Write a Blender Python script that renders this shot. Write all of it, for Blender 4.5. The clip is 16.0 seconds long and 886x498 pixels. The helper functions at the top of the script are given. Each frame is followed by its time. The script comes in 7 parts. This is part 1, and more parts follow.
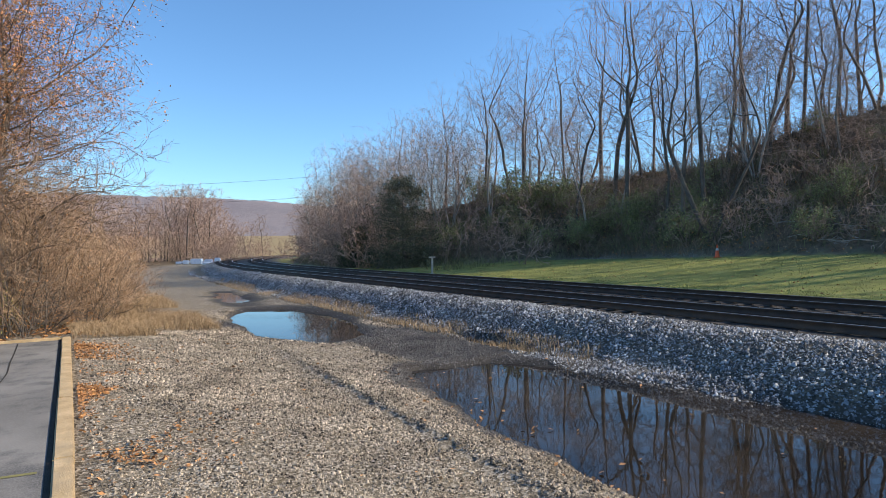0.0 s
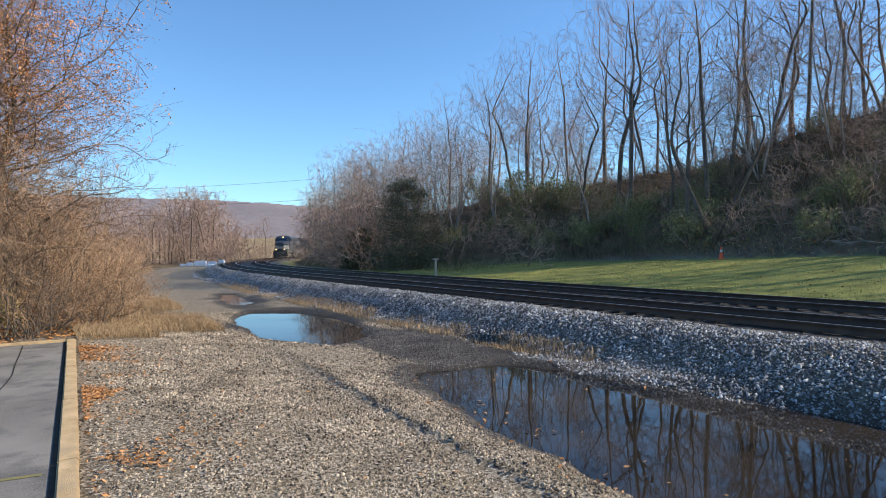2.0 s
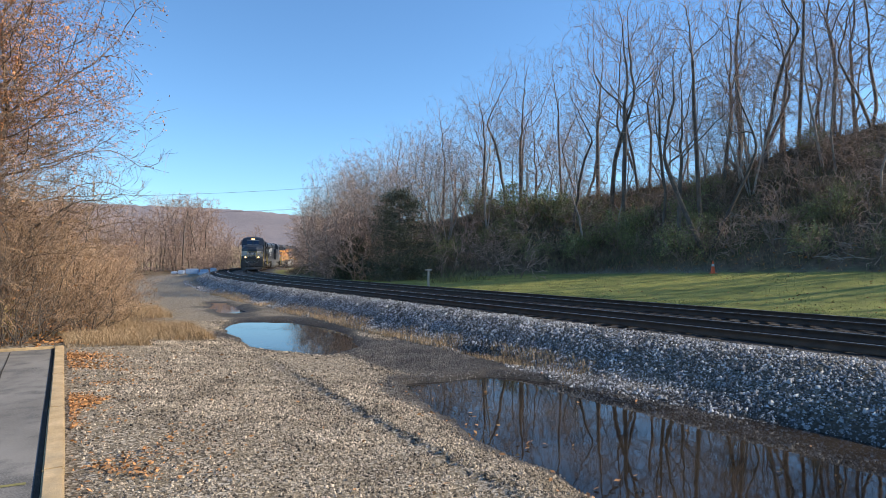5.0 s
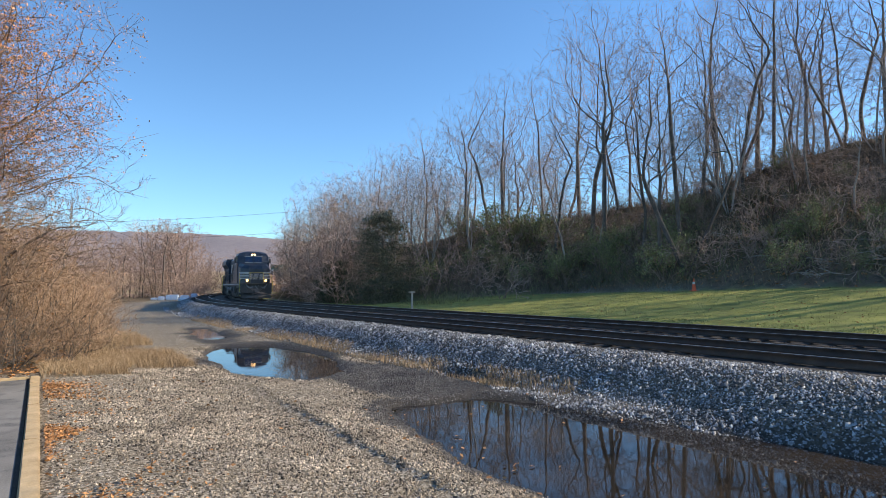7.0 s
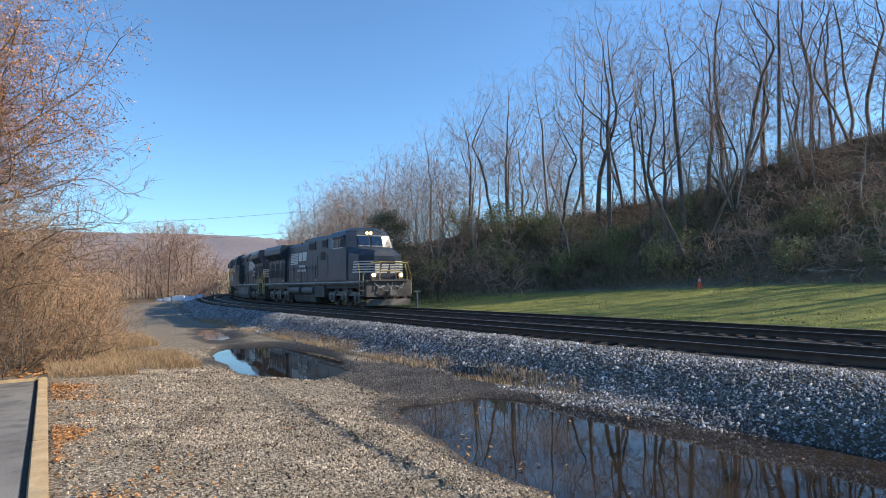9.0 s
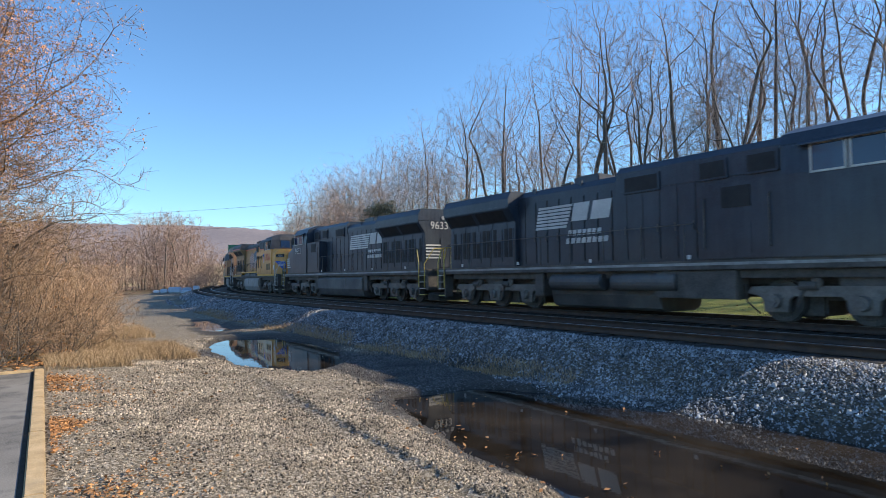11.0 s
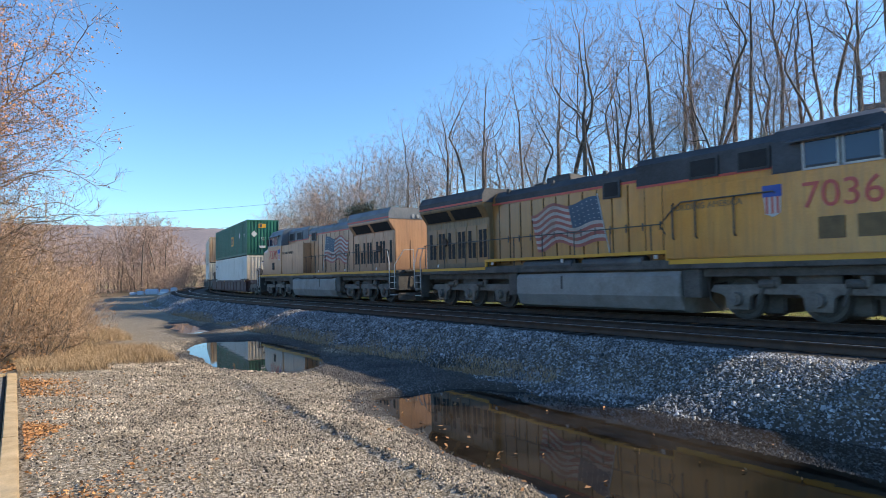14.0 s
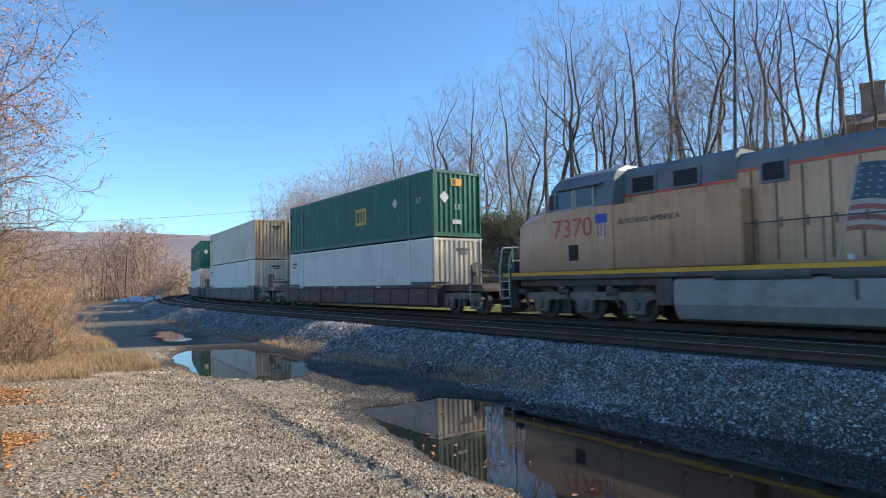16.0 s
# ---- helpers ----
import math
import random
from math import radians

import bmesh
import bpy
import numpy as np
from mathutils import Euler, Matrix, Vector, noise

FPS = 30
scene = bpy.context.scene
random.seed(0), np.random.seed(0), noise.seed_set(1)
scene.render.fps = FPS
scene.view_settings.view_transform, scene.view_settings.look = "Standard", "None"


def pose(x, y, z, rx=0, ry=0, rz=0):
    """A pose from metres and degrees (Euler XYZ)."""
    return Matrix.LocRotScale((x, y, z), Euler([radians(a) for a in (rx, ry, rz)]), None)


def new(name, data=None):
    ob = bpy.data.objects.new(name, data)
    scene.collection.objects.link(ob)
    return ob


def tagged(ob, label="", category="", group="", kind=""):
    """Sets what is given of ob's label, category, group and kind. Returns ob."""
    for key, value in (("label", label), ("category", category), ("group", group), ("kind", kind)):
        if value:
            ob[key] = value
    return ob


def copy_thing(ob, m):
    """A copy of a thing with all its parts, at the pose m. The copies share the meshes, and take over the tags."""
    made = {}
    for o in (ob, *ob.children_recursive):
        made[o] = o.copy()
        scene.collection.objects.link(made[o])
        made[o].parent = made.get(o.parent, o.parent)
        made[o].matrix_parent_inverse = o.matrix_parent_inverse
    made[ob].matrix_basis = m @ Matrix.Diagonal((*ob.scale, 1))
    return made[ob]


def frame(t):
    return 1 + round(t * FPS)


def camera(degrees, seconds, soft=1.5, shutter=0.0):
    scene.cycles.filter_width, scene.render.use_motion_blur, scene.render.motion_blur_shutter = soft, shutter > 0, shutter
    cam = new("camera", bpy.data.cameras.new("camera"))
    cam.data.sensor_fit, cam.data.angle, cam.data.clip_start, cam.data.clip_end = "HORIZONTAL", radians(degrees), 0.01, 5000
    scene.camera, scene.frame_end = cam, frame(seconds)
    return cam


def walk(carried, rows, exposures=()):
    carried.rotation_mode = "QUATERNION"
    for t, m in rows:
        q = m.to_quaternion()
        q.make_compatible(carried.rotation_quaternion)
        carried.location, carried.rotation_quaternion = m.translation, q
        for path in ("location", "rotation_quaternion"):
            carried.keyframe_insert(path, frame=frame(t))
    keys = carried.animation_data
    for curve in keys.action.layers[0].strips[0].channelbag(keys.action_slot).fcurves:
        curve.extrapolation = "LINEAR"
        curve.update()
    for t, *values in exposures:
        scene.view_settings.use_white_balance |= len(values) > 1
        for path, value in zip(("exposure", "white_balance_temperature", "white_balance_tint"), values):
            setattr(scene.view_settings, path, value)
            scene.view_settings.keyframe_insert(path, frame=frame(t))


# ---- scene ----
EYE = 2.45          # the eye stands this far above the standing water
cam = camera(70.8, 16.0, soft=0.4, shutter=0.15)
TURNS = [           # seconds, yaw, pitch, roll of the hand-held camera
    (0.0, -0.79, -0.10, 0.56),
    (0.5, -0.66, -0.04, 0.88),
    (1.0, -0.23, 0.04, 0.84),
    (1.5, -0.14, 0.18, 0.57),
    (2.0, -0.47, 0.08, 0.62),
    (2.5, -1.30, 0.19, 0.54),
    (3.0, -1.25, 0.25, 0.29),
    (5.5, -1.25, 1.85, -0.23),
    (6.0, -2.52, 3.01, 0.54),
    (6.5, -2.37, 3.06, 0.88),
    (7.0, -2.64, 3.07, 0.78),
    (7.5, -2.17, 2.99, 0.89),
    (8.0, -2.07, 2.97, 1.11),
    (8.5, -2.02, 2.89, 1.15),
    (9.0, -2.18, 2.99, 1.19),
    (11.5, -2.57, 1.75, 1.26),
    (12.0, -2.65, 1.40, 1.39),
    (12.5, -2.68, 1.46, 1.42),
    (13.0, -2.78, 1.82, 1.74),
    (13.5, -3.51, 1.95, 1.46),
    (14.0, -4.24, 2.18, 1.49),
    (14.5, -4.69, 2.35, 1.91),
    (15.0, -4.97, 2.49, 1.84),
    (15.5, -5.23, 2.68, 1.56),
    (16.0, -5.40, 2.85, 1.40),
]
walk(cam, [(t, pose(0, 0, EYE, 90 + pitch, roll, yaw)) for t, yaw, pitch, roll in TURNS],
     exposures=[(0.0, 0.66), (9.0, 0.68), (11.5, 0.74), (13.2, 0.82), (14.6, 0.82), (16.0, 0.78)])

# ---- light ----
SUN_AZ, SUN_EL = 86.0, 29.5
world = bpy.data.worlds.new("sky")
scene.world = world
world.use_nodes = True
wn = world.node_tree.nodes
sky = wn.new("ShaderNodeTexSky")
sky.sky_type, sky.sun_disc = "NISHITA", False
sky.sun_elevation, sky.sun_rotation = radians(SUN_EL), radians(SUN_AZ)
sky.altitude, sky.air_density, sky.dust_density, sky.ozone_density = 600, 1.0, 0.2, 3.2
wn["Background"].inputs["Strength"].default_value = 0.128
tint = wn.new("ShaderNodeMix")
tint.data_type, tint.blend_type = "RGBA", "MULTIPLY"
tint.inputs[0].default_value, tint.inputs[7].default_value = 1.0, (0.745, 0.97, 1.10, 1)
world.node_tree.links.new(sky.outputs["Color"], tint.inputs[6])
world.node_tree.links.new(tint.outputs[2], wn["Background"].inputs["Color"])
sun_data = bpy.data.lights.new("sun", "SUN")
sun_data.energy, sun_data.angle, sun_data.color = 4.6, radians(0.53), (1.0, 0.86, 0.67)
sun = new("sun", sun_data)
sun.matrix_basis = pose(0, 0, 60, 90 - SUN_EL, 0, 180 - SUN_AZ)

# ---- small library ----
PSI = -0.52736
CP, SP = math.cos(PSI), math.sin(PSI)


def ws(w, s):
    """From metres across the line (away from the eye) and along it to x, y."""
    return w * CP + s * SP, -w * SP + s * CP


def to_ws(x, y):
    return x * CP - y * SP, x * SP + y * CP


class Build:
    """Collects vertices and faces of one mesh."""

    def __init__(self):
        self.v, self.f = [], []

    def add(self, verts, faces):
        k = len(self.v)
        self.v += [tuple(p) for p in verts]
        self.f += [tuple(k + i for i in f) for f in faces]
        return self

    def box(self, x0, x1, y0, y1, z0, z1):
        v = [(x0, y0, z0), (x1, y0, z0), (x1, y1, z0), (x0, y1, z0), (x0, y0, z1), (x1, y0, z1), (x1, y1, z1), (x0, y1, z1)]
        return self.add(v, [(3, 2, 1, 0), (4, 5, 6, 7), (0, 1, 5, 4), (1, 2, 6, 5), (2, 3, 7, 6), (3, 0, 4, 7)])

    def prism(self, outline, a, b, axis="y"):
        """Sweeps a closed outline (pairs) from a to b along an axis."""
        put = {"x": lambda p, t: (t, p[0], p[1]), "y": lambda p, t: (p[0], t, p[1]), "z": lambda p, t: (p[0], p[1], t)}[axis]
        n = len(outline)
        v = [put(p, a) for p in outline] + [put(p, b) for p in outline]
        return self.add(v, [tuple(range(n))[::-1], tuple(range(n, 2 * n))] + [(i, (i + 1) % n, n + (i + 1) % n, n + i) for i in range(n)])

    def rod(self, p0, p1, r0, r1=None, n=8, caps=True):
        r1 = r0 if r1 is None else r1
        p0, p1 = Vector(p0), Vector(p1)
        q = (p1 - p0).to_track_quat("Z", "Y")
        ring = [q @ Vector((math.cos(a), math.sin(a), 0)) for a in (2 * math.pi * i / n for i in range(n))]
        v = [p0 + r0 * u for u in ring] + [p1 + r1 * u for u in ring]
        f = [(i, (i + 1) % n, n + (i + 1) % n, n + i) for i in range(n)]
        return self.add(v, f + ([tuple(range(n))[::-1], tuple(range(n, 2 * n))] if caps else []))

    def pipe(self, points, r, n=6):
        """One bent pipe through the points."""
        pts = [Vector(p) for p in points]
        rings = []
        for i, p in enumerate(pts):
            d = (pts[min(i + 1, len(pts) - 1)] - pts[max(i - 1, 0)]).normalized()
            a = d.cross(Vector((0.31, 0.17, 0.94)) if abs(d.z) < 0.9 else Vector((1, 0.1, 0))).normalized()
            c = d.cross(a)
            rings += [p + r * (math.cos(2 * math.pi * k / n) * a + math.sin(2 * math.pi * k / n) * c) for k in range(n)]
        m = len(pts)
        f = [(i * n + k, i * n + (k + 1) % n, (i + 1) * n + (k + 1) % n, (i + 1) * n + k) for i in range(m - 1) for k in range(n)]
        return self.add(rings, f + [tuple(range(n))[::-1], tuple(range((m - 1) * n, m * n))])

    def mesh(self, name, bevel=0.0, smooth=False):
        me = bpy.data.meshes.new(name)
        me.from_pydata(self.v, [], self.f)
        bm = bmesh.new()
        bm.from_mesh(me)
        bmesh.ops.recalc_face_normals(bm, faces=bm.faces)
        if bevel:
            edges = [e for e in bm.edges if len(e.link_faces) == 2 and e.calc_face_angle(0) > 0.6]
            bmesh.ops.bevel(bm, geom=edges, offset=bevel, segments=2, affect="EDGES", clamp_overlap=True)
        bm.to_mesh(me)
        bm.free()
        if smooth:
            me.shade_smooth()
        return me


def part(name, build, material, parent, label="", bevel=0.0, smooth=False, at=None):
    """Links one mesh under a thing or a part (or on its own)."""
    data = build.mesh(name, bevel, smooth) if isinstance(build, Build) else build
    if not data.materials:
        data.materials.append(material)
    ob = new(name, data)
    ob.parent = parent
    if at is not None:
        ob.matrix_basis = at
    return tagged(ob, label)


def thing(name, label, category, m=None, group="", kind=""):
    ob = new(name)
    ob.empty_display_size = 0.3
    if m is not None:
        ob.matrix_basis = m
    return tagged(ob, label, category, group, kind)


def mesh_np(name, verts, faces, material=None, smooth=False):
    """A mesh from arrays: verts (n, 3), faces (m, 3) or (m, 4)."""
    verts, faces = np.asarray(verts, np.float32), np.asarray(faces, np.int32)
    me = bpy.data.meshes.new(name)
    k = faces.shape[1]
    me.vertices.add(len(verts))
    me.vertices.foreach_set("co", verts.ravel())
    me.loops.add(faces.size)
    me.loops.foreach_set("vertex_index", faces.ravel())
    me.polygons.add(len(faces))
    me.polygons.foreach_set("loop_start", np.arange(0, faces.size, k, dtype=np.int32))
    me.update(calc_edges=True)
    me.validate()
    if smooth:
        me.shade_smooth()
    if material:
        me.materials.append(material)
    return me


def tubes_np(p0, p1, r0, r1, n=3):
    """Open tapered tubes for many segments at once: vertices and quads."""
    d = p1 - p0
    d = d / np.maximum(np.linalg.norm(d, axis=1, keepdims=True), 1e-6)
    ref = np.where(np.abs(d[:, 2:3]) > 0.9, np.array([[1.0, 0, 0]]), np.array([[0, 0, 1.0]]))
    a = np.cross(d, ref)
    a /= np.linalg.norm(a, axis=1, keepdims=True)
    b = np.cross(d, a)
    rings = []
    for p, r in ((p0, r0), (p1, r1)):
        for i in range(n):
            t = 2 * math.pi * i / n
            rings.append(p + r[:, None] * (math.cos(t) * a + math.sin(t) * b))
    v = np.stack(rings, 1).reshape(-1, 3)
    base = (np.arange(len(p0)) * 2 * n)[:, None]
    f = np.concatenate([base + np.array([[i, (i + 1) % n, n + (i + 1) % n, n + i]]) for i in range(n)])
    return v, f


def smooth01(t):
    t = np.clip(t, 0, 1)
    return t * t * (3 - 2 * t)


def wave(x, y, f, seed=0):
    """Cheap smooth noise of about -1 to 1."""
    r = np.random.RandomState(seed)
    z = np.zeros_like(np.asarray(x, float))
    for i in range(6):
        a, ph, k = r.uniform(0, 6.28), r.uniform(0, 6.28), f * r.uniform(0.6, 1.7)
        z = z + np.sin(k * (x * math.cos(a) + y * math.sin(a)) + ph)
    return z / 3.2


# ---- materials ----
def shader(name):
    m = bpy.data.materials.new(name)
    m.use_nodes = True
    return m, m.node_tree.nodes, m.node_tree.links, m.node_tree.nodes["Principled BSDF"]


def noise_node(n, l, scale, detail=4.0, rough=0.6, space="Object"):
    tc = n.new("ShaderNodeTexCoord")
    t = n.new("ShaderNodeTexNoise")
    t.inputs["Scale"].default_value, t.inputs["Detail"].default_value, t.inputs["Roughness"].default_value = scale, detail, rough
    l.new(tc.outputs[space], t.inputs["Vector"])
    return t.outputs["Fac"]


def ramp(n, l, fac, stops):
    r = n.new("ShaderNodeValToRGB")
    el = r.color_ramp.elements
    while len(el) < len(stops):
        el.new(0.5)
    for e, (p, c) in zip(el, stops):
        e.position, e.color = p, (*c, 1)
    l.new(fac, r.inputs["Fac"])
    return r.outputs["Color"]


def mix(n, l, a, b, fac, kind="MIX"):
    m = n.new("ShaderNodeMix")
    m.data_type, m.blend_type = "RGBA", kind
    for sock, val in ((m.inputs[0], fac), (m.inputs[6], a), (m.inputs[7], b)):
        if isinstance(val, (int, float)):
            sock.default_value = val
        elif isinstance(val, tuple):
            sock.default_value = (*val, 1)
        else:
            l.new(val, sock)
    return m.outputs[2]


def math_node(n, l, op, a, b=0.0, clamp=False):
    m = n.new("ShaderNodeMath")
    m.operation, m.use_clamp = op, clamp
    for sock, val in ((m.inputs[0], a), (m.inputs[1], b)):
        if isinstance(val, (int, float)):
            sock.default_value = val
        else:
            l.new(val, sock)
    return m.outputs[0]


def bump(n, l, p, height, strength, distance):
    b = n.new("ShaderNodeBump")
    b.inputs["Strength"].default_value, b.inputs["Distance"].default_value = strength, distance
    l.new(height, b.inputs["Height"])
    l.new(b.outputs["Normal"], p.inputs["Normal"])


def surface(name, c1, c2, coarse=3.0, fine=40.0, rough=0.7, metal=0.0, relief=0.2, depth=0.01, stain=None, spread=0.0, island=False):
    """Two colours mixed by coarse and fine noise, with relief; stain: a third colour in patches; spread: brightness by piece."""
    m, n, l, p = shader(name)
    a, b = noise_node(n, l, coarse), noise_node(n, l, fine, 6.0, 0.7)
    both = math_node(n, l, "ADD", math_node(n, l, "MULTIPLY", a, 0.55), math_node(n, l, "MULTIPLY", b, 0.45))
    col = ramp(n, l, both, [(0.36, c1), (0.64, c2)])
    if stain:
        s = noise_node(n, l, coarse * 0.6, 6.0, 0.75)
        col = mix(n, l, col, stain, ramp(n, l, s, [(0.5, (0, 0, 0)), (0.72, (0.85, 0.85, 0.85))]))
    if spread:
        if island:
            rnd = n.new("ShaderNodeNewGeometry").outputs["Random Per Island"]
        else:
            rnd = n.new("ShaderNodeObjectInfo").outputs["Random"]
        k = math_node(n, l, "ADD", math_node(n, l, "MULTIPLY", rnd, 2 * spread), 1 - spread)
        v = n.new("ShaderNodeHueSaturation")
        l.new(k, v.inputs["Value"])
        l.new(col, v.inputs["Color"])
        col = v.outputs["Color"]
    l.new(col, p.inputs["Base Color"])
    r = math_node(n, l, "ADD", math_node(n, l, "MULTIPLY", b, 0.25), rough - 0.12, True)
    l.new(r, p.inputs["Roughness"])
    p.inputs["Metallic"].default_value = metal
    if relief:
        bump(n, l, p, b, relief, depth)
    return m


def glow(name, colour, strength):
    m, n, l, p = shader(name)
    p.inputs["Base Color"].default_value = (*colour, 1)
    p.inputs["Emission Color"].default_value = (*colour, 1)
    p.inputs["Emission Strength"].default_value = strength
    return m


def ground_material():
    """Gravel, grass, leaf litter, dry field and mud, told apart by the ground's zone weights."""
    m, n, l, p = shader("ground")
    zone = n.new("ShaderNodeAttribute")
    zone.attribute_name = "zone"
    sep = n.new("ShaderNodeSeparateColor")
    l.new(zone.outputs["Color"], sep.inputs["Color"])
    big, mid, small = noise_node(n, l, 0.35), noise_node(n, l, 2.2, 6), noise_node(n, l, 28.0, 8, 0.75)
    tc = n.new("ShaderNodeTexCoord")
    vor = n.new("ShaderNodeTexVoronoi")
    vor.inputs["Scale"].default_value = 30.0
    l.new(tc.outputs["Object"], vor.inputs["Vector"])
    pebble = ramp(n, l, vor.outputs["Color"], [(0.15, (0.05, 0.042, 0.033)), (0.5, (0.19, 0.16, 0.122)), (0.85, (0.52, 0.465, 0.38))])
    dirt = ramp(n, l, small, [(0.3, (0.10, 0.08, 0.052)), (0.7, (0.33, 0.27, 0.18))])
    gravel = mix(n, l, pebble, dirt, ramp(n, l, mid, [(0.4, (0.1, 0.1, 0.1)), (0.72, (0.75, 0.75, 0.75))]))
    grass = mix(n, l, ramp(n, l, small, [(0.25, (0.12, 0.135, 0.03)), (0.75, (0.40, 0.40, 0.115))]), (0.42, 0.36, 0.15),
                ramp(n, l, mid, [(0.45, (0, 0, 0)), (0.75, (0.55, 0.55, 0.55))]))
    grass = mix(n, l, grass, (0.075, 0.095, 0.024), ramp(n, l, noise_node(n, l, 1.1, 5, 0.7), [(0.47, (0, 0, 0)), (0.62, (0.6, 0.6, 0.6))]))
    litter = mix(n, l, ramp(n, l, small, [(0.3, (0.06, 0.043, 0.03)), (0.7, (0.26, 0.18, 0.12))]), (0.065, 0.07, 0.03),
                 ramp(n, l, big, [(0.45, (0, 0, 0)), (0.65, (0.7, 0.7, 0.7))]))
    litter = mix(n, l, litter, (0.05, 0.04, 0.028), ramp(n, l, mid, [(0.50, (0, 0, 0)), (0.64, (0.7, 0.7, 0.7))]))
    field = ramp(n, l, small, [(0.3, (0.22, 0.165, 0.085)), (0.7, (0.36, 0.28, 0.15))])
    # mud tone, also used for the gap shade painted under the ballast
    mud = ramp(n, l, mid, [(0.3, (0.026, 0.0235, 0.021)), (0.7, (0.062, 0.054, 0.045))])
    col = mix(n, l, gravel, grass, sep.outputs[0])
    col = mix(n, l, col, litter, sep.outputs[1])
    alpha = zone.outputs["Alpha"]
    col = mix(n, l, col, field, math_node(n, l, "SUBTRACT", 1.0, alpha))
    col = mix(n, l, col, mud, sep.outputs[2])
    l.new(col, p.inputs["Base Color"])
    l.new(math_node(n, l, "SUBTRACT", 0.95, math_node(n, l, "MULTIPLY", sep.outputs[2], 0.3)), p.inputs["Roughness"])
    p.inputs["Specular IOR Level"].default_value = 0.15
    bump(n, l, p, math_node(n, l, "ADD", small, math_node(n, l, "MULTIPLY", vor.outputs["Distance"], 0.6)), 0.6, 0.03)
    return m


def water_material():
    m, n, l, p = shader("water")
    silt = noise_node(n, l, 0.55, 4.0)
    l.new(ramp(n, l, silt, [(0.38, (0.008, 0.0065, 0.005)), (0.72, (0.046, 0.036, 0.026))]), p.inputs["Base Color"])
    p.inputs["Roughness"].default_value = 0.02
    p.inputs["IOR"].default_value = 1.33
    p.inputs["Specular IOR Level"].default_value = 0.5
    a = noise_node(n, l, 1.3, 2.0)
    b = noise_node(n, l, 9.0, 2.0)
    bump(n, l, p, math_node(n, l, "ADD", a, math_node(n, l, "MULTIPLY", b, 0.15)), 0.06, 0.02)
    return m


def asphalt_material():
    """Grey worn asphalt: broad dark blotches and a faint fine grain."""
    m, n, l, p = shader("asphalt")
    base = ramp(n, l, noise_node(n, l, 0.8, 2.0, 0.5), [(0.3, (0.115, 0.107, 0.096)), (0.7, (0.22, 0.207, 0.188))])
    blotch = ramp(n, l, noise_node(n, l, 1.7, 3.0, 0.55), [(0.48, (0, 0, 0)), (0.64, (0.8, 0.8, 0.8))])
    col = mix(n, l, base, (0.045, 0.045, 0.048), blotch)
    l.new(mix(n, l, col, (0.27, 0.26, 0.24), ramp(n, l, noise_node(n, l, 55, 3.0, 0.6), [(0.42, (0, 0, 0)), (0.7, (0.7, 0.7, 0.7))])), p.inputs["Base Color"])
    p.inputs["Roughness"].default_value = 0.88
    return m


GROUND = ground_material()
WATER = water_material()
STONE = surface("crushed_stone", (0.095, 0.074, 0.05), (0.46, 0.385, 0.29), 1.2, 60, 0.85, relief=0.3, depth=0.006, stain=(0.075, 0.064, 0.048), spread=0.95, island=True)
WETSTONE = surface("damp_stone", (0.024, 0.022, 0.0205), (0.145, 0.134, 0.12), 1.2, 60, 0.45, relief=0.3, depth=0.006, spread=0.85, island=True)
BALLAST = surface("ballast_stone", (0.052, 0.055, 0.058), (0.42, 0.425, 0.425), 3, 60, 0.8, relief=0.3, depth=0.006, spread=0.9, island=True)
BED = surface("dusty_bed_stone", (0.022, 0.019, 0.017), (0.06, 0.052, 0.046), 6, 60, 0.9, relief=0.3, depth=0.006, spread=0.4, island=True)
ASPHALT = asphalt_material()
KERB = surface("kerb_paint", (0.36, 0.25, 0.12), (0.64, 0.47, 0.27), 2.5, 70, 0.85, relief=0.9, depth=0.008, stain=(0.36, 0.28, 0.17))
RAIL = surface("rusty_rail", (0.035, 0.022, 0.016), (0.085, 0.05, 0.032), 4, 50, 0.75, relief=0.15)
RAILTOP = surface("rail_head", (0.35, 0.34, 0.33), (0.55, 0.54, 0.52), 1, 30, 0.3, metal=0.9, relief=0.0)
TIE = surface("old_tie", (0.018, 0.015, 0.013), (0.052, 0.042, 0.035), 5, 50, 0.9, relief=0.4, spread=0.25)
BARK = surface("bark", (0.055, 0.045, 0.038), (0.21, 0.172, 0.14), 1.5, 22, 0.9, relief=0.6, depth=0.02, spread=0.25)
TWIG = surface("twig", (0.17, 0.115, 0.09), (0.385, 0.27, 0.215), 0.8, 8, 0.85, relief=0.0, spread=0.25)
RED_TWIG = surface("reddish_twig", (0.27, 0.175, 0.105), (0.60, 0.41, 0.26), 1.2, 8, 0.85, relief=0.0, spread=0.2)
BROWN_TWIG = surface("brown_twig", (0.11, 0.075, 0.05), (0.36, 0.24, 0.15), 1.2, 8, 0.85, relief=0.0, spread=0.2)
PALE_TWIG = surface("pale_twig", (0.27, 0.18, 0.135), (0.51, 0.36, 0.275), 1.0, 8, 0.85, relief=0.0, spread=0.2)
PALE_BARK = surface("pale_bark", (0.22, 0.20, 0.175), (0.42, 0.38, 0.33), 1.5, 22, 0.9, relief=0.5, depth=0.015, spread=0.2)
STRAW = surface("dry_grass", (0.26, 0.175, 0.095), (0.47, 0.34, 0.20), 1.5, 12, 0.85, relief=0.0, spread=0.4, island=True)
LEAF = surface("dead_leaf", (0.28, 0.125, 0.045), (0.52, 0.265, 0.10), 3, 30, 0.75, relief=0.0, spread=0.45, island=True)
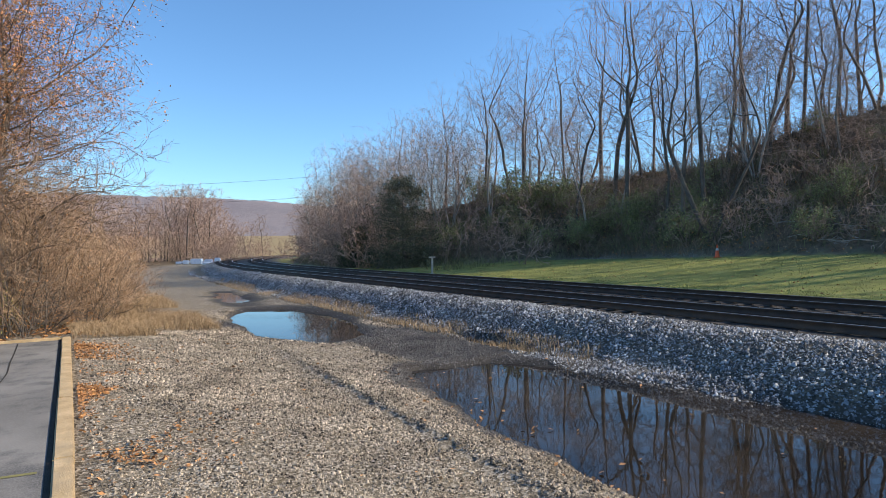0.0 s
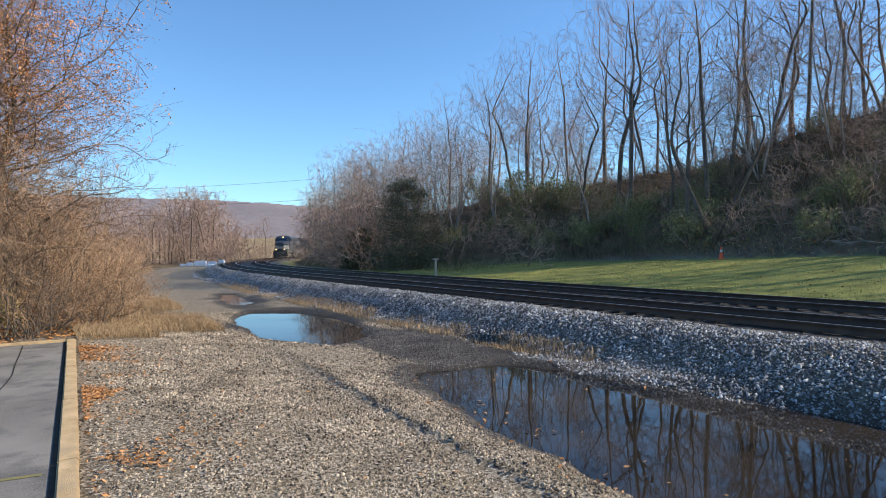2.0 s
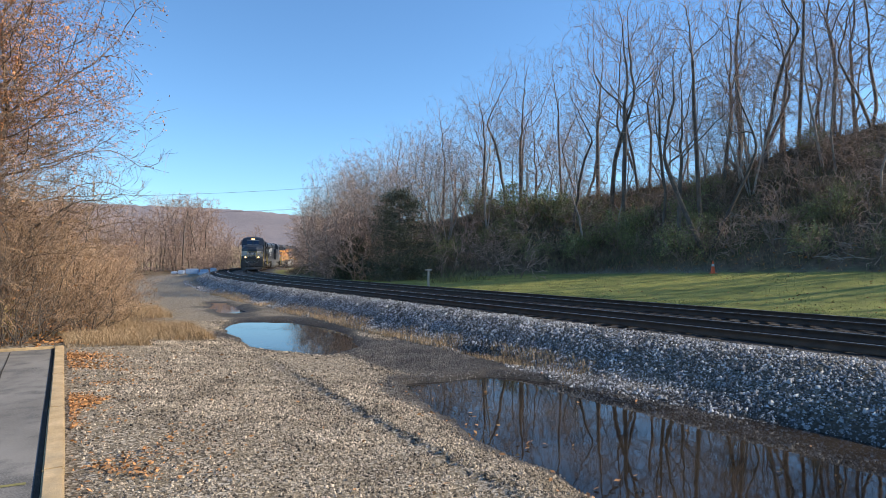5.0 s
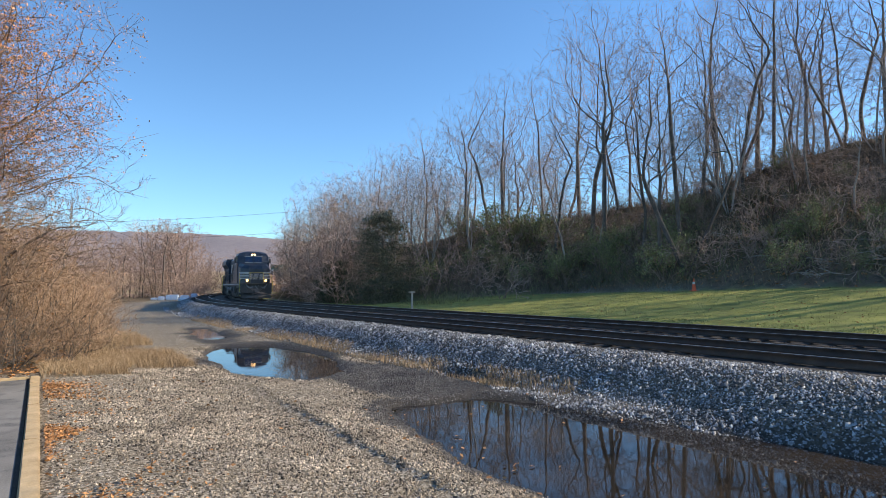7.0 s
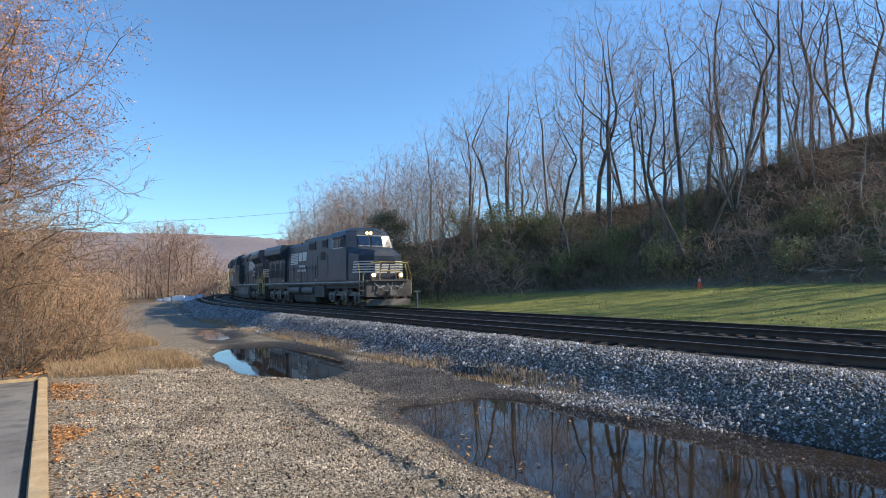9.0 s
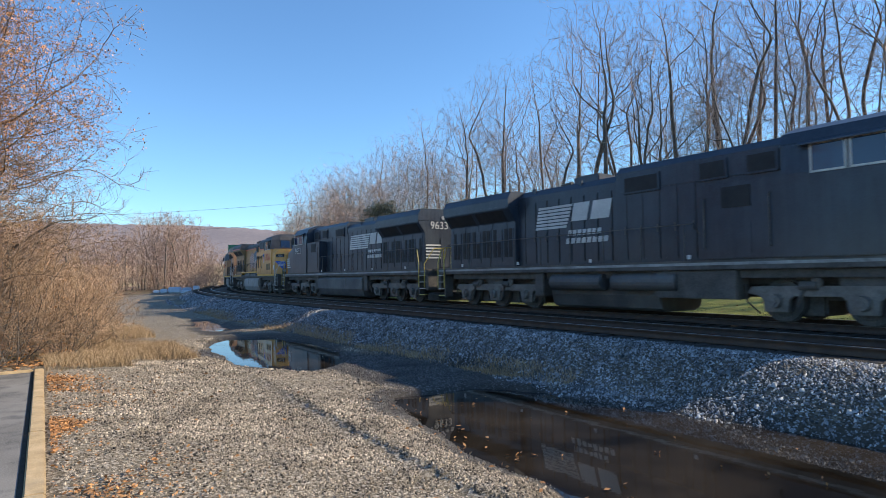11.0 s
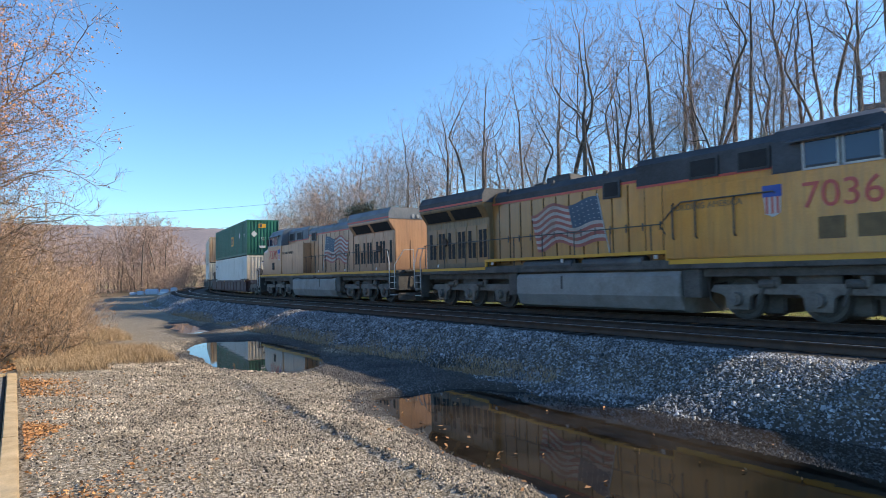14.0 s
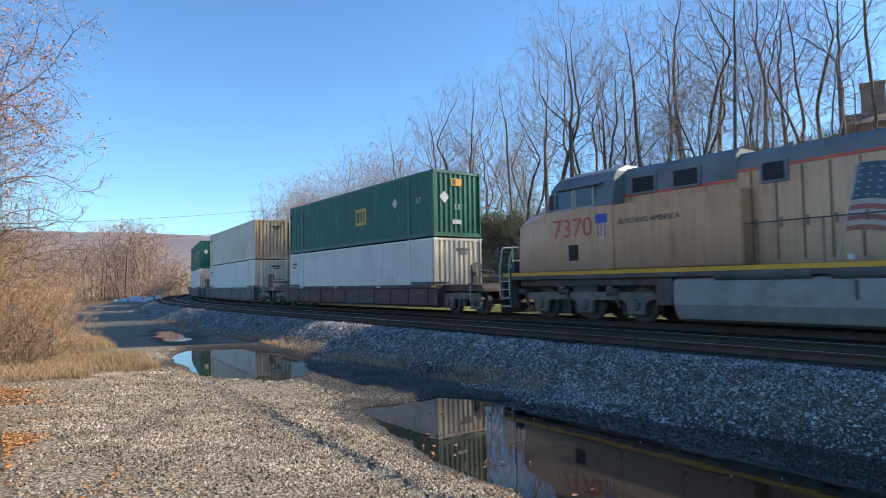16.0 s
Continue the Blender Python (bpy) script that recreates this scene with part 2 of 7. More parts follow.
AUTUMN = surface("autumn_leaf", (0.40, 0.15, 0.05), (0.64, 0.31, 0.11), 3, 30, 0.7, relief=0.0, spread=0.45, island=True)
GREEN = surface("green_leaf", (0.10, 0.11, 0.04), (0.36, 0.35, 0.14), 2, 20, 0.7, relief=0.0, spread=0.5, island=True)
CEDAR = surface("cedar_needle", (0.055, 0.058, 0.033), (0.165, 0.155, 0.088), 2, 20, 0.9, relief=0.0, spread=0.4, island=True)
BLADE = surface("grass_blade", (0.09, 0.115, 0.03), (0.28, 0.30, 0.09), 0.5, 6, 0.75, relief=0.0, spread=0.35, island=True)

# ---- the line: far track's middle, straight and then a right-hand curve of 207 m ----
STEP = 0.5
SIG = np.arange(-140.0, 420.0, STEP)
CURV = 0.00483 * np.clip((SIG - 26.6) / 11.9, 0, 1) * (SIG < 250)
HEAD = np.cumsum(CURV) * STEP
I0 = int(np.argmin(np.abs(SIG)))
HEAD = HEAD - HEAD[I0] + PSI
LX, LY = np.cumsum(np.sin(HEAD)) * STEP, np.cumsum(np.cos(HEAD)) * STEP
LX, LY = LX - LX[I0] + 11.008, LY - LY[I0] + 14.0
RAIL_Z = 1.03


def on_line(sig, off=0.0, z=0.0):
    """A place at sig metres back along the line and off metres to its far side, with its heading (backwards)."""
    h = np.interp(sig, SIG, HEAD)
    return np.interp(sig, SIG, LX) + off * math.cos(h), np.interp(sig, SIG, LY) - off * math.sin(h), z, h


def line_coords(x, y):
    """Offset from the far track's middle (negative towards the eye) and metres along it."""
    x, y = np.asarray(x, float).ravel(), np.asarray(y, float).ravel()
    off, sg = np.empty(len(x)), np.empty(len(x))
    k = np.arange(0, len(SIG), 4)
    for a in range(0, len(x), 20000):
        b = slice(a, a + 20000)
        d = (x[b, None] - LX[k]) ** 2 + (y[b, None] - LY[k]) ** 2
        i = k[np.argmin(d, axis=1)]
        dx, dy = x[b] - LX[i], y[b] - LY[i]
        off[b] = dx * np.cos(HEAD[i]) - dy * np.sin(HEAD[i])
        sg[b] = SIG[i] + dx * np.sin(HEAD[i]) + dy * np.cos(HEAD[i])
    return off, sg


# ---- ground ----
def puddles(w, s):
    """Above 0 inside the standing water."""
    wob = 0.10 * wave(w, s, 2.3, 5) + 0.05 * wave(w, s, 6.0, 6)
    inner = np.interp(s, [-8, 5, 7.6, 9.4, 10.7], [4.9, 4.75, 4.95, 5.3, 5.8])
    outer = np.interp(s, [-8, 4, 6, 7.5, 9.5, 10.8], [9.7, 9.45, 9.1, 8.85, 8.5, 7.6])
    near = 0.3 + np.minimum.reduce([w - inner, outer - w, 10.9 - s, s + 8]) / 1.3
    mid = 6.35 + 0.07 * (s - 20)
    far = 1 - np.abs((w - mid) / 2.0) ** 2.3 - np.abs((s - 20.4) / 5.5) ** 2.3
    mud = 0.5 - ((w - 7.1 - 0.10 * (s - 33.5)) / 1.45) ** 2 - ((s - 33.5) / 8.6) ** 2
    thin = 0.47 - ((w - 9.05) / 0.55) ** 2 - ((s - 13.0) / 3.6) ** 2
    return np.maximum.reduce([near, far, mud, thin]) + wob


def dampness(w, s):
    """Above 0 where the gravel stays dark and wet."""
    band = 1 - np.abs((w - 7.9) / 2.1) ** 3 - np.abs((s - 13.2) / 3.6) ** 3
    edge = 0.9 - np.abs((w - 9.1) / 0.7) ** 2 - np.abs((s - 19) / 13.0) ** 4
    rim = puddles(w, s) + np.where(w > 5.6, 0.45, 0.12)
    return np.maximum.reduce([band, edge, rim]) + 0.35 * wave(w, s, 1.7, 33)


TOE_S = [-80, 15, 36, 41, 46, 60, 90, 140, 220]
TOE_O = [17.0, 16.5, 16.0, 9.5, 7.5, 5.5, 5.0, 5.0, 9.0]
LAWN_S = [-80, 15, 22, 37, 46, 70, 120]
LAWN_Z = [2.0, 1.95, 1.78, 1.43, 0.75, 0.45, 0.3]
CREST_S = [-100, -20, 22, 26, 29, 33, 40, 60, 85, 120, 170]
CREST_Z = [15.2, 14.3, 13.1, 11.5, 10.2, 9.7, 9.2, 6.7, 4.6, 2.0, 0.4]


def height(x, y):
    shape = np.shape(x)
    x, y = np.asarray(x, float).ravel(), np.asarray(y, float).ravel()
    o, g = line_coords(x, y)
    w, s = to_ws(x, y)
    wl = o + 16.55
    near = 0.09 + 0.22 * smooth01((4.6 - wl) / 5.0) + 0.02 * wave(x, y, 1.1, 1) + 0.012 * wave(x, y, 4.0, 2)
    near = near + 0.075 * smooth01((wl - 3.62 - 0.03 * s) / 0.10) * smooth01((5.2 - wl) / 1.3) * (s < 15)
    near = near - 0.24 * smooth01((puddles(wl, g + 6.56) + 0.03) / 0.9) ** 0.8
    near = near - 0.2 * smooth01((-0.12 - w) / 0.05) * smooth01((17.7 - s) / 0.1)
    bank = 0.84 + 0.015 * wave(x, y, 3.0, 3)
    z = near + (bank - near) * smooth01((o + 7.45) / 1.8) ** 0.9
    lawn = np.interp(g + 6.56, LAWN_S, LAWN_Z)
    toe = np.interp(g + 6.56, TOE_S, TOE_O)
    right = 0.80 + (lawn - 0.80) * smooth01((o - 2.3) / (toe - 2.3))
    top = np.interp(s, CREST_S, CREST_Z)
    rise = np.interp(s, [-30, 24, 36], [0.61, 0.60, 0.50]) * np.maximum(o - toe, 0) * (1 + 0.16 * wave(x, y, 0.16, 8)) + 0.25 * wave(x, y, 0.8, 9) * smooth01((o - toe) / 6)
    over = np.maximum(rise - (top - lawn), 0)
    hill = np.where(over > 0, np.maximum(top - lawn, 0) + 0.06 * over / (1 + 0.02 * over), rise)
    hill = np.where(top < lawn, 0, hill) * (g < 200)
    z = np.where(o > 2.0, right + hill, z)
    dist = np.hypot(x, y)
    far = 0.045 * np.maximum(y - 210, 0) / (1 + 0.0006 * np.maximum(y - 210, 0)) * (o < 60)
    return (z + np.where(o < 2.0, far, far * smooth01((y - 210) / 80))).reshape(shape)


def spaced(stops):
    """Coordinates with changing steps: (from, to, step) runs."""
    out = [np.arange(a, b, st) for a, b, st in stops]
    return np.unique(np.concatenate(out + [[stops[-1][1]]]).round(4))


gx = spaced([(-3000, -600, 200), (-600, -150, 30), (-150, -60, 6), (-60, -20, 1.2), (-20, 14, 0.2), (14, 60, 0.9), (60, 150, 5), (150, 600, 40), (600, 3000, 200)])
gy = spaced([(-600, -60, 60), (-60, -4, 4), (-4, 2, 1), (2, 30, 0.2), (30, 70, 0.7), (70, 150, 2.5), (150, 400, 12), (400, 3400, 150)])
GX, GY = np.meshgrid(gx, gy)
GZ = height(GX, GY)
nx, ny = len(gx), len(gy)
idx = np.arange(nx * ny).reshape(ny, nx)
quads = np.stack([idx[:-1, :-1], idx[:-1, 1:], idx[1:, 1:], idx[1:, :-1]], -1).reshape(-1, 4)
ground = new("ground", mesh_np("ground", np.stack([GX, GY, GZ], -1).reshape(-1, 3), quads, GROUND, True))
tagged(ground, "gravel yard, grass verge and leaf-strewn wooded slope", "ground", kind="structure")
go, gg = line_coords(GX, GY)
gw, gs = go + 16.55, gg + 6.56
gtoe = np.interp(gs, TOE_S, TOE_O)
fx, fy, fz = GX.ravel(), GY.ravel(), GZ.ravel()
patch = wave(fx, fy, 0.5, 12)
zone = np.zeros((nx * ny, 4), np.float32)
zone[:, 0] = smooth01((go - 2.6) / 0.8) * smooth01((gtoe + 0.4 - go + 0.7 * patch) / 1.2)
edge = np.interp(gs, [-10, 17.4, 19, 21, 23, 34, 60, 100], [-30, -30, 1.6, 3.3, 3.9, 3.8, 3.5, 3.5])
zone[:, 1] = np.maximum(smooth01((go - gtoe + 0.5 + 0.7 * patch) / 1.2) * (go > 2.5), smooth01((edge - gw + 0.4 * patch) / 1.0) * (go < 0))
damp = smooth01((dampness(gw, gs) + 0.1) / 0.5) * (gs > 3) * (gs < 34)
# half mud tone under shoulder stones: shade in their gaps painted into the ground
zone[:, 2] = np.maximum(np.maximum(smooth01((0.075 - fz) / 0.05), 0.85 * damp) * (go < -6), np.maximum(0.55 * smooth01((go + 7.3) / 0.3), smooth01((go + 5.6) / 0.3)) * smooth01((2.4 - go) / 0.4))
zone[:, 3] = 1 - smooth01((fy - 170) / 40) * (go < 60)
attr = ground.data.color_attributes.new("zone", "FLOAT_COLOR", "POINT")
attr.data.foreach_set("color", zone.ravel())

bm_w = Build()
wq = [[(*ws(a, b), 0.0) for a in (2.4, 9.7)] for b in (-12, 14, 30)]
bm_w.add([wq[0][0], wq[0][1], wq[1][1], wq[1][0]], [(0, 1, 2, 3)])
bm_w.add([wq[1][0], wq[1][1], wq[2][1], wq[2][0]], [(0, 1, 2, 3)])
p4 = [(*on_line(sg, of)[:2], 0.0) for sg, of in ((23.0, -13.5), (23.0, -6.9), (38.0, -6.9), (38.0, -13.5))]
water = part("water", bm_w, WATER, None)
tagged(water, "still brown puddles reflecting sky and trees", "water", kind="structure")
far_w = Build().add([(x, y, -0.002) for x, y, _ in p4], [(0, 1, 2, 3)])
tagged(part("water_far", far_w, WATER, None), "shallow muddy puddle on the gravel road", "water", kind="structure")


# ---- loose stones ----
def stones(name, xy, size, material, label, rs, sink=0.15):
    """Crushed stones lying on the ground: ridged, faceted lumps in one mesh."""
    n = len(xy)
    base = np.array([(-1, -0.8, 0), (1, -0.8, 0), (1, 0.8, 0), (-1, 0.8, 0)], float)
    v = np.zeros((n, 6, 3))
    v[:, :4] = base * rs.uniform(0.55, 1.2, (n, 4, 1))
    v[:, :4, 2] = rs.uniform(-0.45, 0.05, (n, 4))
    v[:, 4] = np.stack([rs.uniform(-0.8, -0.1, n), rs.uniform(-0.5, 0.5, n), rs.uniform(0.35, 1.35, n)], -1)
    v[:, 5] = np.stack([rs.uniform(0.1, 0.8, n), rs.uniform(-0.5, 0.5, n), rs.uniform(0.35, 1.35, n)], -1)
    v *= size[:, None, None]
    t = rs.uniform(0, 6.283, n)
    c, d = np.cos(t)[:, None], np.sin(t)[:, None]
    v[..., 0], v[..., 1] = v[..., 0] * c - v[..., 1] * d, v[..., 0] * d + v[..., 1] * c
    z = height(xy[:, 0], xy[:, 1]) + size * (0.25 - sink)
    v += np.stack([xy[:, 0], xy[:, 1], z], -1)[:, None]
    tri = np.array([(0, 1, 5), (0, 5, 4), (2, 3, 4), (2, 4, 5), (1, 2, 5), (3, 0, 4)])
    f = (tri[None] + 6 * np.arange(n)[:, None, None]).reshape(-1, 3)
    ob = new(name, mesh_np(name, v.reshape(-1, 3), f, material))
    return tagged(ob, label, "gravel", kind="stuff")


rs = np.random.RandomState(3)


def yard_points(n):
    """More points near the eye than far off."""
    d = 4.2 * np.exp(rs.uniform(0, 1, n) ** 0.9 * math.log(26 / 4.2))
    a = np.radians(rs.uniform(-42, 46, n))
    x, y = d * np.sin(a), d * np.cos(a)
    w, s = to_ws(x, y)
    keep = (w > 0.15) & (w < 9.4) & ((s < 17.5) | (w > 1.5))
    wet = puddles(w, s)
    keep &= rs.uniform(size=n) < 0.66 + 0.55 * wave(x, y, 0.9, 14)
    keep &= rs.uniform(size=n) < 0.42 + 0.58 * smooth01((w - 0.3 + 0.5 * wave(x, y, 0.8, 15)) / 2.0)
    keep &= (wet < 0.08) | (rs.uniform(size=n) < np.interp(wet, [0.08, 0.3, 0.42, 0.6], [0.8, 0.4, 0.08, 0.0]))
    return np.stack([x, y], -1)[keep], d[keep]


pts, dd = yard_points(350000)
pw, ps = to_ws(pts[:, 0], pts[:, 1])
wet_here = (dampness(pw, ps) + rs.normal(0, 0.10, len(pts)) > 0.15) & (ps > 3)
stones("damp_gravel", pts[wet_here], np.clip(0.0070 + 0.0009 * dd[wet_here], 0.0105, 0.022), WETSTONE, "dark damp gravel between the puddles", rs, 0.3)
pts, dd = pts[~wet_here], dd[~wet_here]
stones("yard_gravel", pts, np.clip(0.0066 + 0.0006 * dd, 0.0095, 0.0175) * np.minimum(rs.lognormal(0, 0.40, len(pts)), 1.9), STONE, "grey and tan crushed gravel scattered over the yard", rs)
nb = 150000
sg = -16 + 90 * rs.uniform(0, 1, nb) ** 1.5
of = rs.uniform(-8.1, -5.35, nb)
bxy = np.stack([np.interp(sg, SIG, LX) + of * np.cos(np.interp(sg, SIG, HEAD)), np.interp(sg, SIG, LY) - of * np.sin(np.interp(sg, SIG, HEAD))], -1)
edge = np.where(sg < 4.8, 0.30, -9.0) + rs.normal(0, 0.10, nb)
keep = (of > -7.6 + rs.normal(0, 0.12, nb)) | ((puddles(of + 16.55, sg + 6.56) < edge) & (rs.uniform(size=nb) < 0.8))
sg, of, bxy = sg[keep], of[keep], bxy[keep]
bd, nb = np.hypot(bxy[:, 0], bxy[:, 1]), len(sg)
stones("track_ballast", bxy, np.clip(0.0125 + 0.00042 * bd, 0.017, 0.034) * rs.lognormal(0, 0.33, nb), BALLAST, "blue-grey crushed ballast on the sloping track shoulder", rs)
sg = -14 + 80 * rs.uniform(0, 1, 6000) ** 1.3
of = rs.uniform(-5.4, 2.2, 6000)
bxy = np.stack([np.interp(sg, SIG, LX) + of * np.cos(np.interp(sg, SIG, HEAD)), np.interp(sg, SIG, LY) - of * np.sin(np.interp(sg, SIG, HEAD))], -1)
stones("bed_ballast", bxy, 0.028 * rs.lognormal(0, 0.25, 6000), BED, "dusty dark ballast between the ties", rs, 0.5)


# ---- car park and kerb ----
lot = Build()
lot.box(-22, -0.17, -14, 17.6, 0.0, 0.325)
lot_ob = part("pavement", lot, ASPHALT, None, at=pose(0, 0, 0, 0, 0, math.degrees(-PSI)))
tagged(lot_ob, "worn dark asphalt of a car park", "pavement", kind="structure")
kerb = thing("kerb", "weathered yellow-painted concrete kerb", "kerb", pose(0, 0, 0, 0, 0, math.degrees(-PSI)), kind="structure")
rk = random.Random(4)
s0 = -14.0
while s0 < 17.3:
    s1 = min(s0 + 3.05, 17.75)
    part("kerb_stone", Build().box(-0.155 + rk.uniform(-.004, .004), 0.035 + rk.uniform(-.004, .004), s0 + 0.006, s1 - 0.006, 0.02, 0.38), KERB, kerb, bevel=0.018)
    s0 = s1
w0 = -0.17
while w0 > -20:
    part("kerb_stone", Build().box(w0 - 3.04, w0 - 0.006, 17.62, 17.80, 0.02, 0.375), KERB, kerb, bevel=0.018)
    w0 -= 3.05


# ---- tracks ----
def rail_mesh(off, a, b, step):
    prof = [(-0.07, 0.0), (0.07, 0.0), (0.02, 0.03), (0.016, 0.125), (0.037, 0.135), (0.037, 0.165), (-0.037, 0.165), (-0.037, 0.135), (-0.016, 0.125), (-0.02, 0.03)]
    s = np.arange(a, b, step)
    v, f, n = [], [], len(prof)
    for g in s:
        x, y, _, h = on_line(g, off)
        v += [(x + p * math.cos(h), y - p * math.sin(h), RAIL_Z - 0.165 + z) for p, z in prof]
    for i in range(len(s) - 1):
        f += [(i * n + j, i * n + (j + 1) % n, (i + 1) * n + (j + 1) % n, (i + 1) * n + j) for j in range(n)]
    me = mesh_np("rail", v, f, RAIL)
    me.materials.append(RAILTOP)
    me.polygons.foreach_set("material_index", [1 if (k % n) == 5 else 0 for k in range(len(f))])
    return me


tie_mesh = Build().box(-1.3, 1.3, -0.115, 0.115, -0.18, 0.0).mesh("tie", 0.012)
tie_mesh.materials.append(TIE)
for nm, off in (("track_near", -4.0), ("track_far", 0.0)):
    tr = thing(nm, "rusty railway track on dark wooden ties", "railway track", kind="structure")
    for r in (-0.755, 0.755):
        part("rail", rail_mesh(off + r, -110, 240, 1.0), RAIL, tr, "worn steel rail with rusty sides")
    g = -26.0
    while g < 70:
        x, y, _, h = on_line(g, off)
        t = part("tie", tie_mesh, TIE, tr, at=pose(x, y, RAIL_Z - 0.165 - 0.004, 0, 0, math.degrees(-h)) @ pose(rk.uniform(-.04, .04), 0, rk.uniform(-.01, .0), 0, 0, rk.uniform(-1, 1)))
        g += 0.55
    rest = Build()
    for g in list(np.arange(-110, -26, 0.55)) + list(np.arange(70, 240, 0.55)):
        x, y, _, h = on_line(g, off)
        c, sn = math.cos(h), math.sin(h)
        cs = [(x + a * c + b * sn, y - a * sn + b * c) for a, b in ((-1.3, -.11), (1.3, -.11), (1.3, .11), (-1.3, .11))]
        rest.add([(*p, RAIL_Z - 0.3) for p in cs] + [(*p, RAIL_Z - 0.17) for p in cs], [(4, 5, 6, 7), (0, 1, 5, 4), (1, 2, 6, 5), (2, 3, 7, 6), (3, 0, 4, 7)])
    tagged(part("ties", rest, TIE, tr), "dark wooden ties", kind="stuff")

# ---- trees and brush ----
def grow(seed, h, r0, lean=0.08, first=0.3, limbs=11, sub=5, twig=5, fine=3, up=0.75, spread=0.42, forks=1, wander=0.10, low=0.0, tr=0.0068):
    """A bare tree as segments: thick ones (trunk and limbs) and thin ones (branchlets and twigs), and the twigs' tips."""
    r = np.random.RandomState(seed)
    thick, thin, hair, tips = [], [], [], []

    def run(p, d, length, rad, n, end, out, bend, lift):
        pts = [p]
        for i in range(n):
            d = d + r.normal(0, bend, 3) + np.array([0, 0, lift])
            d = d / np.linalg.norm(d)
            q = p + d * length / n
            ra, rb = rad * (1 - (1 - end) * i / n), rad * (1 - (1 - end) * (i + 1) / n)
            out.append((p, q, ra, rb))
            p = q
            pts.append(p)
        return pts, d

    def side(d, tilt):
        a = r.normal(size=3)
        a -= d * np.dot(a, d)
        a /= np.linalg.norm(a) + 1e-9
        return d * math.cos(tilt) + a * math.sin(tilt)

    def along(pts, t):
        k = t * (len(pts) - 1)
        i = min(int(k), len(pts) - 2)
        return pts[i] + (pts[i + 1] - pts[i]) * (k - i), (pts[i + 1] - pts[i]) / np.linalg.norm(pts[i + 1] - pts[i])

    for k in range(forks):
        d0 = np.array([r.normal(0, lean), r.normal(0, lean), 1.0])
        if forks > 1:
            a = 6.28 * k / forks + r.uniform(0, 1)
            d0 = np.array([spread * 0.7 * math.cos(a), spread * 0.7 * math.sin(a), 1.0])
        base = np.array([0, 0, -0.25]) + (np.array([d0[0], d0[1], 0]) * 0.25 if forks > 1 else 0)
        hk = h * (r.uniform(0.75, 1.0) if forks > 1 else 1)
        trunk, _ = run(base, d0 / np.linalg.norm(d0), hk, r0 if forks == 1 else r0 * 0.7, 9, 0.12, thick, wander * 0.6, 0.03)
        for j in range(limbs):
            t = first + (1 - first) * (j + r.uniform(0.1, 0.9)) / limbs
            p, d = along(trunk, min(t, 0.99))
            L = hk * spread * (0.9 - 0.55 * ((t - first) / (1 - first)) ** 1.6) * r.uniform(0.65, 1.15) + 0.03 * hk
            ra = r0 * (1.05 - t) * 0.5 + tr * 1.6
            limb, _ = run(p, side(d, r.uniform(0.35, 0.85) + low), L, ra, 4, 0.25, thick, wander * 1.6, 0.10 * up)
            for m in range(sub):
                tt = 0.15 + 0.85 * (m + r.uniform(0, 1)) / sub
                p2, d2 = along(limb, min(tt, 0.99))
                L2 = L * r.uniform(0.38, 0.65) * (1.25 - 0.55 * tt)
                br, _ = run(p2, side(d2, r.uniform(0.3, 0.7)), L2, max(ra * 0.42, tr * 1.6), 3, 0.45, thin, wander * 1.4, 0.08 * up)
                for q in range(twig):
                    t3 = 0.2 + 0.8 * (q + r.uniform(0, 1)) / twig
                    p3, d3 = along(br, min(t3, 0.99))
                    L3 = L2 * r.uniform(0.38, 0.66)
                    tw, dd = run(p3, side(d3, r.uniform(0.25, 0.65)), L3, max(ra * 0.2, tr * 1.1), 2, 0.6, thin, wander * 1.3, 0.05 * up)
                    tips.append(tw[-1])
                    for u in range(fine):
                        p4, d4 = along(tw, r.uniform(0.2, 0.98))
                        t4, _ = run(p4, side(d4, r.uniform(0.2, 0.6)), L3 * r.uniform(0.45, 0.9), tr, 1, 0.7, hair, 0.1, 0.0)
                        tips.append(t4[-1])
    return thick, thin, hair, np.array(tips)


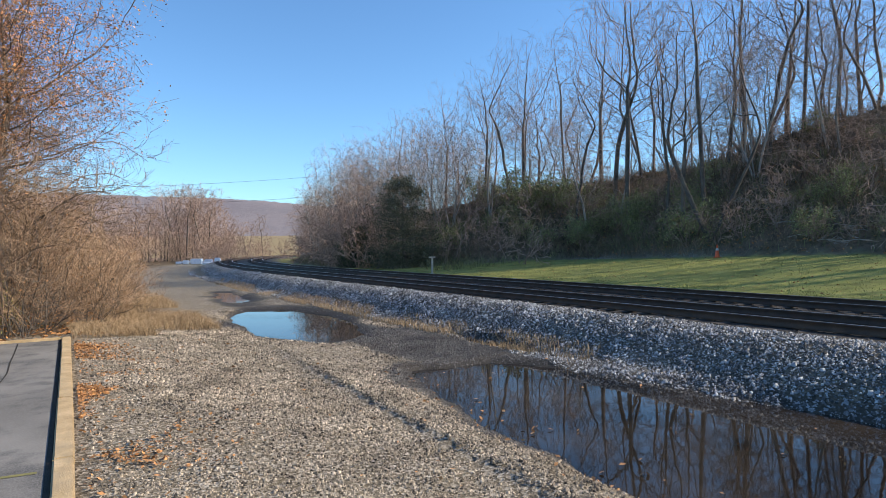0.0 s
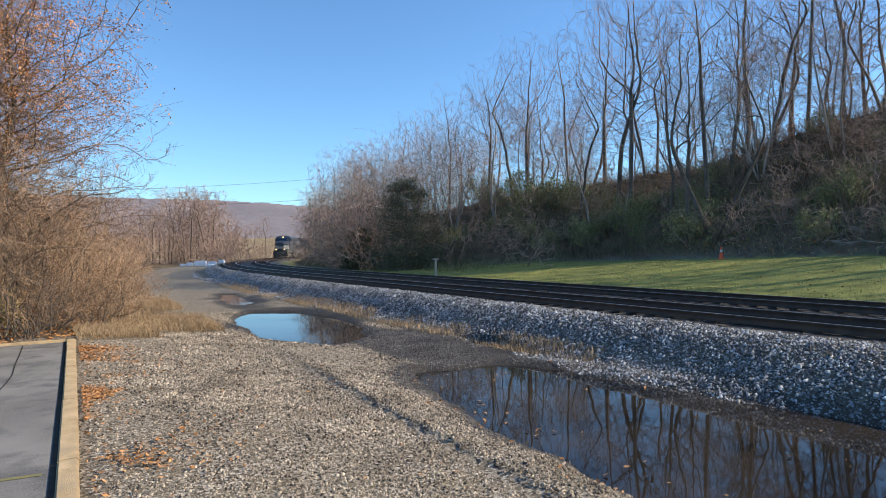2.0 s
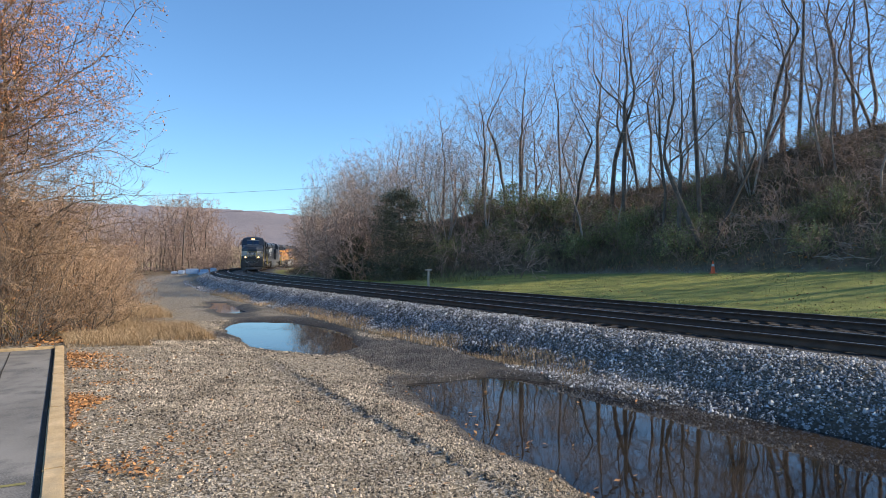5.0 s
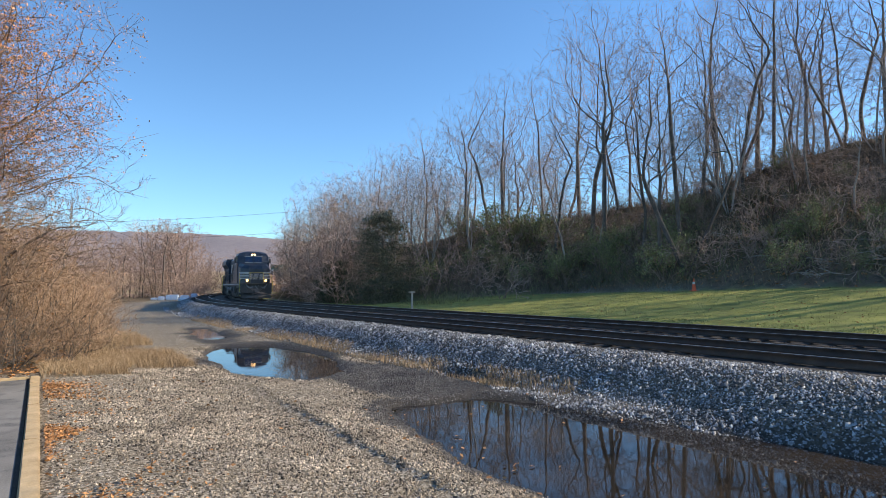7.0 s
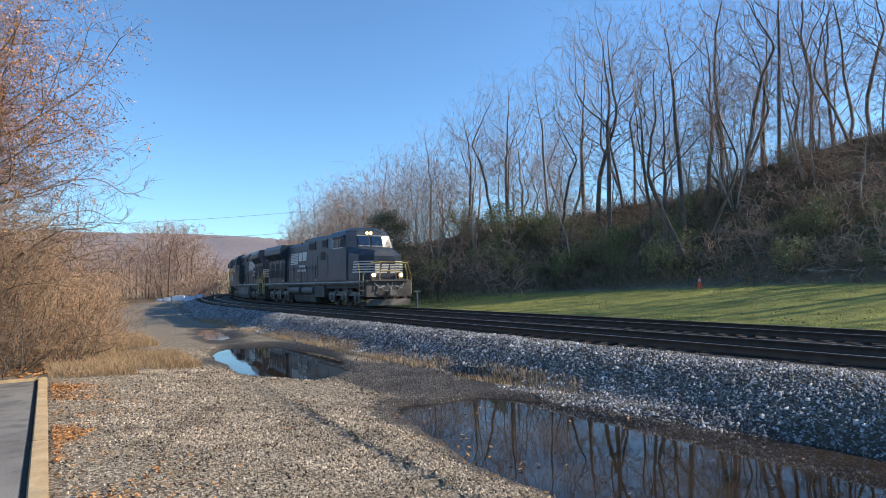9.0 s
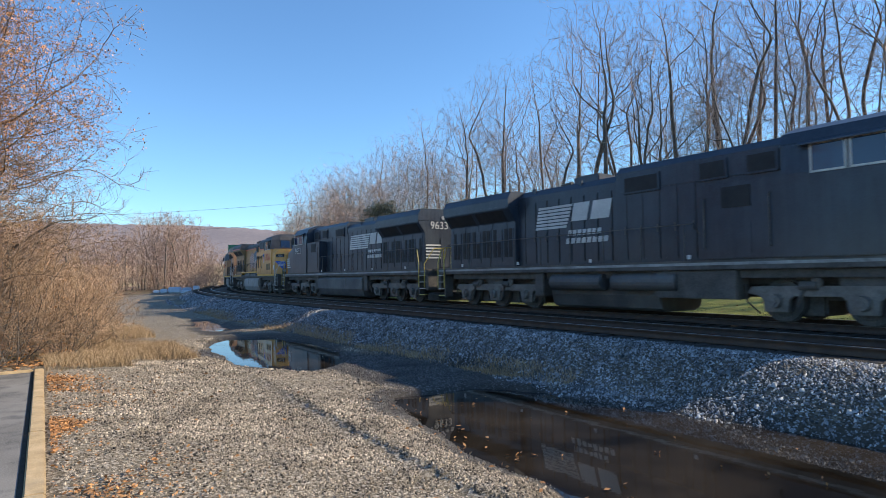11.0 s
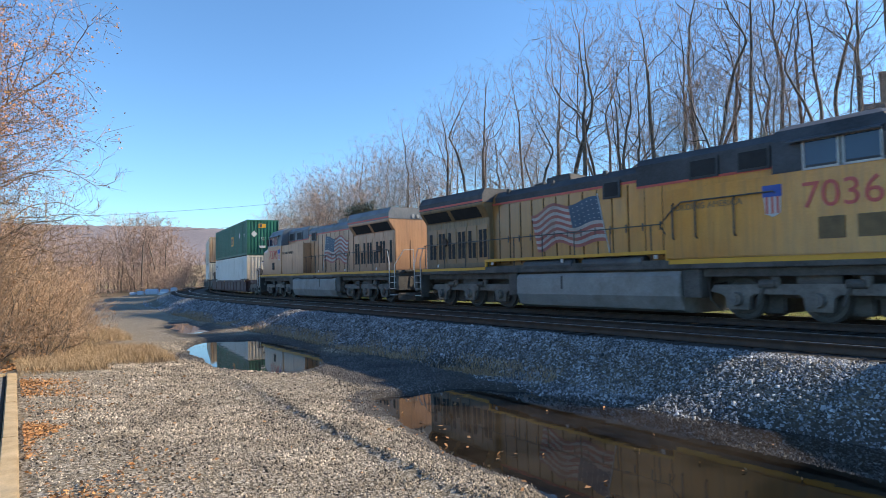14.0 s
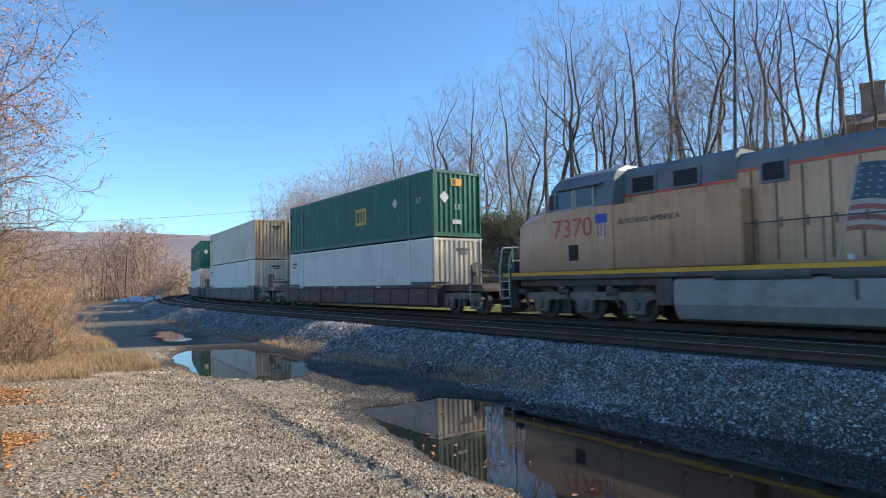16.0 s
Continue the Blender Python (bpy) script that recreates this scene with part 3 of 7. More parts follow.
def branching(seed, h, r0, base=0.3, radius=0.22, leader=0.6, aims=520, step=0.03, tr=0.006, lean=(0.0, 0.0), hairs=6, clumps=16, forks=1, droop=0.0):
    """A bare tree grown towards points of its crown; thick and thin segments, the finest twigs, and the tips."""
    r = np.random.RandomState(seed)
    D = step * h
    lean = np.array([lean[0], lean[1], 0.0])
    # points of the crown, gathered in clumps so that gaps stay between them
    u = r.uniform(0.0, 1.0, clumps) ** 0.8
    a = r.uniform(0, 6.283, clumps)
    env = lambda q: radius * h * np.sin(np.pi * np.clip(0.10 + 0.86 * q, 0, 1)) ** 0.6
    cr = env(u) * np.sqrt(r.uniform(0.15, 1, clumps))
    cc = np.stack([cr * np.cos(a), cr * np.sin(a), h * (base + (0.94 - base) * u)], -1)
    pick = r.randint(0, clumps, aims)
    size = radius * h * r.uniform(0.28, 0.55, clumps)
    pts = cc[pick] + r.normal(0, 1, (aims, 3)) * size[pick, None] * np.array([0.6, 0.6, 0.75])
    pts[:, 2] = np.clip(pts[:, 2], h * base * 0.8, h * 1.02)
    pts += lean * (pts[:, 2:3] / h) ** 1.3 * h
    pos, par = [np.array([0, 0, -0.3])], [-1]
    tops = []
    for k in range(forks):
        i, p = 0, pos[0]
        d = np.array([r.normal(0, 0.05), r.normal(0, 0.05), 1.0])
        if forks > 1:
            t = 6.283 * k / forks + r.uniform(0, 1.5)
            d = d + 0.32 * np.array([math.cos(t), math.sin(t), 0])
        top = leader * h * r.uniform(0.85, 1.1)
        while p[2] < top:
            d = d + r.normal(0, 0.10 if r.uniform() < 0.2 else 0.018, 3) * np.array([1, 1, 0]) + np.array([0, 0, 0.02]) + 0.10 * lean
            d = d / np.linalg.norm(d)
            p = p + d * D * 1.4
            pos.append(p)
            par.append(i)
            i = len(pos) - 1
    alive, born = np.ones(len(pts), bool), {}
    P = np.array(pos)
    low = P[:, 2] < base * h * 0.75
    dist = np.linalg.norm(pts[:, None] - P[None], axis=2)
    dist[:, low] = 1e6
    near, nd = dist.argmin(1), dist.min(1)
    for _ in range(90):
        if not alive.any():
            break
        heads = {}
        for j in np.nonzero(alive)[0]:
            heads.setdefault(near[j], []).append(j)
        k0 = len(pos)
        for i, js in heads.items():
            born[i] = born.get(i, 0) + 1
            if born[i] > 3:
                alive[js] = False
                continue
            v = pts[js] - pos[i]
            v = (v / (np.linalg.norm(v, axis=1, keepdims=True) + 1e-9)).sum(0)
            q = par[i]
            if q >= 0:
                along = pos[i] - pos[q]
                v = v / (np.linalg.norm(v) + 1e-9) + 0.9 * along / (np.linalg.norm(along) + 1e-9)
            v = v / (np.linalg.norm(v) + 1e-9) + r.normal(0, 0.10, 3) + np.array([0, 0, 0.05 - droop])
            pos.append(pos[i] + D * v / np.linalg.norm(v))
            par.append(i)
        if len(pos) == k0:
            break
        fresh = np.array(pos[k0:])
        dd = np.linalg.norm(pts[:, None] - fresh[None], axis=2)
        better = dd.min(1) < nd
        near = np.where(better, k0 + dd.argmin(1), near)
        nd = np.minimum(nd, dd.min(1))
        alive &= nd > 1.25 * D
        if len(pos) > 3600:
            break
    n = len(pos)
    count = np.zeros(n)
    kids = np.zeros(n, int)
    for i in range(n - 1, 0, -1):
        if kids[i] == 0:
            count[i] += 1
        count[par[i]] += count[i]
        kids[par[i]] += 1
    e = math.log(r0 / tr) / math.log(max(count[0], 3))
    rad = tr * np.maximum(count, 1) ** e
    thick, thin, hair, tips = [], [], [], []
    for i in range(1, n):
        q = par[i]
        s = (pos[q], pos[i], min(rad[q], rad[i] * 1.3), rad[i])
        (thick if rad[i] > max(0.028, 3 * tr) else thin if rad[i] > tr * 1.3 else hair).append(s)
        if count[i] <= 5 and q > 0:
            d = pos[i] - pos[q]
            d = d / np.linalg.norm(d)
            for _ in range(hairs if kids[i] == 0 else hairs // 2):
                o = pos[q] + (pos[i] - pos[q]) * r.uniform(0, 1)
                g = 0.8 * d + r.normal(0, 0.52, 3) + np.array([0, 0, 0.06 - droop])
                t = o + g / np.linalg.norm(g) * D * r.uniform(0.8, 2.6)
                hair.append((o, t, tr * 0.75, tr * 0.4))
                tips.append(t)
    hair = [(a, b, tr, tr) for a, b, _, _ in hair]
    return thick, thin, hair, np.array(tips)


def seg_mesh(name, segs, n, material, thicken=1.0):
    p0, p1 = np.array([s[0] for s in segs]), np.array([s[1] for s in segs])
    r0, r1 = np.array([s[2] for s in segs]) * thicken, np.array([s[3] for s in segs]) * thicken
    v, f = tubes_np(p0, p1, r0, r1, n)
    return mesh_np(name, v, f, material, n > 3)


def twig_mesh(name, segs, hair, material, thicken, seed):
    """Round branchlets, and the finest twigs as slender blades, in one mesh."""
    p0, p1 = np.array([s[0] for s in segs]), np.array([s[1] for s in segs])
    v, f = tubes_np(p0, p1, np.array([s[2] for s in segs]) * thicken, np.array([s[3] for s in segs]) * thicken, 3)
    v, f = np.asarray(v).reshape(-1, 3), np.asarray(f)
    if hair:
        a, b = np.array([s[0] for s in hair]), np.array([s[1] for s in hair])
        side = np.cross(b - a, np.random.RandomState(seed).normal(size=a.shape))
        side *= 0.85 * thicken * hair[0][2] / (np.linalg.norm(side, axis=1, keepdims=True) + 1e-9)
        hv = np.stack([a - side, a + side, b + side * 0.6, b - side * 0.6], 1).reshape(-1, 3)
        f = np.concatenate([f, np.arange(len(hv)).reshape(-1, 4) + len(v)])
        v = np.concatenate([v, hv])
    return mesh_np(name, v, f, material)


def flakes(name, centres, size, material, rs, flat=0.0):
    """Small leaves as bent quads round the given places."""
    n = len(centres)
    a = rs.normal(size=(n, 3))
    b = rs.normal(size=(n, 3))
    if flat:
        a[:, 2] *= 1 - flat
        b[:, 2] *= 1 - flat
    a /= np.linalg.norm(a, axis=1, keepdims=True)
    b -= a * np.sum(a * b, 1, keepdims=True)
    b /= np.linalg.norm(b, axis=1, keepdims=True)
    sz = size * rs.uniform(0.6, 1.4, (n, 1))
    v = np.stack([centres - a * sz, centres + b * sz * 0.55, centres + a * sz, centres - b * sz * 0.55], 1)
    v[:, 1, 2] += 0.2 * sz[:, 0]
    return mesh_np(name, v.reshape(-1, 3), np.arange(4 * n).reshape(n, 4), material)


def tree(name, label, group, trunk_mat, twig_mat, seed, h, r0, leaves=0, leaf_mat=None, leaf_size=0.05, leaf_from=0.0, thicken=1.0, grown=grow, **how):
    thick, thin, hair, tips = grown(seed, h, r0, **how)
    ob = thing(name, label, "tree" if "tree" in name else "bush", group=group)
    part("trunk", seg_mesh("trunk", thick, 4, trunk_mat), trunk_mat, ob)
    part("crown", twig_mesh("crown", thin, hair, twig_mat, thicken, seed), twig_mat, ob, "bare twigs")
    if leaves:
        r = np.random.RandomState(seed + 50)
        tips = tips[tips[:, 2] >= leaf_from * h]
        pick = tips[r.randint(0, len(tips), leaves)] + r.normal(0, 0.06, (leaves, 3))
        part("foliage", flakes("foliage", pick, leaf_size, leaf_mat, r), leaf_mat, ob, "withered leaves")
    return ob


def place(ob, x, y, turn=0.0, scale=1.0, sink=0.05):
    ob.matrix_basis = pose(x, y, float(height(np.array([x]), np.array([y]))[0]) - sink, 0, 0, turn)
    ob.scale = (scale, scale, scale)
    return ob


def plant(protos, spots, seed):
    """Sets the first kinds down, then copies of them, at the spots (x, y, scale)."""
    r = random.Random(seed)
    used = set()
    for i, (x, y, sc) in enumerate(spots):
        k = i % len(protos)
        ob = protos[k]
        if k in used:
            ob = copy_thing(protos[k], Matrix())
        used.add(k)
        place(ob, x, y, r.uniform(0, 360), sc)


def seen_at(px, w):
    """A spot on the slope: tangent of the bearing and offset across the line."""
    y = w / (px * CP - SP)
    return px * y, y


WOOD = "bare trees on the slope"
tall = [tree("bare_tree", "tall bare deciduous tree with grey-brown bark", WOOD, BARK, TWIG, 20 + i, 17.5, rad * 0.88, grown=branching, tr=0.0066, base=base, radius=wide, leader=lead, lean=ln,
             forks=fk, aims=760, hairs=2, step=0.027, clumps=26)
        for i, (rad, base, wide, lead, fk, ln) in enumerate(((0.20, 0.30, 0.21, 0.46, 1, (0.02, 0.0)), (0.24, 0.26, 0.26, 0.34, 2, (0.0, 0.05)), (0.17, 0.36, 0.16, 0.58, 1, (-0.05, 0.02)),
                                                             (0.23, 0.28, 0.25, 0.36, 1, (0.12, -0.04)), (0.15, 0.26, 0.18, 0.55, 1, (0.0, -0.08)), (0.22, 0.34, 0.23, 0.38, 2, (-0.10, 0.0)), (0.19, 0.40, 0.20, 0.5, 1, (0.05, 0.08))))]
slope_spots = []
for tx, w, sc in ((0.02, 37, .72), (0.06, 44, .85), (0.12, 36, .8), (0.145, 40, .84), (0.21, 42, .78), (0.245, 48, .84), (0.29, 39, 1.15), (0.315, 38, 1.2), (0.335, 45, 1.05),
                  (0.37, 36, .9), (0.40, 35, .85), (0.435, 37, 1.1), (0.445, 34.5, 1.0), (0.475, 42, .95), (0.50, 47, 1.1), (0.525, 50, 1.0), (0.545, 44, 1.05), (0.57, 52, 1.0), (0.60, 49, 1.05),
                  (0.63, 54, .95), (0.655, 50, 1.1), (0.69, 55, 1.0), (0.72, 52, .9), (0.76, 56, 1.0), (0.80, 50, 1.0), (0.86, 55, 1.0),
                  (0.18, 55, 1.0), (0.0, 50, .8), (0.04, 56, .9), (0.15, 47, .8), (0.23, 36, .7), (0.27, 44, .95), (0.355, 52, 1.0), (0.68, 62, .9), (-0.03, 40, .75), (0.085, 38.5, .75), (0.39, 58, .9), (0.10, 52, .9)):
    slope_spots.append((*seen_at(tx, w), sc * (1.12 if tx < 0.26 else 0.98)))
rt = random.Random(31)
for k in range(16):
    slope_spots.append((*ws(rt.uniform(36, 57), rt.uniform(-16, 13)), rt.uniform(0.55, 0.8)))
for k in range(6):
    slope_spots.append((rt.uniform(36, 60), 23 + 1.5 * k + rt.uniform(-0.4, 0.4), rt.uniform(0.85, 1.05)))
for k in range(8):
    slope_spots.append((rt.uniform(38, 62), 28 + 2.4 * k + rt.uniform(-0.5, 0.5), rt.uniform(0.8, 1.05)))
for k in range(6):
    slope_spots.append((*ws(rt.uniform(38, 56), -20 - 5 * k), 0.95))
plant(tall, slope_spots, 1)

FARW = "bare trees by the bend"
mid_trees = [tree("bare_tree", "slender bare tree with a fine twiggy crown", FARW, PALE_BARK, PALE_TWIG, 40 + i, 12.5, 0.13, grown=branching, tr=0.0075, base=0.14, radius=wide, leader=lead,
                  forks=fk, aims=620, hairs=4, clumps=26, step=0.03) for i, (wide, lead, fk) in enumerate(((0.26, 0.5, 2), (0.22, 0.65, 1), (0.30, 0.4, 3), (0.24, 0.6, 1)))]
rr = random.Random(8)
spots = []
for g in [*np.arange(40, 105, 3.4), *np.arange(105, 170, 7)]:
    for k in range(2):
        x, y, _, _ = on_line(g, rr.uniform(7, 14) if k else rr.uniform(12, 30))
        spots.append((x, y, rr.uniform(0.75, 1.05) * (1.0 if g > 60 else 0.9)))
for i in range(16):
    x, y, _, _ = on_line(rr.uniform(46, 80), rr.uniform(6, 15))
    spots.append((x, y, rr.uniform(0.55, 0.85)))
for i in range(20):
    spots.append((*seen_at(rr.uniform(-0.02, 0.62), rr.uniform(34, 48)), rr.uniform(0.4, 0.75)))
for i in range(14):
    spots.append((*seen_at(rr.uniform(0.36, 0.86), rr.uniform(40, 54)), rr.uniform(0.5, 0.9)))
plant(mid_trees, spots, 2)

BACKW = "bare trees across the valley"
back = [tree("bare_tree", "pale bare tree beyond the gravel road", BACKW, BARK, PALE_TWIG, 60 + i, 14, 0.17, grown=branching, tr=0.016, base=0.2, radius=wide, leader=0.55, forks=fk, aims=420, hairs=6,
             clumps=20) for i, (wide, fk) in enumerate(((0.22, 1), (0.26, 2), (0.19, 1)))]
spots = []
for tx, y, sc in ((-0.50, 112, .7), (-0.47, 120, .75), (-0.445, 126, .8), (-0.425, 124, 1.0), (-0.41, 131, 1.05), (-0.395, 122, 1.05), (-0.38, 128, 1.0), (-0.365, 124, 1.05), (-0.35, 133, .95),
                  (-0.33, 150, .75), (-0.30, 170, .7), (-0.275, 160, .8), (-0.55, 120, .7), (-0.52, 135, .8), (-0.60, 125, .8), (-0.65, 118, .8), (-0.57, 105, .65), (-0.485, 140, .8), (-0.46, 150, .8),
                  (-0.435, 155, .8), (-0.40, 158, .8), (-0.37, 165, .8), (-0.59, 116, .85), (-0.54, 118, .9), (-0.51, 124, .85), (-0.49, 128, .95), (-0.455, 118, .8), (-0.43, 132, 1.1), (-0.405, 126, 1.1), (-0.385, 134, 1.05),
                  (-0.37, 130, 1.1), (-0.345, 128, .8), (-0.32, 140, .7), (-0.62, 135, 1.0), (-0.57, 140, 1.0), (-0.53, 150, 1.0)):
    spots.append((tx * y, y, sc))
plant(back, spots, 3)

BRUSH = "twiggy brush"
brush = [tree("bare_bush", "dense leafless brush of thin brown twigs", BRUSH, TWIG, PALE_TWIG, 80 + i, 3.6, 0.035, first=0.05, limbs=3, sub=3, twig=2, fine=3, forks=4, spread=0.6, thicken=1.8,
              wander=0.24) for i in range(3)]
spots = []
for g in np.arange(44, 120, 3.2):
    x, y, _, _ = on_line(g, rr.uniform(4.6, 9))
    spots.append((x, y, rr.uniform(0.7, 1.4)))
for _ in range(110):
    tx = rr.uniform(0.0, 0.8)
    spots.append((*seen_at(tx, 33.5 + 20 * rr.random() ** 1.5), rr.uniform(0.4, 0.95)))
for _ in range(14):
    spots.append((*ws(rr.uniform(34, 42), rr.uniform(-14, 14)), rr.uniform(0.6, 1.1)))
for _ in range(20):
    s = rr.uniform(34, 60)
    spots.append((*ws(rr.uniform(24, 36), s), rr.uniform(0.6, 1.2)))
for _ in range(64):
    y = rr.uniform(107, 132)
    spots.append((rr.uniform(-0.64, -0.30) * y, y, rr.uniform(1.2, 2.2)))
for _ in range(16):
    y = rr.uniform(88, 108)
    spots.append((rr.uniform(-0.66, -0.47) * y, y, rr.uniform(0.8, 1.5)))
for _ in range(14):
    y = rr.uniform(150, 215)
    spots.append((rr.uniform(-0.34, -0.2) * y, y, rr.uniform(0.9, 1.6)))
for _ in range(12):
    spots.append((*ws(rr.uniform(50, 61), rr.uniform(8, 75)), rr.uniform(0.4, 0.8)))
for _ in range(26):
    g = rr.uniform(30, 62)
    x, y, _, _ = on_line(g, float(np.interp(g + 6.56, TOE_S, TOE_O)) + rr.uniform(0.6, 9))
    spots.append((x, y, rr.uniform(0.5, 1.1)))
for _ in range(16):
    spots.append((*seen_at(rr.uniform(-0.18, -0.07), rr.uniform(21.5, 25)), rr.uniform(1.2, 2.1)))
for _ in range(60):
    y = rr.uniform(108, 170)
    x = rr.uniform(-0.42, -0.20) * y
    if line_coords([x], [y])[0][0] < -9:
        spots.append((x, y, rr.uniform(0.9, 1.5)))
plant(brush, spots, 4)

SHRUB = "sunlit brush beside the car park"
shrub = [tree("bare_shrub", "sunlit reddish-brown leafless shrub", SHRUB, BARK, RED_TWIG, 100 + i, 3.2, 0.013, first=0.04, limbs=5, sub=3, twig=3, fine=4, forks=6, spread=0.55, tr=0.0032,
              wander=0.15, leaves=36, leaf_mat=LEAF, leaf_size=0.03) for i in range(3)]
spots = []
for i in range(58):
    s = 18.9 + 45 * (i / 58) ** 1.6
    w = min(2.2, 0.5 + 0.30 * (s - 19)) - abs(rr.gauss(0, 2.6 if s < 30 else 1.6))
    spots.append((*ws(w, s), rr.uniform(0.75, 1.25) * min(1.3, 0.72 + 0.22 * (1.6 - w))))
for w, s, sc in ((.3, 20.2, .45), (.9, 22, .5), (1.1, 24.5, .5), (1.4, 27.5, .5), (1.6, 31, .55), (1.9, 36, .55)):
    spots.append((*ws(w, s), sc))
plant(shrub, spots, 5)

oak = [tree("autumn_tree", "young tree holding a few orange-brown leaves", "trees beside the car park", BARK, BROWN_TWIG, 120 + i, 9.5, 0.13, grown=branching, tr=0.0048, base=0.08, radius=0.34, leader=0.6,
            aims=1200, hairs=4, clumps=40, droop=0.03, step=0.027, lean=ln, leaves=5200, leaf_mat=AUTUMN, leaf_size=0.029, leaf_from=0.56) for i, ln in enumerate(((0.05, 0.0), (0.0, 0.08)))]
plant(oak, [(*ws(-2.7, 20.6), 1.12), (*ws(-2.4, 21.8), .85), (*ws(-2.2, 25.0), .62), (*ws(-4.6, 20.2), 1.2), (*ws(-3.6, 28), .85), (*ws(-3.8, 23.5), 1.15), (*ws(-2.6, 34), .75), (*ws(-3.3, 21.4), .95), (*ws(-2.9, 24), .85), (*ws(-4.3, 22.2), 1.1), (*ws(-2.2, 19.9), .7), (*ws(-2.1, 20.9), 1.1), (*ws(-1.9, 22.9), .95), (*ws(-3.2, 19.8), 1.2)], 6)


sapling = tree("leaning_sapling", "slender bare sapling leaning out over the brush", "trees beside the car park", BARK, BARK, 131, 4.6, 0.06, grown=branching, tr=0.0045, base=0.3, radius=0.20,
               leader=0.75, lean=(0.95, 0.1), aims=160, hairs=3, clumps=9, step=0.045)
tagged(sapling, "slender bare sapling leaning out over the brush", "tree")
place(sapling, *ws(-2.3, 21.2))


def cedar(seed, h, rad):
    r = np.random.RandomState(seed)
    ob = thing("cedar_tree", "dark evergreen cedar with a drooping crown", "tree")
    segs, cent = [(np.array([0, 0, -.2]), np.array([0, 0, h * .95]), .13, .02)], []
    for i in range(210):
        t = 0.04 + 0.96 * r.uniform(0, 1) ** 1.4
        a, L = r.uniform(0, 6.28), rad * (1.08 - t) ** 0.55 * (0.65 + 0.35 * min(1, t * 4)) * r.uniform(0.5, 1.12)
        p = np.array([0, 0, h * t * .95])
        q = p + np.array([math.cos(a) * L, math.sin(a) * L, L * r.uniform(-.15, .3)])
        segs.append((p, q, .025, .006))
        for k in range(125):
            u = r.uniform(.3, 1.05)
            cent.append(p + (q - p) * u + r.normal(0, .16, 3) * (1 + .5 * u))
    part("trunk", seg_mesh("trunk", segs, 5, BARK), BARK, ob)
    part("foliage", flakes("foliage", np.array(cent), 0.055, CEDAR, r), CEDAR, ob, "dark green needles")
    return ob


place(cedar(5, 7.5, 4.3), *seen_at(-0.050, 22.8))
place(cedar(6, 4.0, 2.4), *seen_at(-0.125, 22.5))


def evergreen_bush(seed, n=1700, leaf=None, note="green and olive leaves"):
    r = np.random.RandomState(seed)
    ob = thing("green_bush", "straggling green and olive bush", "bush", group="undergrowth on the slope")
    thick, thin, hair, tips = grow(seed, 2.2, 0.03, first=.05, limbs=4, sub=2, twig=4, fine=0, forks=5, spread=.6, wander=.16)
    part("stem", seg_mesh("stem", thick + thin, 3, TWIG), TWIG, ob)
    part("foliage", flakes("foliage", tips[r.randint(0, len(tips), n)] + r.normal(0, .17, (n, 3)), .05, leaf or GREEN, r), leaf or GREEN, ob, note)
    return ob


OLIVE = surface("yellow_green_leaf", (0.22, 0.20, 0.05), (0.42, 0.38, 0.11), 2, 20, 0.7, relief=0.0, spread=0.4, island=True)
yb = place(evergreen_bush(150, 1500, OLIVE, "yellow-green leaves"), *ws(-1.7, 19.6), 20, 0.62)
tagged(yb, "small bush with sparse yellow-green leaves", "bush")
place(copy_thing(yb, Matrix()), *ws(-3.0, 19.3), 140, 0.75)
bushes = [evergreen_bush(140 + i) for i in range(2)]
spots = [(*seen_at(rr.uniform(0.05, 0.42), rr.uniform(34, 38)), rr.uniform(.8, 1.6)) for _ in range(20)] + [(*seen_at(rr.uniform(0.4, 0.85), rr.uniform(34, 48)), rr.uniform(.5, 1.0)) for _ in range(18)]
for _ in range(16):
    g = rr.uniform(30, 58)
    x, y, _, _ = on_line(g, float(np.interp(g + 6.56, TOE_S, TOE_O)) + rr.uniform(0.8, 7))
    spots.append((x, y, rr.uniform(0.5, 1.2)))
plant(bushes, spots, 7)


# ---- far ridge, wires ----
NR = 720
a = np.linspace(-1.35, 1.2, NR)
R = 1500.0
crest = 126 + 5 * np.sin(a * 5 + 1) + 1.2 * np.sin(a * 23 + 1) - 34 * smooth01((a + 0.40) / 0.36)
fringe = np.random.RandomState(9).normal(0, 0.7, NR)
v, f = [], []
for k, t in enumerate((0.0, 0.25, 0.5, 0.75, 0.93, 1.0, 1.02)):
    rad = R - 420 * (1 - t) + (40 if k == 6 else 0)
    z = crest * (t if k < 6 else 0.9) ** 1.2 + 12 * (1 - t) + 3 * np.sin(a * 13 + k * 1.3) * (0 < k < 5) + fringe * (k == 5)
    v.append(np.stack([rad * np.sin(a), rad * np.cos(a), z], -1))
v = np.stack(v).reshape(-1, 3)
i = np.arange(7 * NR).reshape(7, NR)
f = np.stack([i[:-1, :-1], i[:-1, 1:], i[1:, 1:], i[1:, :-1]], -1).reshape(-1, 4)
# distance haze mixed into the woods' own colour, a pale mauve-grey
RIDGE = surface("far_woods_hazed", (0.165, 0.148, 0.165), (0.235, 0.205, 0.21), 0.010, 0.10, 0.95, relief=0.5, depth=5.0)
tagged(new("backdrop", mesh_np("backdrop", v, f, RIDGE, True)), "long wooded ridge in haze-tinted winter brown beyond the valley", "hill", kind="structure")

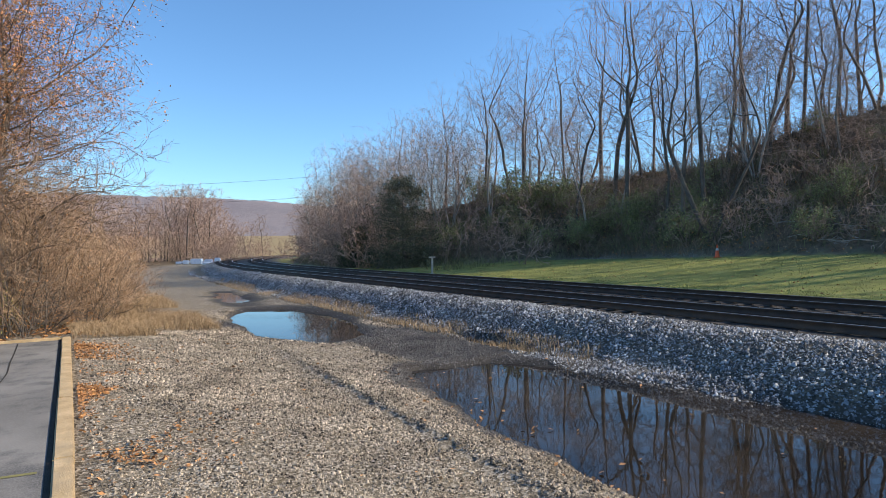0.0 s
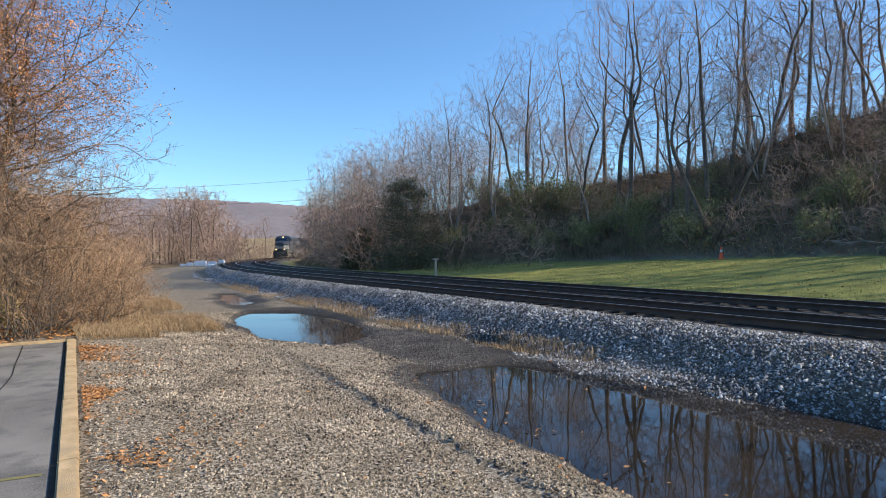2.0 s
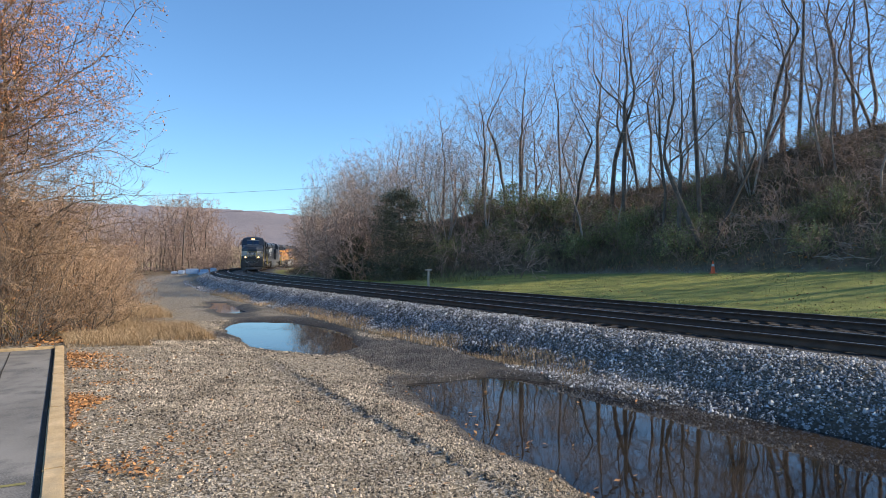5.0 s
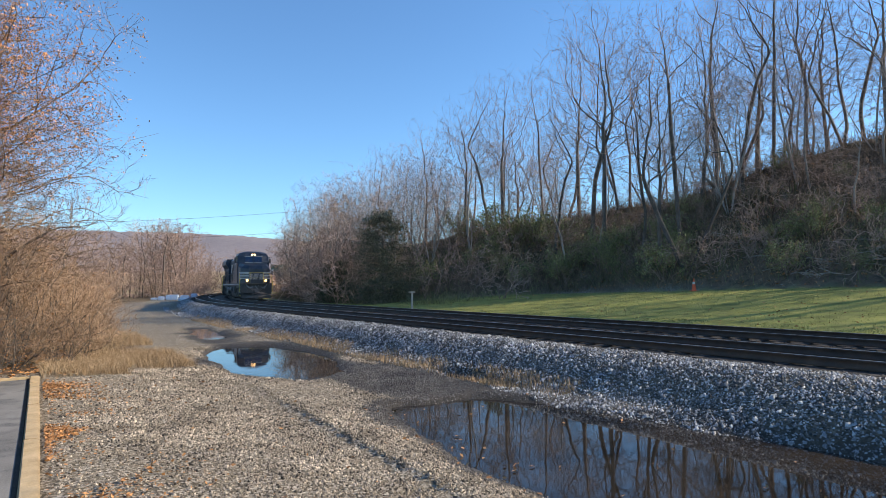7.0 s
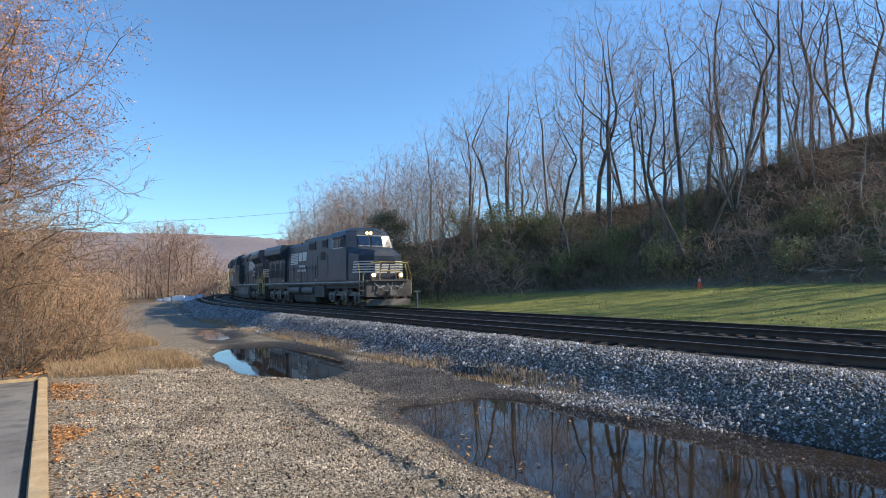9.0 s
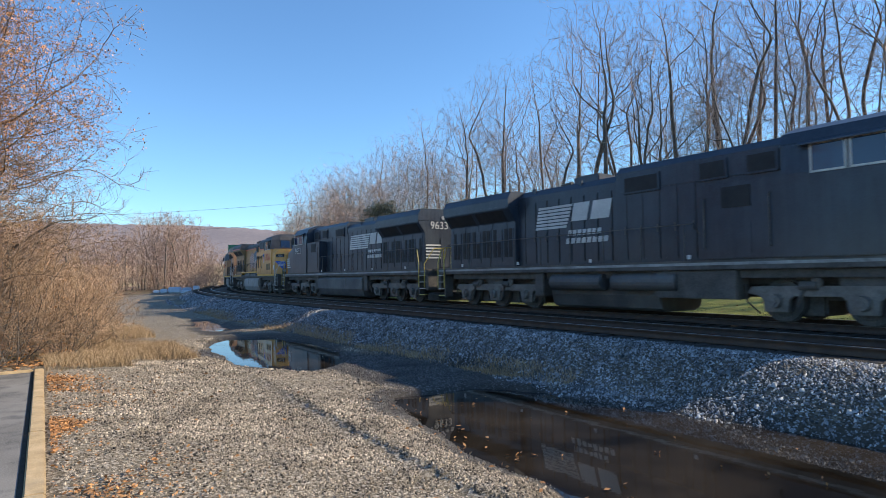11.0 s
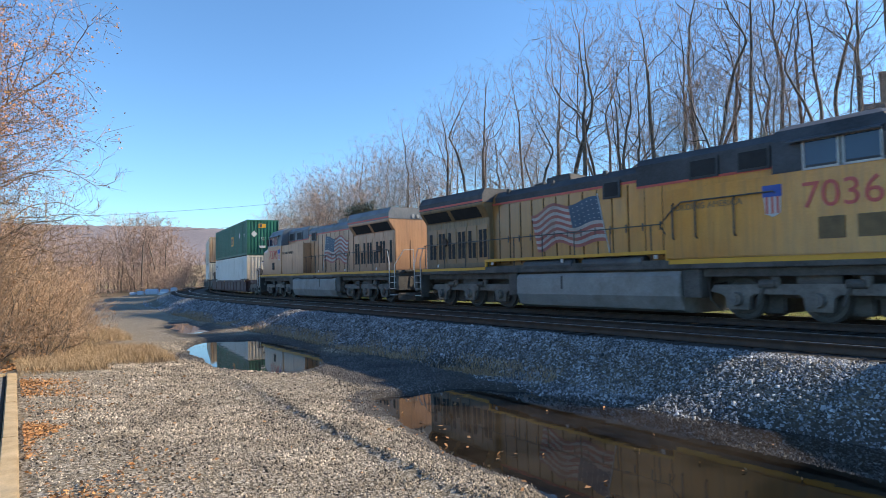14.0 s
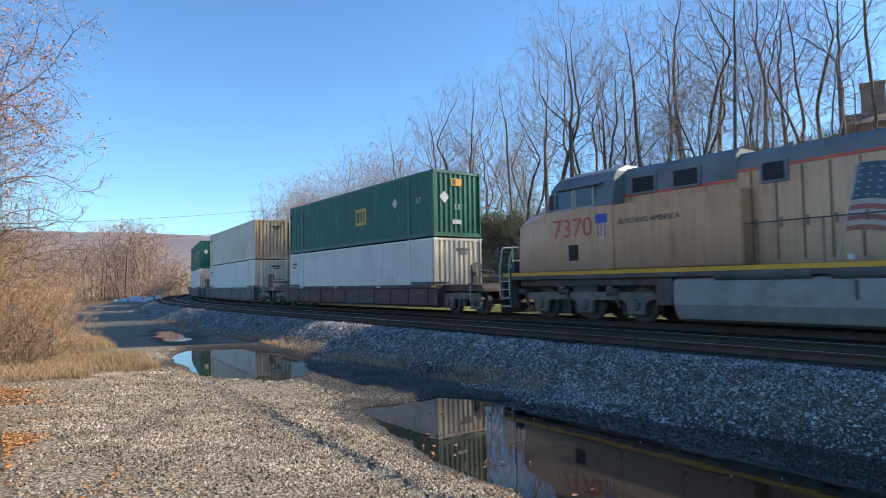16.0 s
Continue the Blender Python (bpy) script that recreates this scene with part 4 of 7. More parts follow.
WIRE = surface("wire", (0.03, 0.03, 0.035), (0.06, 0.06, 0.065), 1, 10, 0.6, relief=0.0)
for (xa, ya, za), (xb, yb, zb) in (((-110, 150, 17.5), (10, 190, 29.0)), ((-110, 152, 13.8), (10, 192, 22.5))):
    pts = [(xa + (xb - xa) * t, ya + (yb - ya) * t, za + (zb - za) * t - 2.2 * 4 * t * (1 - t)) for t in np.linspace(0, 1, 17)]
    ob = part("power_line", Build().pipe(pts, 0.035, 5), WIRE, None)
    tagged(ob, "thin sagging overhead power line", "power line", "power lines")

# ---- the train ----
FRONT0, SPEED, GAIN = 24.65, 14.42, 0.053
LOCO, WELL = 22.35, 23.3


def front(t):
    """Where the leading coupler stands on the line at t seconds."""
    return FRONT0 - SPEED * (t - 9) - 0.5 * GAIN * (t - 9) ** 2


def car_pose(sig, half, turned):
    """Pose of a vehicle whose middle is at sig and whose trucks are half metres off; its x axis points ahead."""
    xa, ya, _, _ = on_line(sig - half)
    xb, yb, _, _ = on_line(sig + half)
    m = pose((xa + xb) / 2, (ya + yb) / 2, RAIL_Z, 0, 0, math.degrees(math.atan2(ya - yb, xa - xb))) @ pose(0, 0, 0, -0.6)
    return m @ pose(0, 0, 0, 0, 0, 180) if turned else m


def paint(name, c1, c2, dirt, streaks=0.5, soot=0.0, rough=0.4, coat=0.3, dust=0.5, dusty=(0.16, 0.135, 0.11)):
    """Weathered vehicle paint: mottled colour, dirt running down in streaks, soot gathering towards the tail, road dust low down."""
    m, n, l, p = shader(name)
    tc = n.new("ShaderNodeTexCoord")
    sep = n.new("ShaderNodeSeparateXYZ")
    l.new(tc.outputs["Object"], sep.inputs["Vector"])
    fine = noise_node(n, l, 22, 6.0, 0.7)
    broad = noise_node(n, l, 0.75, 5.0, 0.65)
    both = math_node(n, l, "ADD", math_node(n, l, "MULTIPLY", broad, 0.6), math_node(n, l, "MULTIPLY", fine, 0.4))
    col = ramp(n, l, both, [(0.38, c1), (0.62, c2)])
    mp = n.new("ShaderNodeMapping")
    mp.inputs["Scale"].default_value = (3.2, 3.2, 0.22)
    l.new(tc.outputs["Object"], mp.inputs["Vector"])
    run = n.new("ShaderNodeTexNoise")
    run.inputs["Scale"].default_value, run.inputs["Detail"].default_value, run.inputs["Roughness"].default_value = 2.2, 6.0, 0.7
    l.new(mp.outputs["Vector"], run.inputs["Vector"])
    col = mix(n, l, col, dirt, math_node(n, l, "MULTIPLY", ramp(n, l, run.outputs["Fac"], [(0.44, (0, 0, 0)), (0.70, (1, 1, 1))]), streaks))
    if soot:
        tail = math_node(n, l, "MULTIPLY", math_node(n, l, "SUBTRACT", 2.5, sep.outputs["X"]), 0.10, True)
        col = mix(n, l, col, dirt, math_node(n, l, "MULTIPLY", math_node(n, l, "MULTIPLY", tail, math_node(n, l, "ADD", broad, 0.45)), soot, True))
    low = math_node(n, l, "MULTIPLY", math_node(n, l, "SUBTRACT", 2.7, sep.outputs["Z"]), 0.75, True)
    col = mix(n, l, col, dusty, math_node(n, l, "MULTIPLY", low, math_node(n, l, "MULTIPLY", math_node(n, l, "ADD", broad, 0.5), dust), True))
    l.new(col, p.inputs["Base Color"])
    l.new(math_node(n, l, "ADD", math_node(n, l, "MULTIPLY", run.outputs["Fac"], 0.3), rough - 0.15, True), p.inputs["Roughness"])
    p.inputs["Specular IOR Level"].default_value = 0.35
    p.inputs["Coat Weight"].default_value, p.inputs["Coat Roughness"].default_value, p.inputs["Coat IOR"].default_value = coat, 0.16, 1.6
    bump(n, l, p, broad, 0.25, 0.02)
    return m


BLACK = paint("dusty_black_paint", (0.011, 0.0185, 0.033), (0.031, 0.046, 0.068), (0.058, 0.070, 0.085), 0.4, rough=0.45, coat=0.15, dust=0.15)
FRAME = surface("grimy_underframe", (0.04, 0.038, 0.036), (0.135, 0.123, 0.112), 1.6, 22, 0.75, relief=0.25)
TRUCK = surface("dusty_truck_iron", (0.095, 0.086, 0.078), (0.25, 0.225, 0.20), 2.0, 22, 0.8, relief=0.3)
TANK = surface("fuel_tank_paint", (0.045, 0.045, 0.047), (0.10, 0.10, 0.10), 0.8, 18, 0.6, relief=0.1, stain=(0.16, 0.15, 0.135))
GREYTANK = surface("grey_tank_paint", (0.20, 0.20, 0.20), (0.33, 0.325, 0.315), 0.8, 18, 0.6, relief=0.1, stain=(0.15, 0.135, 0.12))
YELLOW = paint("yellow_paint", (0.60, 0.25, 0.034), (0.74, 0.35, 0.07), (0.22, 0.135, 0.065), 0.45, 0.95, 0.42, 0.35, 0.3)
SOOTY = paint("sooty_yellow_paint", (0.24, 0.155, 0.065), (0.40, 0.25, 0.105), (0.09, 0.073, 0.055), 0.6, 0.3, 0.55, 0.1)
FADED = paint("faded_yellow_paint", (0.55, 0.285, 0.145), (0.68, 0.385, 0.21), (0.28, 0.155, 0.095), 0.55, 0.2, 0.4, 0.35, 0.8, (0.15, 0.088, 0.06))
GREY = surface("grey_roof_paint", (0.10, 0.115, 0.13), (0.19, 0.205, 0.22), 0.8, 20, 0.5, relief=0.06, stain=(0.06, 0.06, 0.06))
SOOTROOF = surface("sooty_roof_paint", (0.018, 0.019, 0.021), (0.07, 0.073, 0.08), 0.8, 16, 0.6, relief=0.06, stain=(0.02, 0.02, 0.02))
RED = surface("red_stripe_paint", (0.50, 0.075, 0.05), (0.62, 0.12, 0.085), 1, 20, 0.5, relief=0.0)
BROWNGRILLE = surface("rusty_brown_grille", (0.12, 0.075, 0.035), (0.22, 0.14, 0.06), 3, 40, 0.7, relief=0.3)
BLUE = surface("blue_paint", (0.02, 0.06, 0.28), (0.035, 0.10, 0.40), 1, 20, 0.45, relief=0.0)
FLAGBLUE = surface("flag_blue", (0.028, 0.06, 0.10), (0.055, 0.10, 0.155), 1, 20, 0.5, relief=0.0)
FLAGWHITE = surface("dusty_flag_white", (0.34, 0.285, 0.25), (0.55, 0.48, 0.43), 1.2, 16, 0.55, relief=0.0, stain=(0.30, 0.22, 0.16))
FLAGRED = surface("dusty_flag_red", (0.26, 0.075, 0.06), (0.42, 0.13, 0.10), 1.2, 16, 0.55, relief=0.0, stain=(0.24, 0.14, 0.10))
WHITE = surface("white_paint", (0.40, 0.40, 0.385), (0.62, 0.62, 0.60), 1, 20, 0.5, relief=0.0)
SILL = surface("yellow_sill_stripe", (0.60, 0.29, 0.02), (0.74, 0.38, 0.04), 1, 20, 0.5, relief=0.0)
RAILYEL = surface("yellow_handrail", (0.48, 0.36, 0.07), (0.62, 0.48, 0.12), 2, 30, 0.5, relief=0.0)
GRILLE = surface("dark_grille", (0.006, 0.006, 0.007), (0.02, 0.02, 0.021), 3, 30, 0.7, relief=0.3)
STEEL = surface("bare_steel", (0.30, 0.29, 0.28), (0.46, 0.45, 0.43), 3, 30, 0.45, metal=0.7, relief=0.1)
GLASS, gn_, gl_, gp_ = shader("cab_glass")
gp_.inputs["Base Color"].default_value, gp_.inputs["Roughness"].default_value = (0.015, 0.035, 0.08, 1), 0.04
CHALK = surface("chalky_stripe", (0.16, 0.16, 0.155), (0.42, 0.42, 0.40), 1.2, 9, 0.6, relief=0.0)
LAMP_ON = glow("headlight_on", (1.0, 0.58, 0.22), 3.2)
LAMP_OFF = surface("unlit_lens", (0.30, 0.30, 0.29), (0.5, 0.5, 0.48), 3, 30, 0.2, relief=0.0)


def hull(rings, close=True):
    """A closed skin through rings of equal length, bottom to top."""
    b, n = Build(), len(rings[0])
    v = [p for r in rings for p in r]
    f = [(i * n + j, i * n + (j + 1) % n, (i + 1) * n + (j + 1) % n, (i + 1) * n + j) for i in range(len(rings) - 1) for j in range(n)]
    return b.add(v, f + [tuple(range(n))[::-1], tuple(range((len(rings) - 1) * n, len(rings) * n))])


def text_mesh(body, size):
    cu = bpy.data.curves.new("lettering", "FONT")
    cu.body, cu.size, cu.align_x, cu.extrude = body, size, "CENTER", 0.004
    ob = bpy.data.objects.new("lettering", cu)
    me = bpy.data.meshes.new_from_object(ob)
    bpy.data.objects.remove(ob)
    return me


def on_side(x, y, z, side):
    """A pose for flat lettering on a vehicle's flank: side -1 or +1 in y."""
    return pose(x, y, z, 90, 0, 0) if side < 0 else pose(x, y, z, 90, 0, 180)


def wheelset_mesh(r):
    b = Build().rod((0, -0.9, 0), (0, 0.9, 0), 0.085, n=10)
    for s in (-1, 1):
        b.rod((0, s * 0.68, 0), (0, s * 0.715, 0), r + 0.028, n=28).rod((0, s * 0.715, 0), (0, s * 0.81, 0), r, r - 0.006, n=28)
        b.rod((0, s * 0.81, 0), (0, s * 0.825, 0), r * 0.78, r * 0.74, n=20).rod((0, s * 0.80, 0), (0, s * 0.90, 0), 0.14, 0.12, n=10)
        for k in range(3):
            a = 2.094 * k
            b.rod((0.3 * math.cos(a), s * 0.82, 0.3 * math.sin(a)), (0.3 * math.cos(a), s * 0.835, 0.3 * math.sin(a)), 0.06, n=8)
    return b.mesh("wheelset")


RE = -9.92          # end of the long hood
WHEEL6, WHEEL4 = wheelset_mesh(0.53), wheelset_mesh(0.48)
for me in (WHEEL6, WHEEL4):
    me.materials.append(FRAME)
spinners = []


def truck_side(y, axles, zc, length):
    """One cast side frame with its pedestals, in a truck's own space."""
    s = 1 if y > 0 else -1
    y0, y1 = sorted((y, y + s * 0.16))
    out = [(-length, zc + 0.16), (-length * 0.95, zc + 0.34), (0, zc + 0.36), (length * 0.95, zc + 0.34), (length, zc + 0.16)]
    low = []
    for a in reversed(axles):
        low += [(a + 0.46, zc + 0.10), (a + 0.34, zc + 0.02), (a + 0.30, zc - 0.30), (a - 0.30, zc - 0.30), (a - 0.34, zc + 0.02), (a - 0.46, zc + 0.10)]
    b = Build().prism(out + low, y0, y1, "y")
    return b


def six_wheel_truck(loco, x):
    axles = (-1.98, 0.0, 1.98)
    tr = part("truck", Build().box(-2.6, 2.6, -0.55, 0.55, 0.55, 0.95).box(-0.5, 0.5, -1.1, 1.1, 0.75, 1.15), FRAME, loco, "grimy six-wheel truck", at=pose(x, 0, 0))
    for s in (-1, 1):
        part("side_frame", truck_side(1.0 * s, axles, 0.56, 2.75), TRUCK, tr, bevel=0.02)
        for a in axles:
            part("axle_box", Build().rod((a, s * 1.1, 0.53), (a, s * 1.30, 0.53), 0.19, 0.16, n=14).rod((a, s * 1.30, 0.53), (a, s * 1.33, 0.53), 0.09, n=10), TRUCK, tr)
            part("brake_cylinder", Build().rod((a + 0.62, s * 1.17, 0.92), (a + 1.02, s * 1.17, 0.92), 0.11, n=12).rod((a + 0.55, s * 1.2, 0.42), (a + 0.72, s * 1.2, 0.88), 0.04, n=6), FRAME, tr)
        for q in (-1, 1):
            part("spring", Build().rod((q, s * 1.1, 0.86), (q, s * 1.1, 1.10), 0.12, n=12), TRUCK, tr)
            part("sand_pipe", Build().pipe([(q * 2.75, s * 1.2, 0.95), (q * 2.8, s * 1.05, 0.5), (q * 2.62, s * 0.76, 0.18)], 0.022), FRAME, tr)
    for a in axles:
        part("traction_motor", Build().box(a + (0.15 if a < 0.5 else -0.95), a + (0.95 if a < 0.5 else -0.15), -0.62, 0.62, 0.17, 0.85), FRAME, tr, bevel=0.05)
        spinners.append((part("wheelset", WHEEL6, FRAME, loco, at=pose(x + a, 0, 0.53)), x + a, 0.53, loco))


def flag(loco, side, y, x0, x1, z0, z1):
    """A waving striped flag painted on the hood; x0 is the end with the blue field."""
    cols = 18

    def pt(u, v):
        w = 0.13 * math.sin(u * 11.0 + 0.6) * (0.35 + u) - 0.12 * u
        return (x0 + (x1 - x0) * (u + 0.10 * (v - 0.5)), z0 + (z1 - z0) * (v * (1 - 0.10 * u) + 0.05 * u) + w)

    def strip(u0, u1, v0, v1, off):
        b = Build()
        n = max(2, int(cols * (u1 - u0)))
        v = []
        for i in range(n + 1):
            u = u0 + (u1 - u0) * i / n
            for vv in (v0, v1):
                p = pt(u, vv)
                v.append((p[0], y + side * off, p[1]))
        return b.add(v, [(2 * i, 2 * i + 2, 2 * i + 3, 2 * i + 1) for i in range(n)])

    fl = part("flag", strip(0, 1, 0, 1, 0.006), FLAGWHITE, loco, "painted red, white and blue flag")
    for k in range(0, 13, 2):
        part("stripe", strip(0, 1, k / 13, (k + 1) / 13, 0.009), FLAGRED, fl)
    part("canton", strip(0, 0.42, 6 / 13, 1, 0.012), FLAGBLUE, fl)
    stars = Build()
    for i in range(6):
        for j in range(5):
            u, v = 0.04 + 0.065 * i, 0.52 + 0.1 * j
            p = pt(u, v)
            stars.add([(p[0] + a, y + side * 0.015, p[1] + c) for a, c in ((-.024, 0), (0, -.024), (.024, 0), (0, .024))], [(0, 1, 2, 3)])
    tagged(part("star_field", stars, WHITE, fl), kind="stuff")
    part("flagpole", Build().rod((x0 + (0.30 if x0 > x1 else -0.30), y + side * 0.012, z0 - 0.55), (x0 + (-0.22 if x0 > x1 else 0.22), y + side * 0.012, z1 + 0.1), 0.018, n=5), WHITE, fl)


def locomotive(style, number, lit, label):
    ns = style == "black"
    rd = 0.2 if ns else 0.0
    ck = 0.8 if style == "yellow" else 0.0      # this one has its cab further ahead
    body = BLACK if ns else (YELLOW if style == "yellow" else FADED)
    roofm = BLACK if ns else SOOTROOF if style == "yellow" else GREY
    railm = RAILYEL if ns else WHITE
    lo = thing("locomotive", label, "locomotive", group="locomotives of the freight train")
    # frame and tank
    part("underframe", Build().box(-10.55, 10.35, -1.48, 1.48, 1.34, 1.60).box(-10.2, 10.2, -0.6, 0.6, 0.95, 1.34), FRAME, lo, bevel=0.015)
    for s in (-1, 1):
        runs = ((-10.5, 10.3, 1.46, 1.535),) if ns else ((-10.5, -5.3, 1.47, 1.58), (3.0, 10.3, 1.47, 1.60)) if style == "yellow" else ((-10.5, 10.3, 1.47, 1.59),)
        for xa, xb, za, zb in runs:
            part("sill_stripe", Build().box(xa, xb, s * 1.483 - 0.006, s * 1.483 + 0.006, za, zb), CHALK if ns else SILL, lo)
        if style == "yellow":
            part("raised_walkway", Build().box(-5.3, 3.0, min(s * 0.98, s * 1.49), max(s * 0.98, s * 1.49), 1.78, 1.87), FRAME, lo, bevel=0.01)
            part("sill_stripe", Build().box(-5.3, 3.0, s * 1.493 - 0.006, s * 1.493 + 0.006, 1.775, 1.875), SILL, lo)
            for xa in (-5.3, 2.9):
                part("walkway_step", Build().box(xa, xa + 0.10, min(s * 1.0, s * 1.492), max(s * 1.0, s * 1.492), 1.58, 1.80), SILL, lo)
    prof = [(-1.38, 1.28), (-1.46, 1.15), (-1.46, 0.58), (-1.30, 0.20), (-0.95, 0.10), (0.95, 0.10), (1.30, 0.20), (1.46, 0.58), (1.46, 1.15), (1.38, 1.28)]
    if number == "lead":
        prof = [(0.72 * q, z) for q, z in prof]
    tank = part("fuel_tank", Build().prism(prof, -3.5, 1.2 if number == "lead" else 3.3, "x"), TANK if ns else GREYTANK, lo, "dusty fuel tank", bevel=0.03)
    for s in (-1, 1):
        if number != "lead":
            part("tank_band", Build().box(-1.25, -1.17, s * 1.455 - 0.015, s * 1.455 + 0.015, 0.75, 1.2), FRAME, tank)
    if number == "lead" or not ns:
        for s in (-1, 1):
            for xa, xb in ((-3.1, -0.7), (-0.3, 2.1)):
                zr = 1.0 if ns else 1.56 if style == "yellow" else 1.38
                part("air_reservoir", Build().rod((xa, s * 1.30, zr), (xb, s * 1.30, zr), 0.27 if ns else 0.2, n=18), TANK, lo, bevel=0.03)
    for x in (-6.75, 6.75):
        six_wheel_truck(lo, x)
    for s in (-1, 1):
        part("equipment_box", Build().box(-4.0, -3.52, s * 1.1 - 0.3, s * 1.1 + 0.3, 0.5, 1.32), FRAME, lo, bevel=0.03)
        part("equipment_box", Build().box(1.3 if number == "lead" else 3.34, 3.9, s * 1.1 - 0.3, s * 1.1 + 0.3, 0.55, 1.32), FRAME, lo, bevel=0.03)
        part("cable_duct", Build().box(-9.6, 9.6, s * 1.2 - 0.05, s * 1.2 + 0.05, 1.12, 1.33), FRAME, lo)
    # long hood
    hz = 4.44 if ns else 4.50
    hood = part("hood", Build().prism([(-0.98, 1.60), (-0.98, hz - 0.22), (-0.80, hz), (0.80, hz), (0.98, hz - 0.22), (0.98, 1.60)], -9.8, 3.2, "x"), body, lo, bevel=0.02)
    part("hood_roof", Build().prism([(-0.985, hz - 0.42), (-0.985, hz - 0.21), (-0.80, hz + 0.012), (0.80, hz + 0.012), (0.985, hz - 0.21), (0.985, hz - 0.42)], -5.2, 3.21, "x"), roofm, lo)
    for s in (-1, 1):
        for k in range(13):
            xa = -4.95 + 0.62 * k
            b = Build().box(xa + 0.02, xa + 0.59, s * 0.985 - 0.014, s * 0.985 + 0.014, 1.72, 3.95)
            d = part("hood_door", b, body, hood, bevel=0.008)
            part("door_seam", Build().box(xa - 0.012, xa + 0.004, s * 0.99 - 0.012, s * 0.99 + 0.012, 1.70, 3.97), GRILLE, hood)
            part("latch", Build().box(xa + 0.50, xa + 0.55, s * 1.003 - 0.012, s * 1.003 + 0.012, 2.5, 2.75), FRAME, d)
        if not ns:
            part("red_stripe", Build().box(-9.8, 1.6, s * 0.992 - 0.012, s * 0.992 + 0.012, 4.0, 4.07), RED, lo)
            part("red_stripe", Build().box(1.6, 5.3 + ck, s * 1.012 - 0.006, s * 1.012 + 0.006, 3.79, 3.86), RED, lo)
        for k in range(6):
            xa = -9.72 + 0.72 * k
            g = part("radiator_door", Build().box(xa, xa + 0.66, s * 1.165 - 0.014, s * 1.165 + 0.014, 1.78, 3.3 - rd), body, hood, bevel=0.008)
            part("grille", Build().box(xa + 0.10, xa + 0.30, s * 1.18 - 0.012, s * 1.18 + 0.012, 1.98, 3.1).box(xa + 0.38, xa + 0.58, s * 1.18 - 0.012, s * 1.18 + 0.012, 1.98, 3.1 if k % 2 else 2.6), GRILLE, g)
        if not ns:
            part("hose_reel", Build().rod((-8.4, s * 1.18, 2.7), (-8.4, s * 1.25, 2.7), 0.17, n=14), RAIL, lo)
    # radiator section with overhanging wings
    out = [(-1.16, 1.605), (-1.16, 3.55 - rd), (-1.52, 4.06 - rd), (-1.52, 4.42 - rd), (-1.38, 4.68 - rd), (1.38, 4.68 - rd), (1.52, 4.42 - rd), (1.52, 4.06 - rd), (1.16, 3.55 - rd), (1.16, 1.605)]
    rad = part("radiator_cab", Build().prism(out, RE, -5.35, "x"), SOOTY if style == "yellow" else body, lo, "radiator section with overhanging eaves", bevel=0.02)
    part("radiator_roof", Build().prism([(-1.526, 4.14 - rd), (-1.526, 4.43 - rd), (-1.38, 4.70 - rd), (1.38, 4.70 - rd), (1.526, 4.43 - rd), (1.526, 4.14 - rd)], RE - 0.02, -5.33, "x"), roofm, rad)
    part("radiator_fan_guard", Build().box(-9.8, -6.1, -1.1, 1.1, 4.70 - rd, 4.735 - rd), GRILLE, rad)
    for s in (-1, 1):
        g0, g1 = 3.60, 4.0
        for xa, xb in ((-9.7, -7.85), (-7.6, -5.75)):
            y0, y1 = 1.16 + (g0 - 3.55) * 0.706 + 0.012, 1.16 + (g1 - 3.55) * 0.706 + 0.012
            part("intake_grille", Build().add([(xa, s * y0, g0 - rd), (xb, s * y0, g0 - rd), (xb, s * y1, g1 - rd), (xa, s * y1, g1 - rd)], [(0, 1, 2, 3)]), GRILLE, rad)
        if not ns:
            part("red_stripe", Build().box(RE - 0.01, -5.34, s * 1.53 - 0.006, s * 1.53 + 0.006, 4.17, 4.25), RED, rad)
    part("end_door", Build().box(RE - 0.025, RE - 0.005, -0.30, 0.30, 1.7, 3.1), body, rad, bevel=0.008)
    for s in (-1, 1):
        part("rear_light", Build().rod((RE, s * 0.14, 4.3 - rd), (RE - 0.06, s * 0.14, 4.3 - rd), 0.09, n=14), LAMP_OFF, rad)
        for k in range(5):
            part("hood_rib", Build().box(-9.7 + 0.95 * k, -9.66 + 0.95 * k, s * 1.165 - 0.012, s * 1.165 + 0.012, 3.3 - rd, 3.55 - rd), body, rad)
    # roof furniture
    part("exhaust", Build().box(-2.9, -1.7, -0.42, 0.42, hz, hz + 0.30).box(-2.75, -1.85, -0.3, 0.3, hz + 0.3, hz + 0.36), roofm, lo, bevel=0.03)
    part("air_horn", Build().pipe([(-3.9, 0.3, hz), (-3.9, 0.3, hz + 0.22)], 0.03).rod((-4.2, 0.2, hz + 0.25), (-3.6, 0.2, hz + 0.25), 0.02, 0.08).rod((-4.1, 0.4, hz + 0.25), (-3.5, 0.4, hz + 0.25), 0.02, 0.07), FRAME, lo)
    # equipment cab behind the driver's cab
    blow = part("equipment_cab", Build().prism([(-0.99, 1.61), (-1.0, 4.46), (-0.82, 4.66), (0.82, 4.66), (1.0, 4.46), (0.99, 1.61)], -0.4 if ns else 1.6, 5.3 + ck, "x"), body, lo, bevel=0.02)
    part("equipment_roof", Build().prism([(-1.012, 3.86), (-1.012, 4.47), (-0.82, 4.675), (0.82, 4.675), (1.012, 4.47), (1.012, 3.86)], -0.41 if ns else 1.59, 5.3 + ck, "x"), roofm, blow)
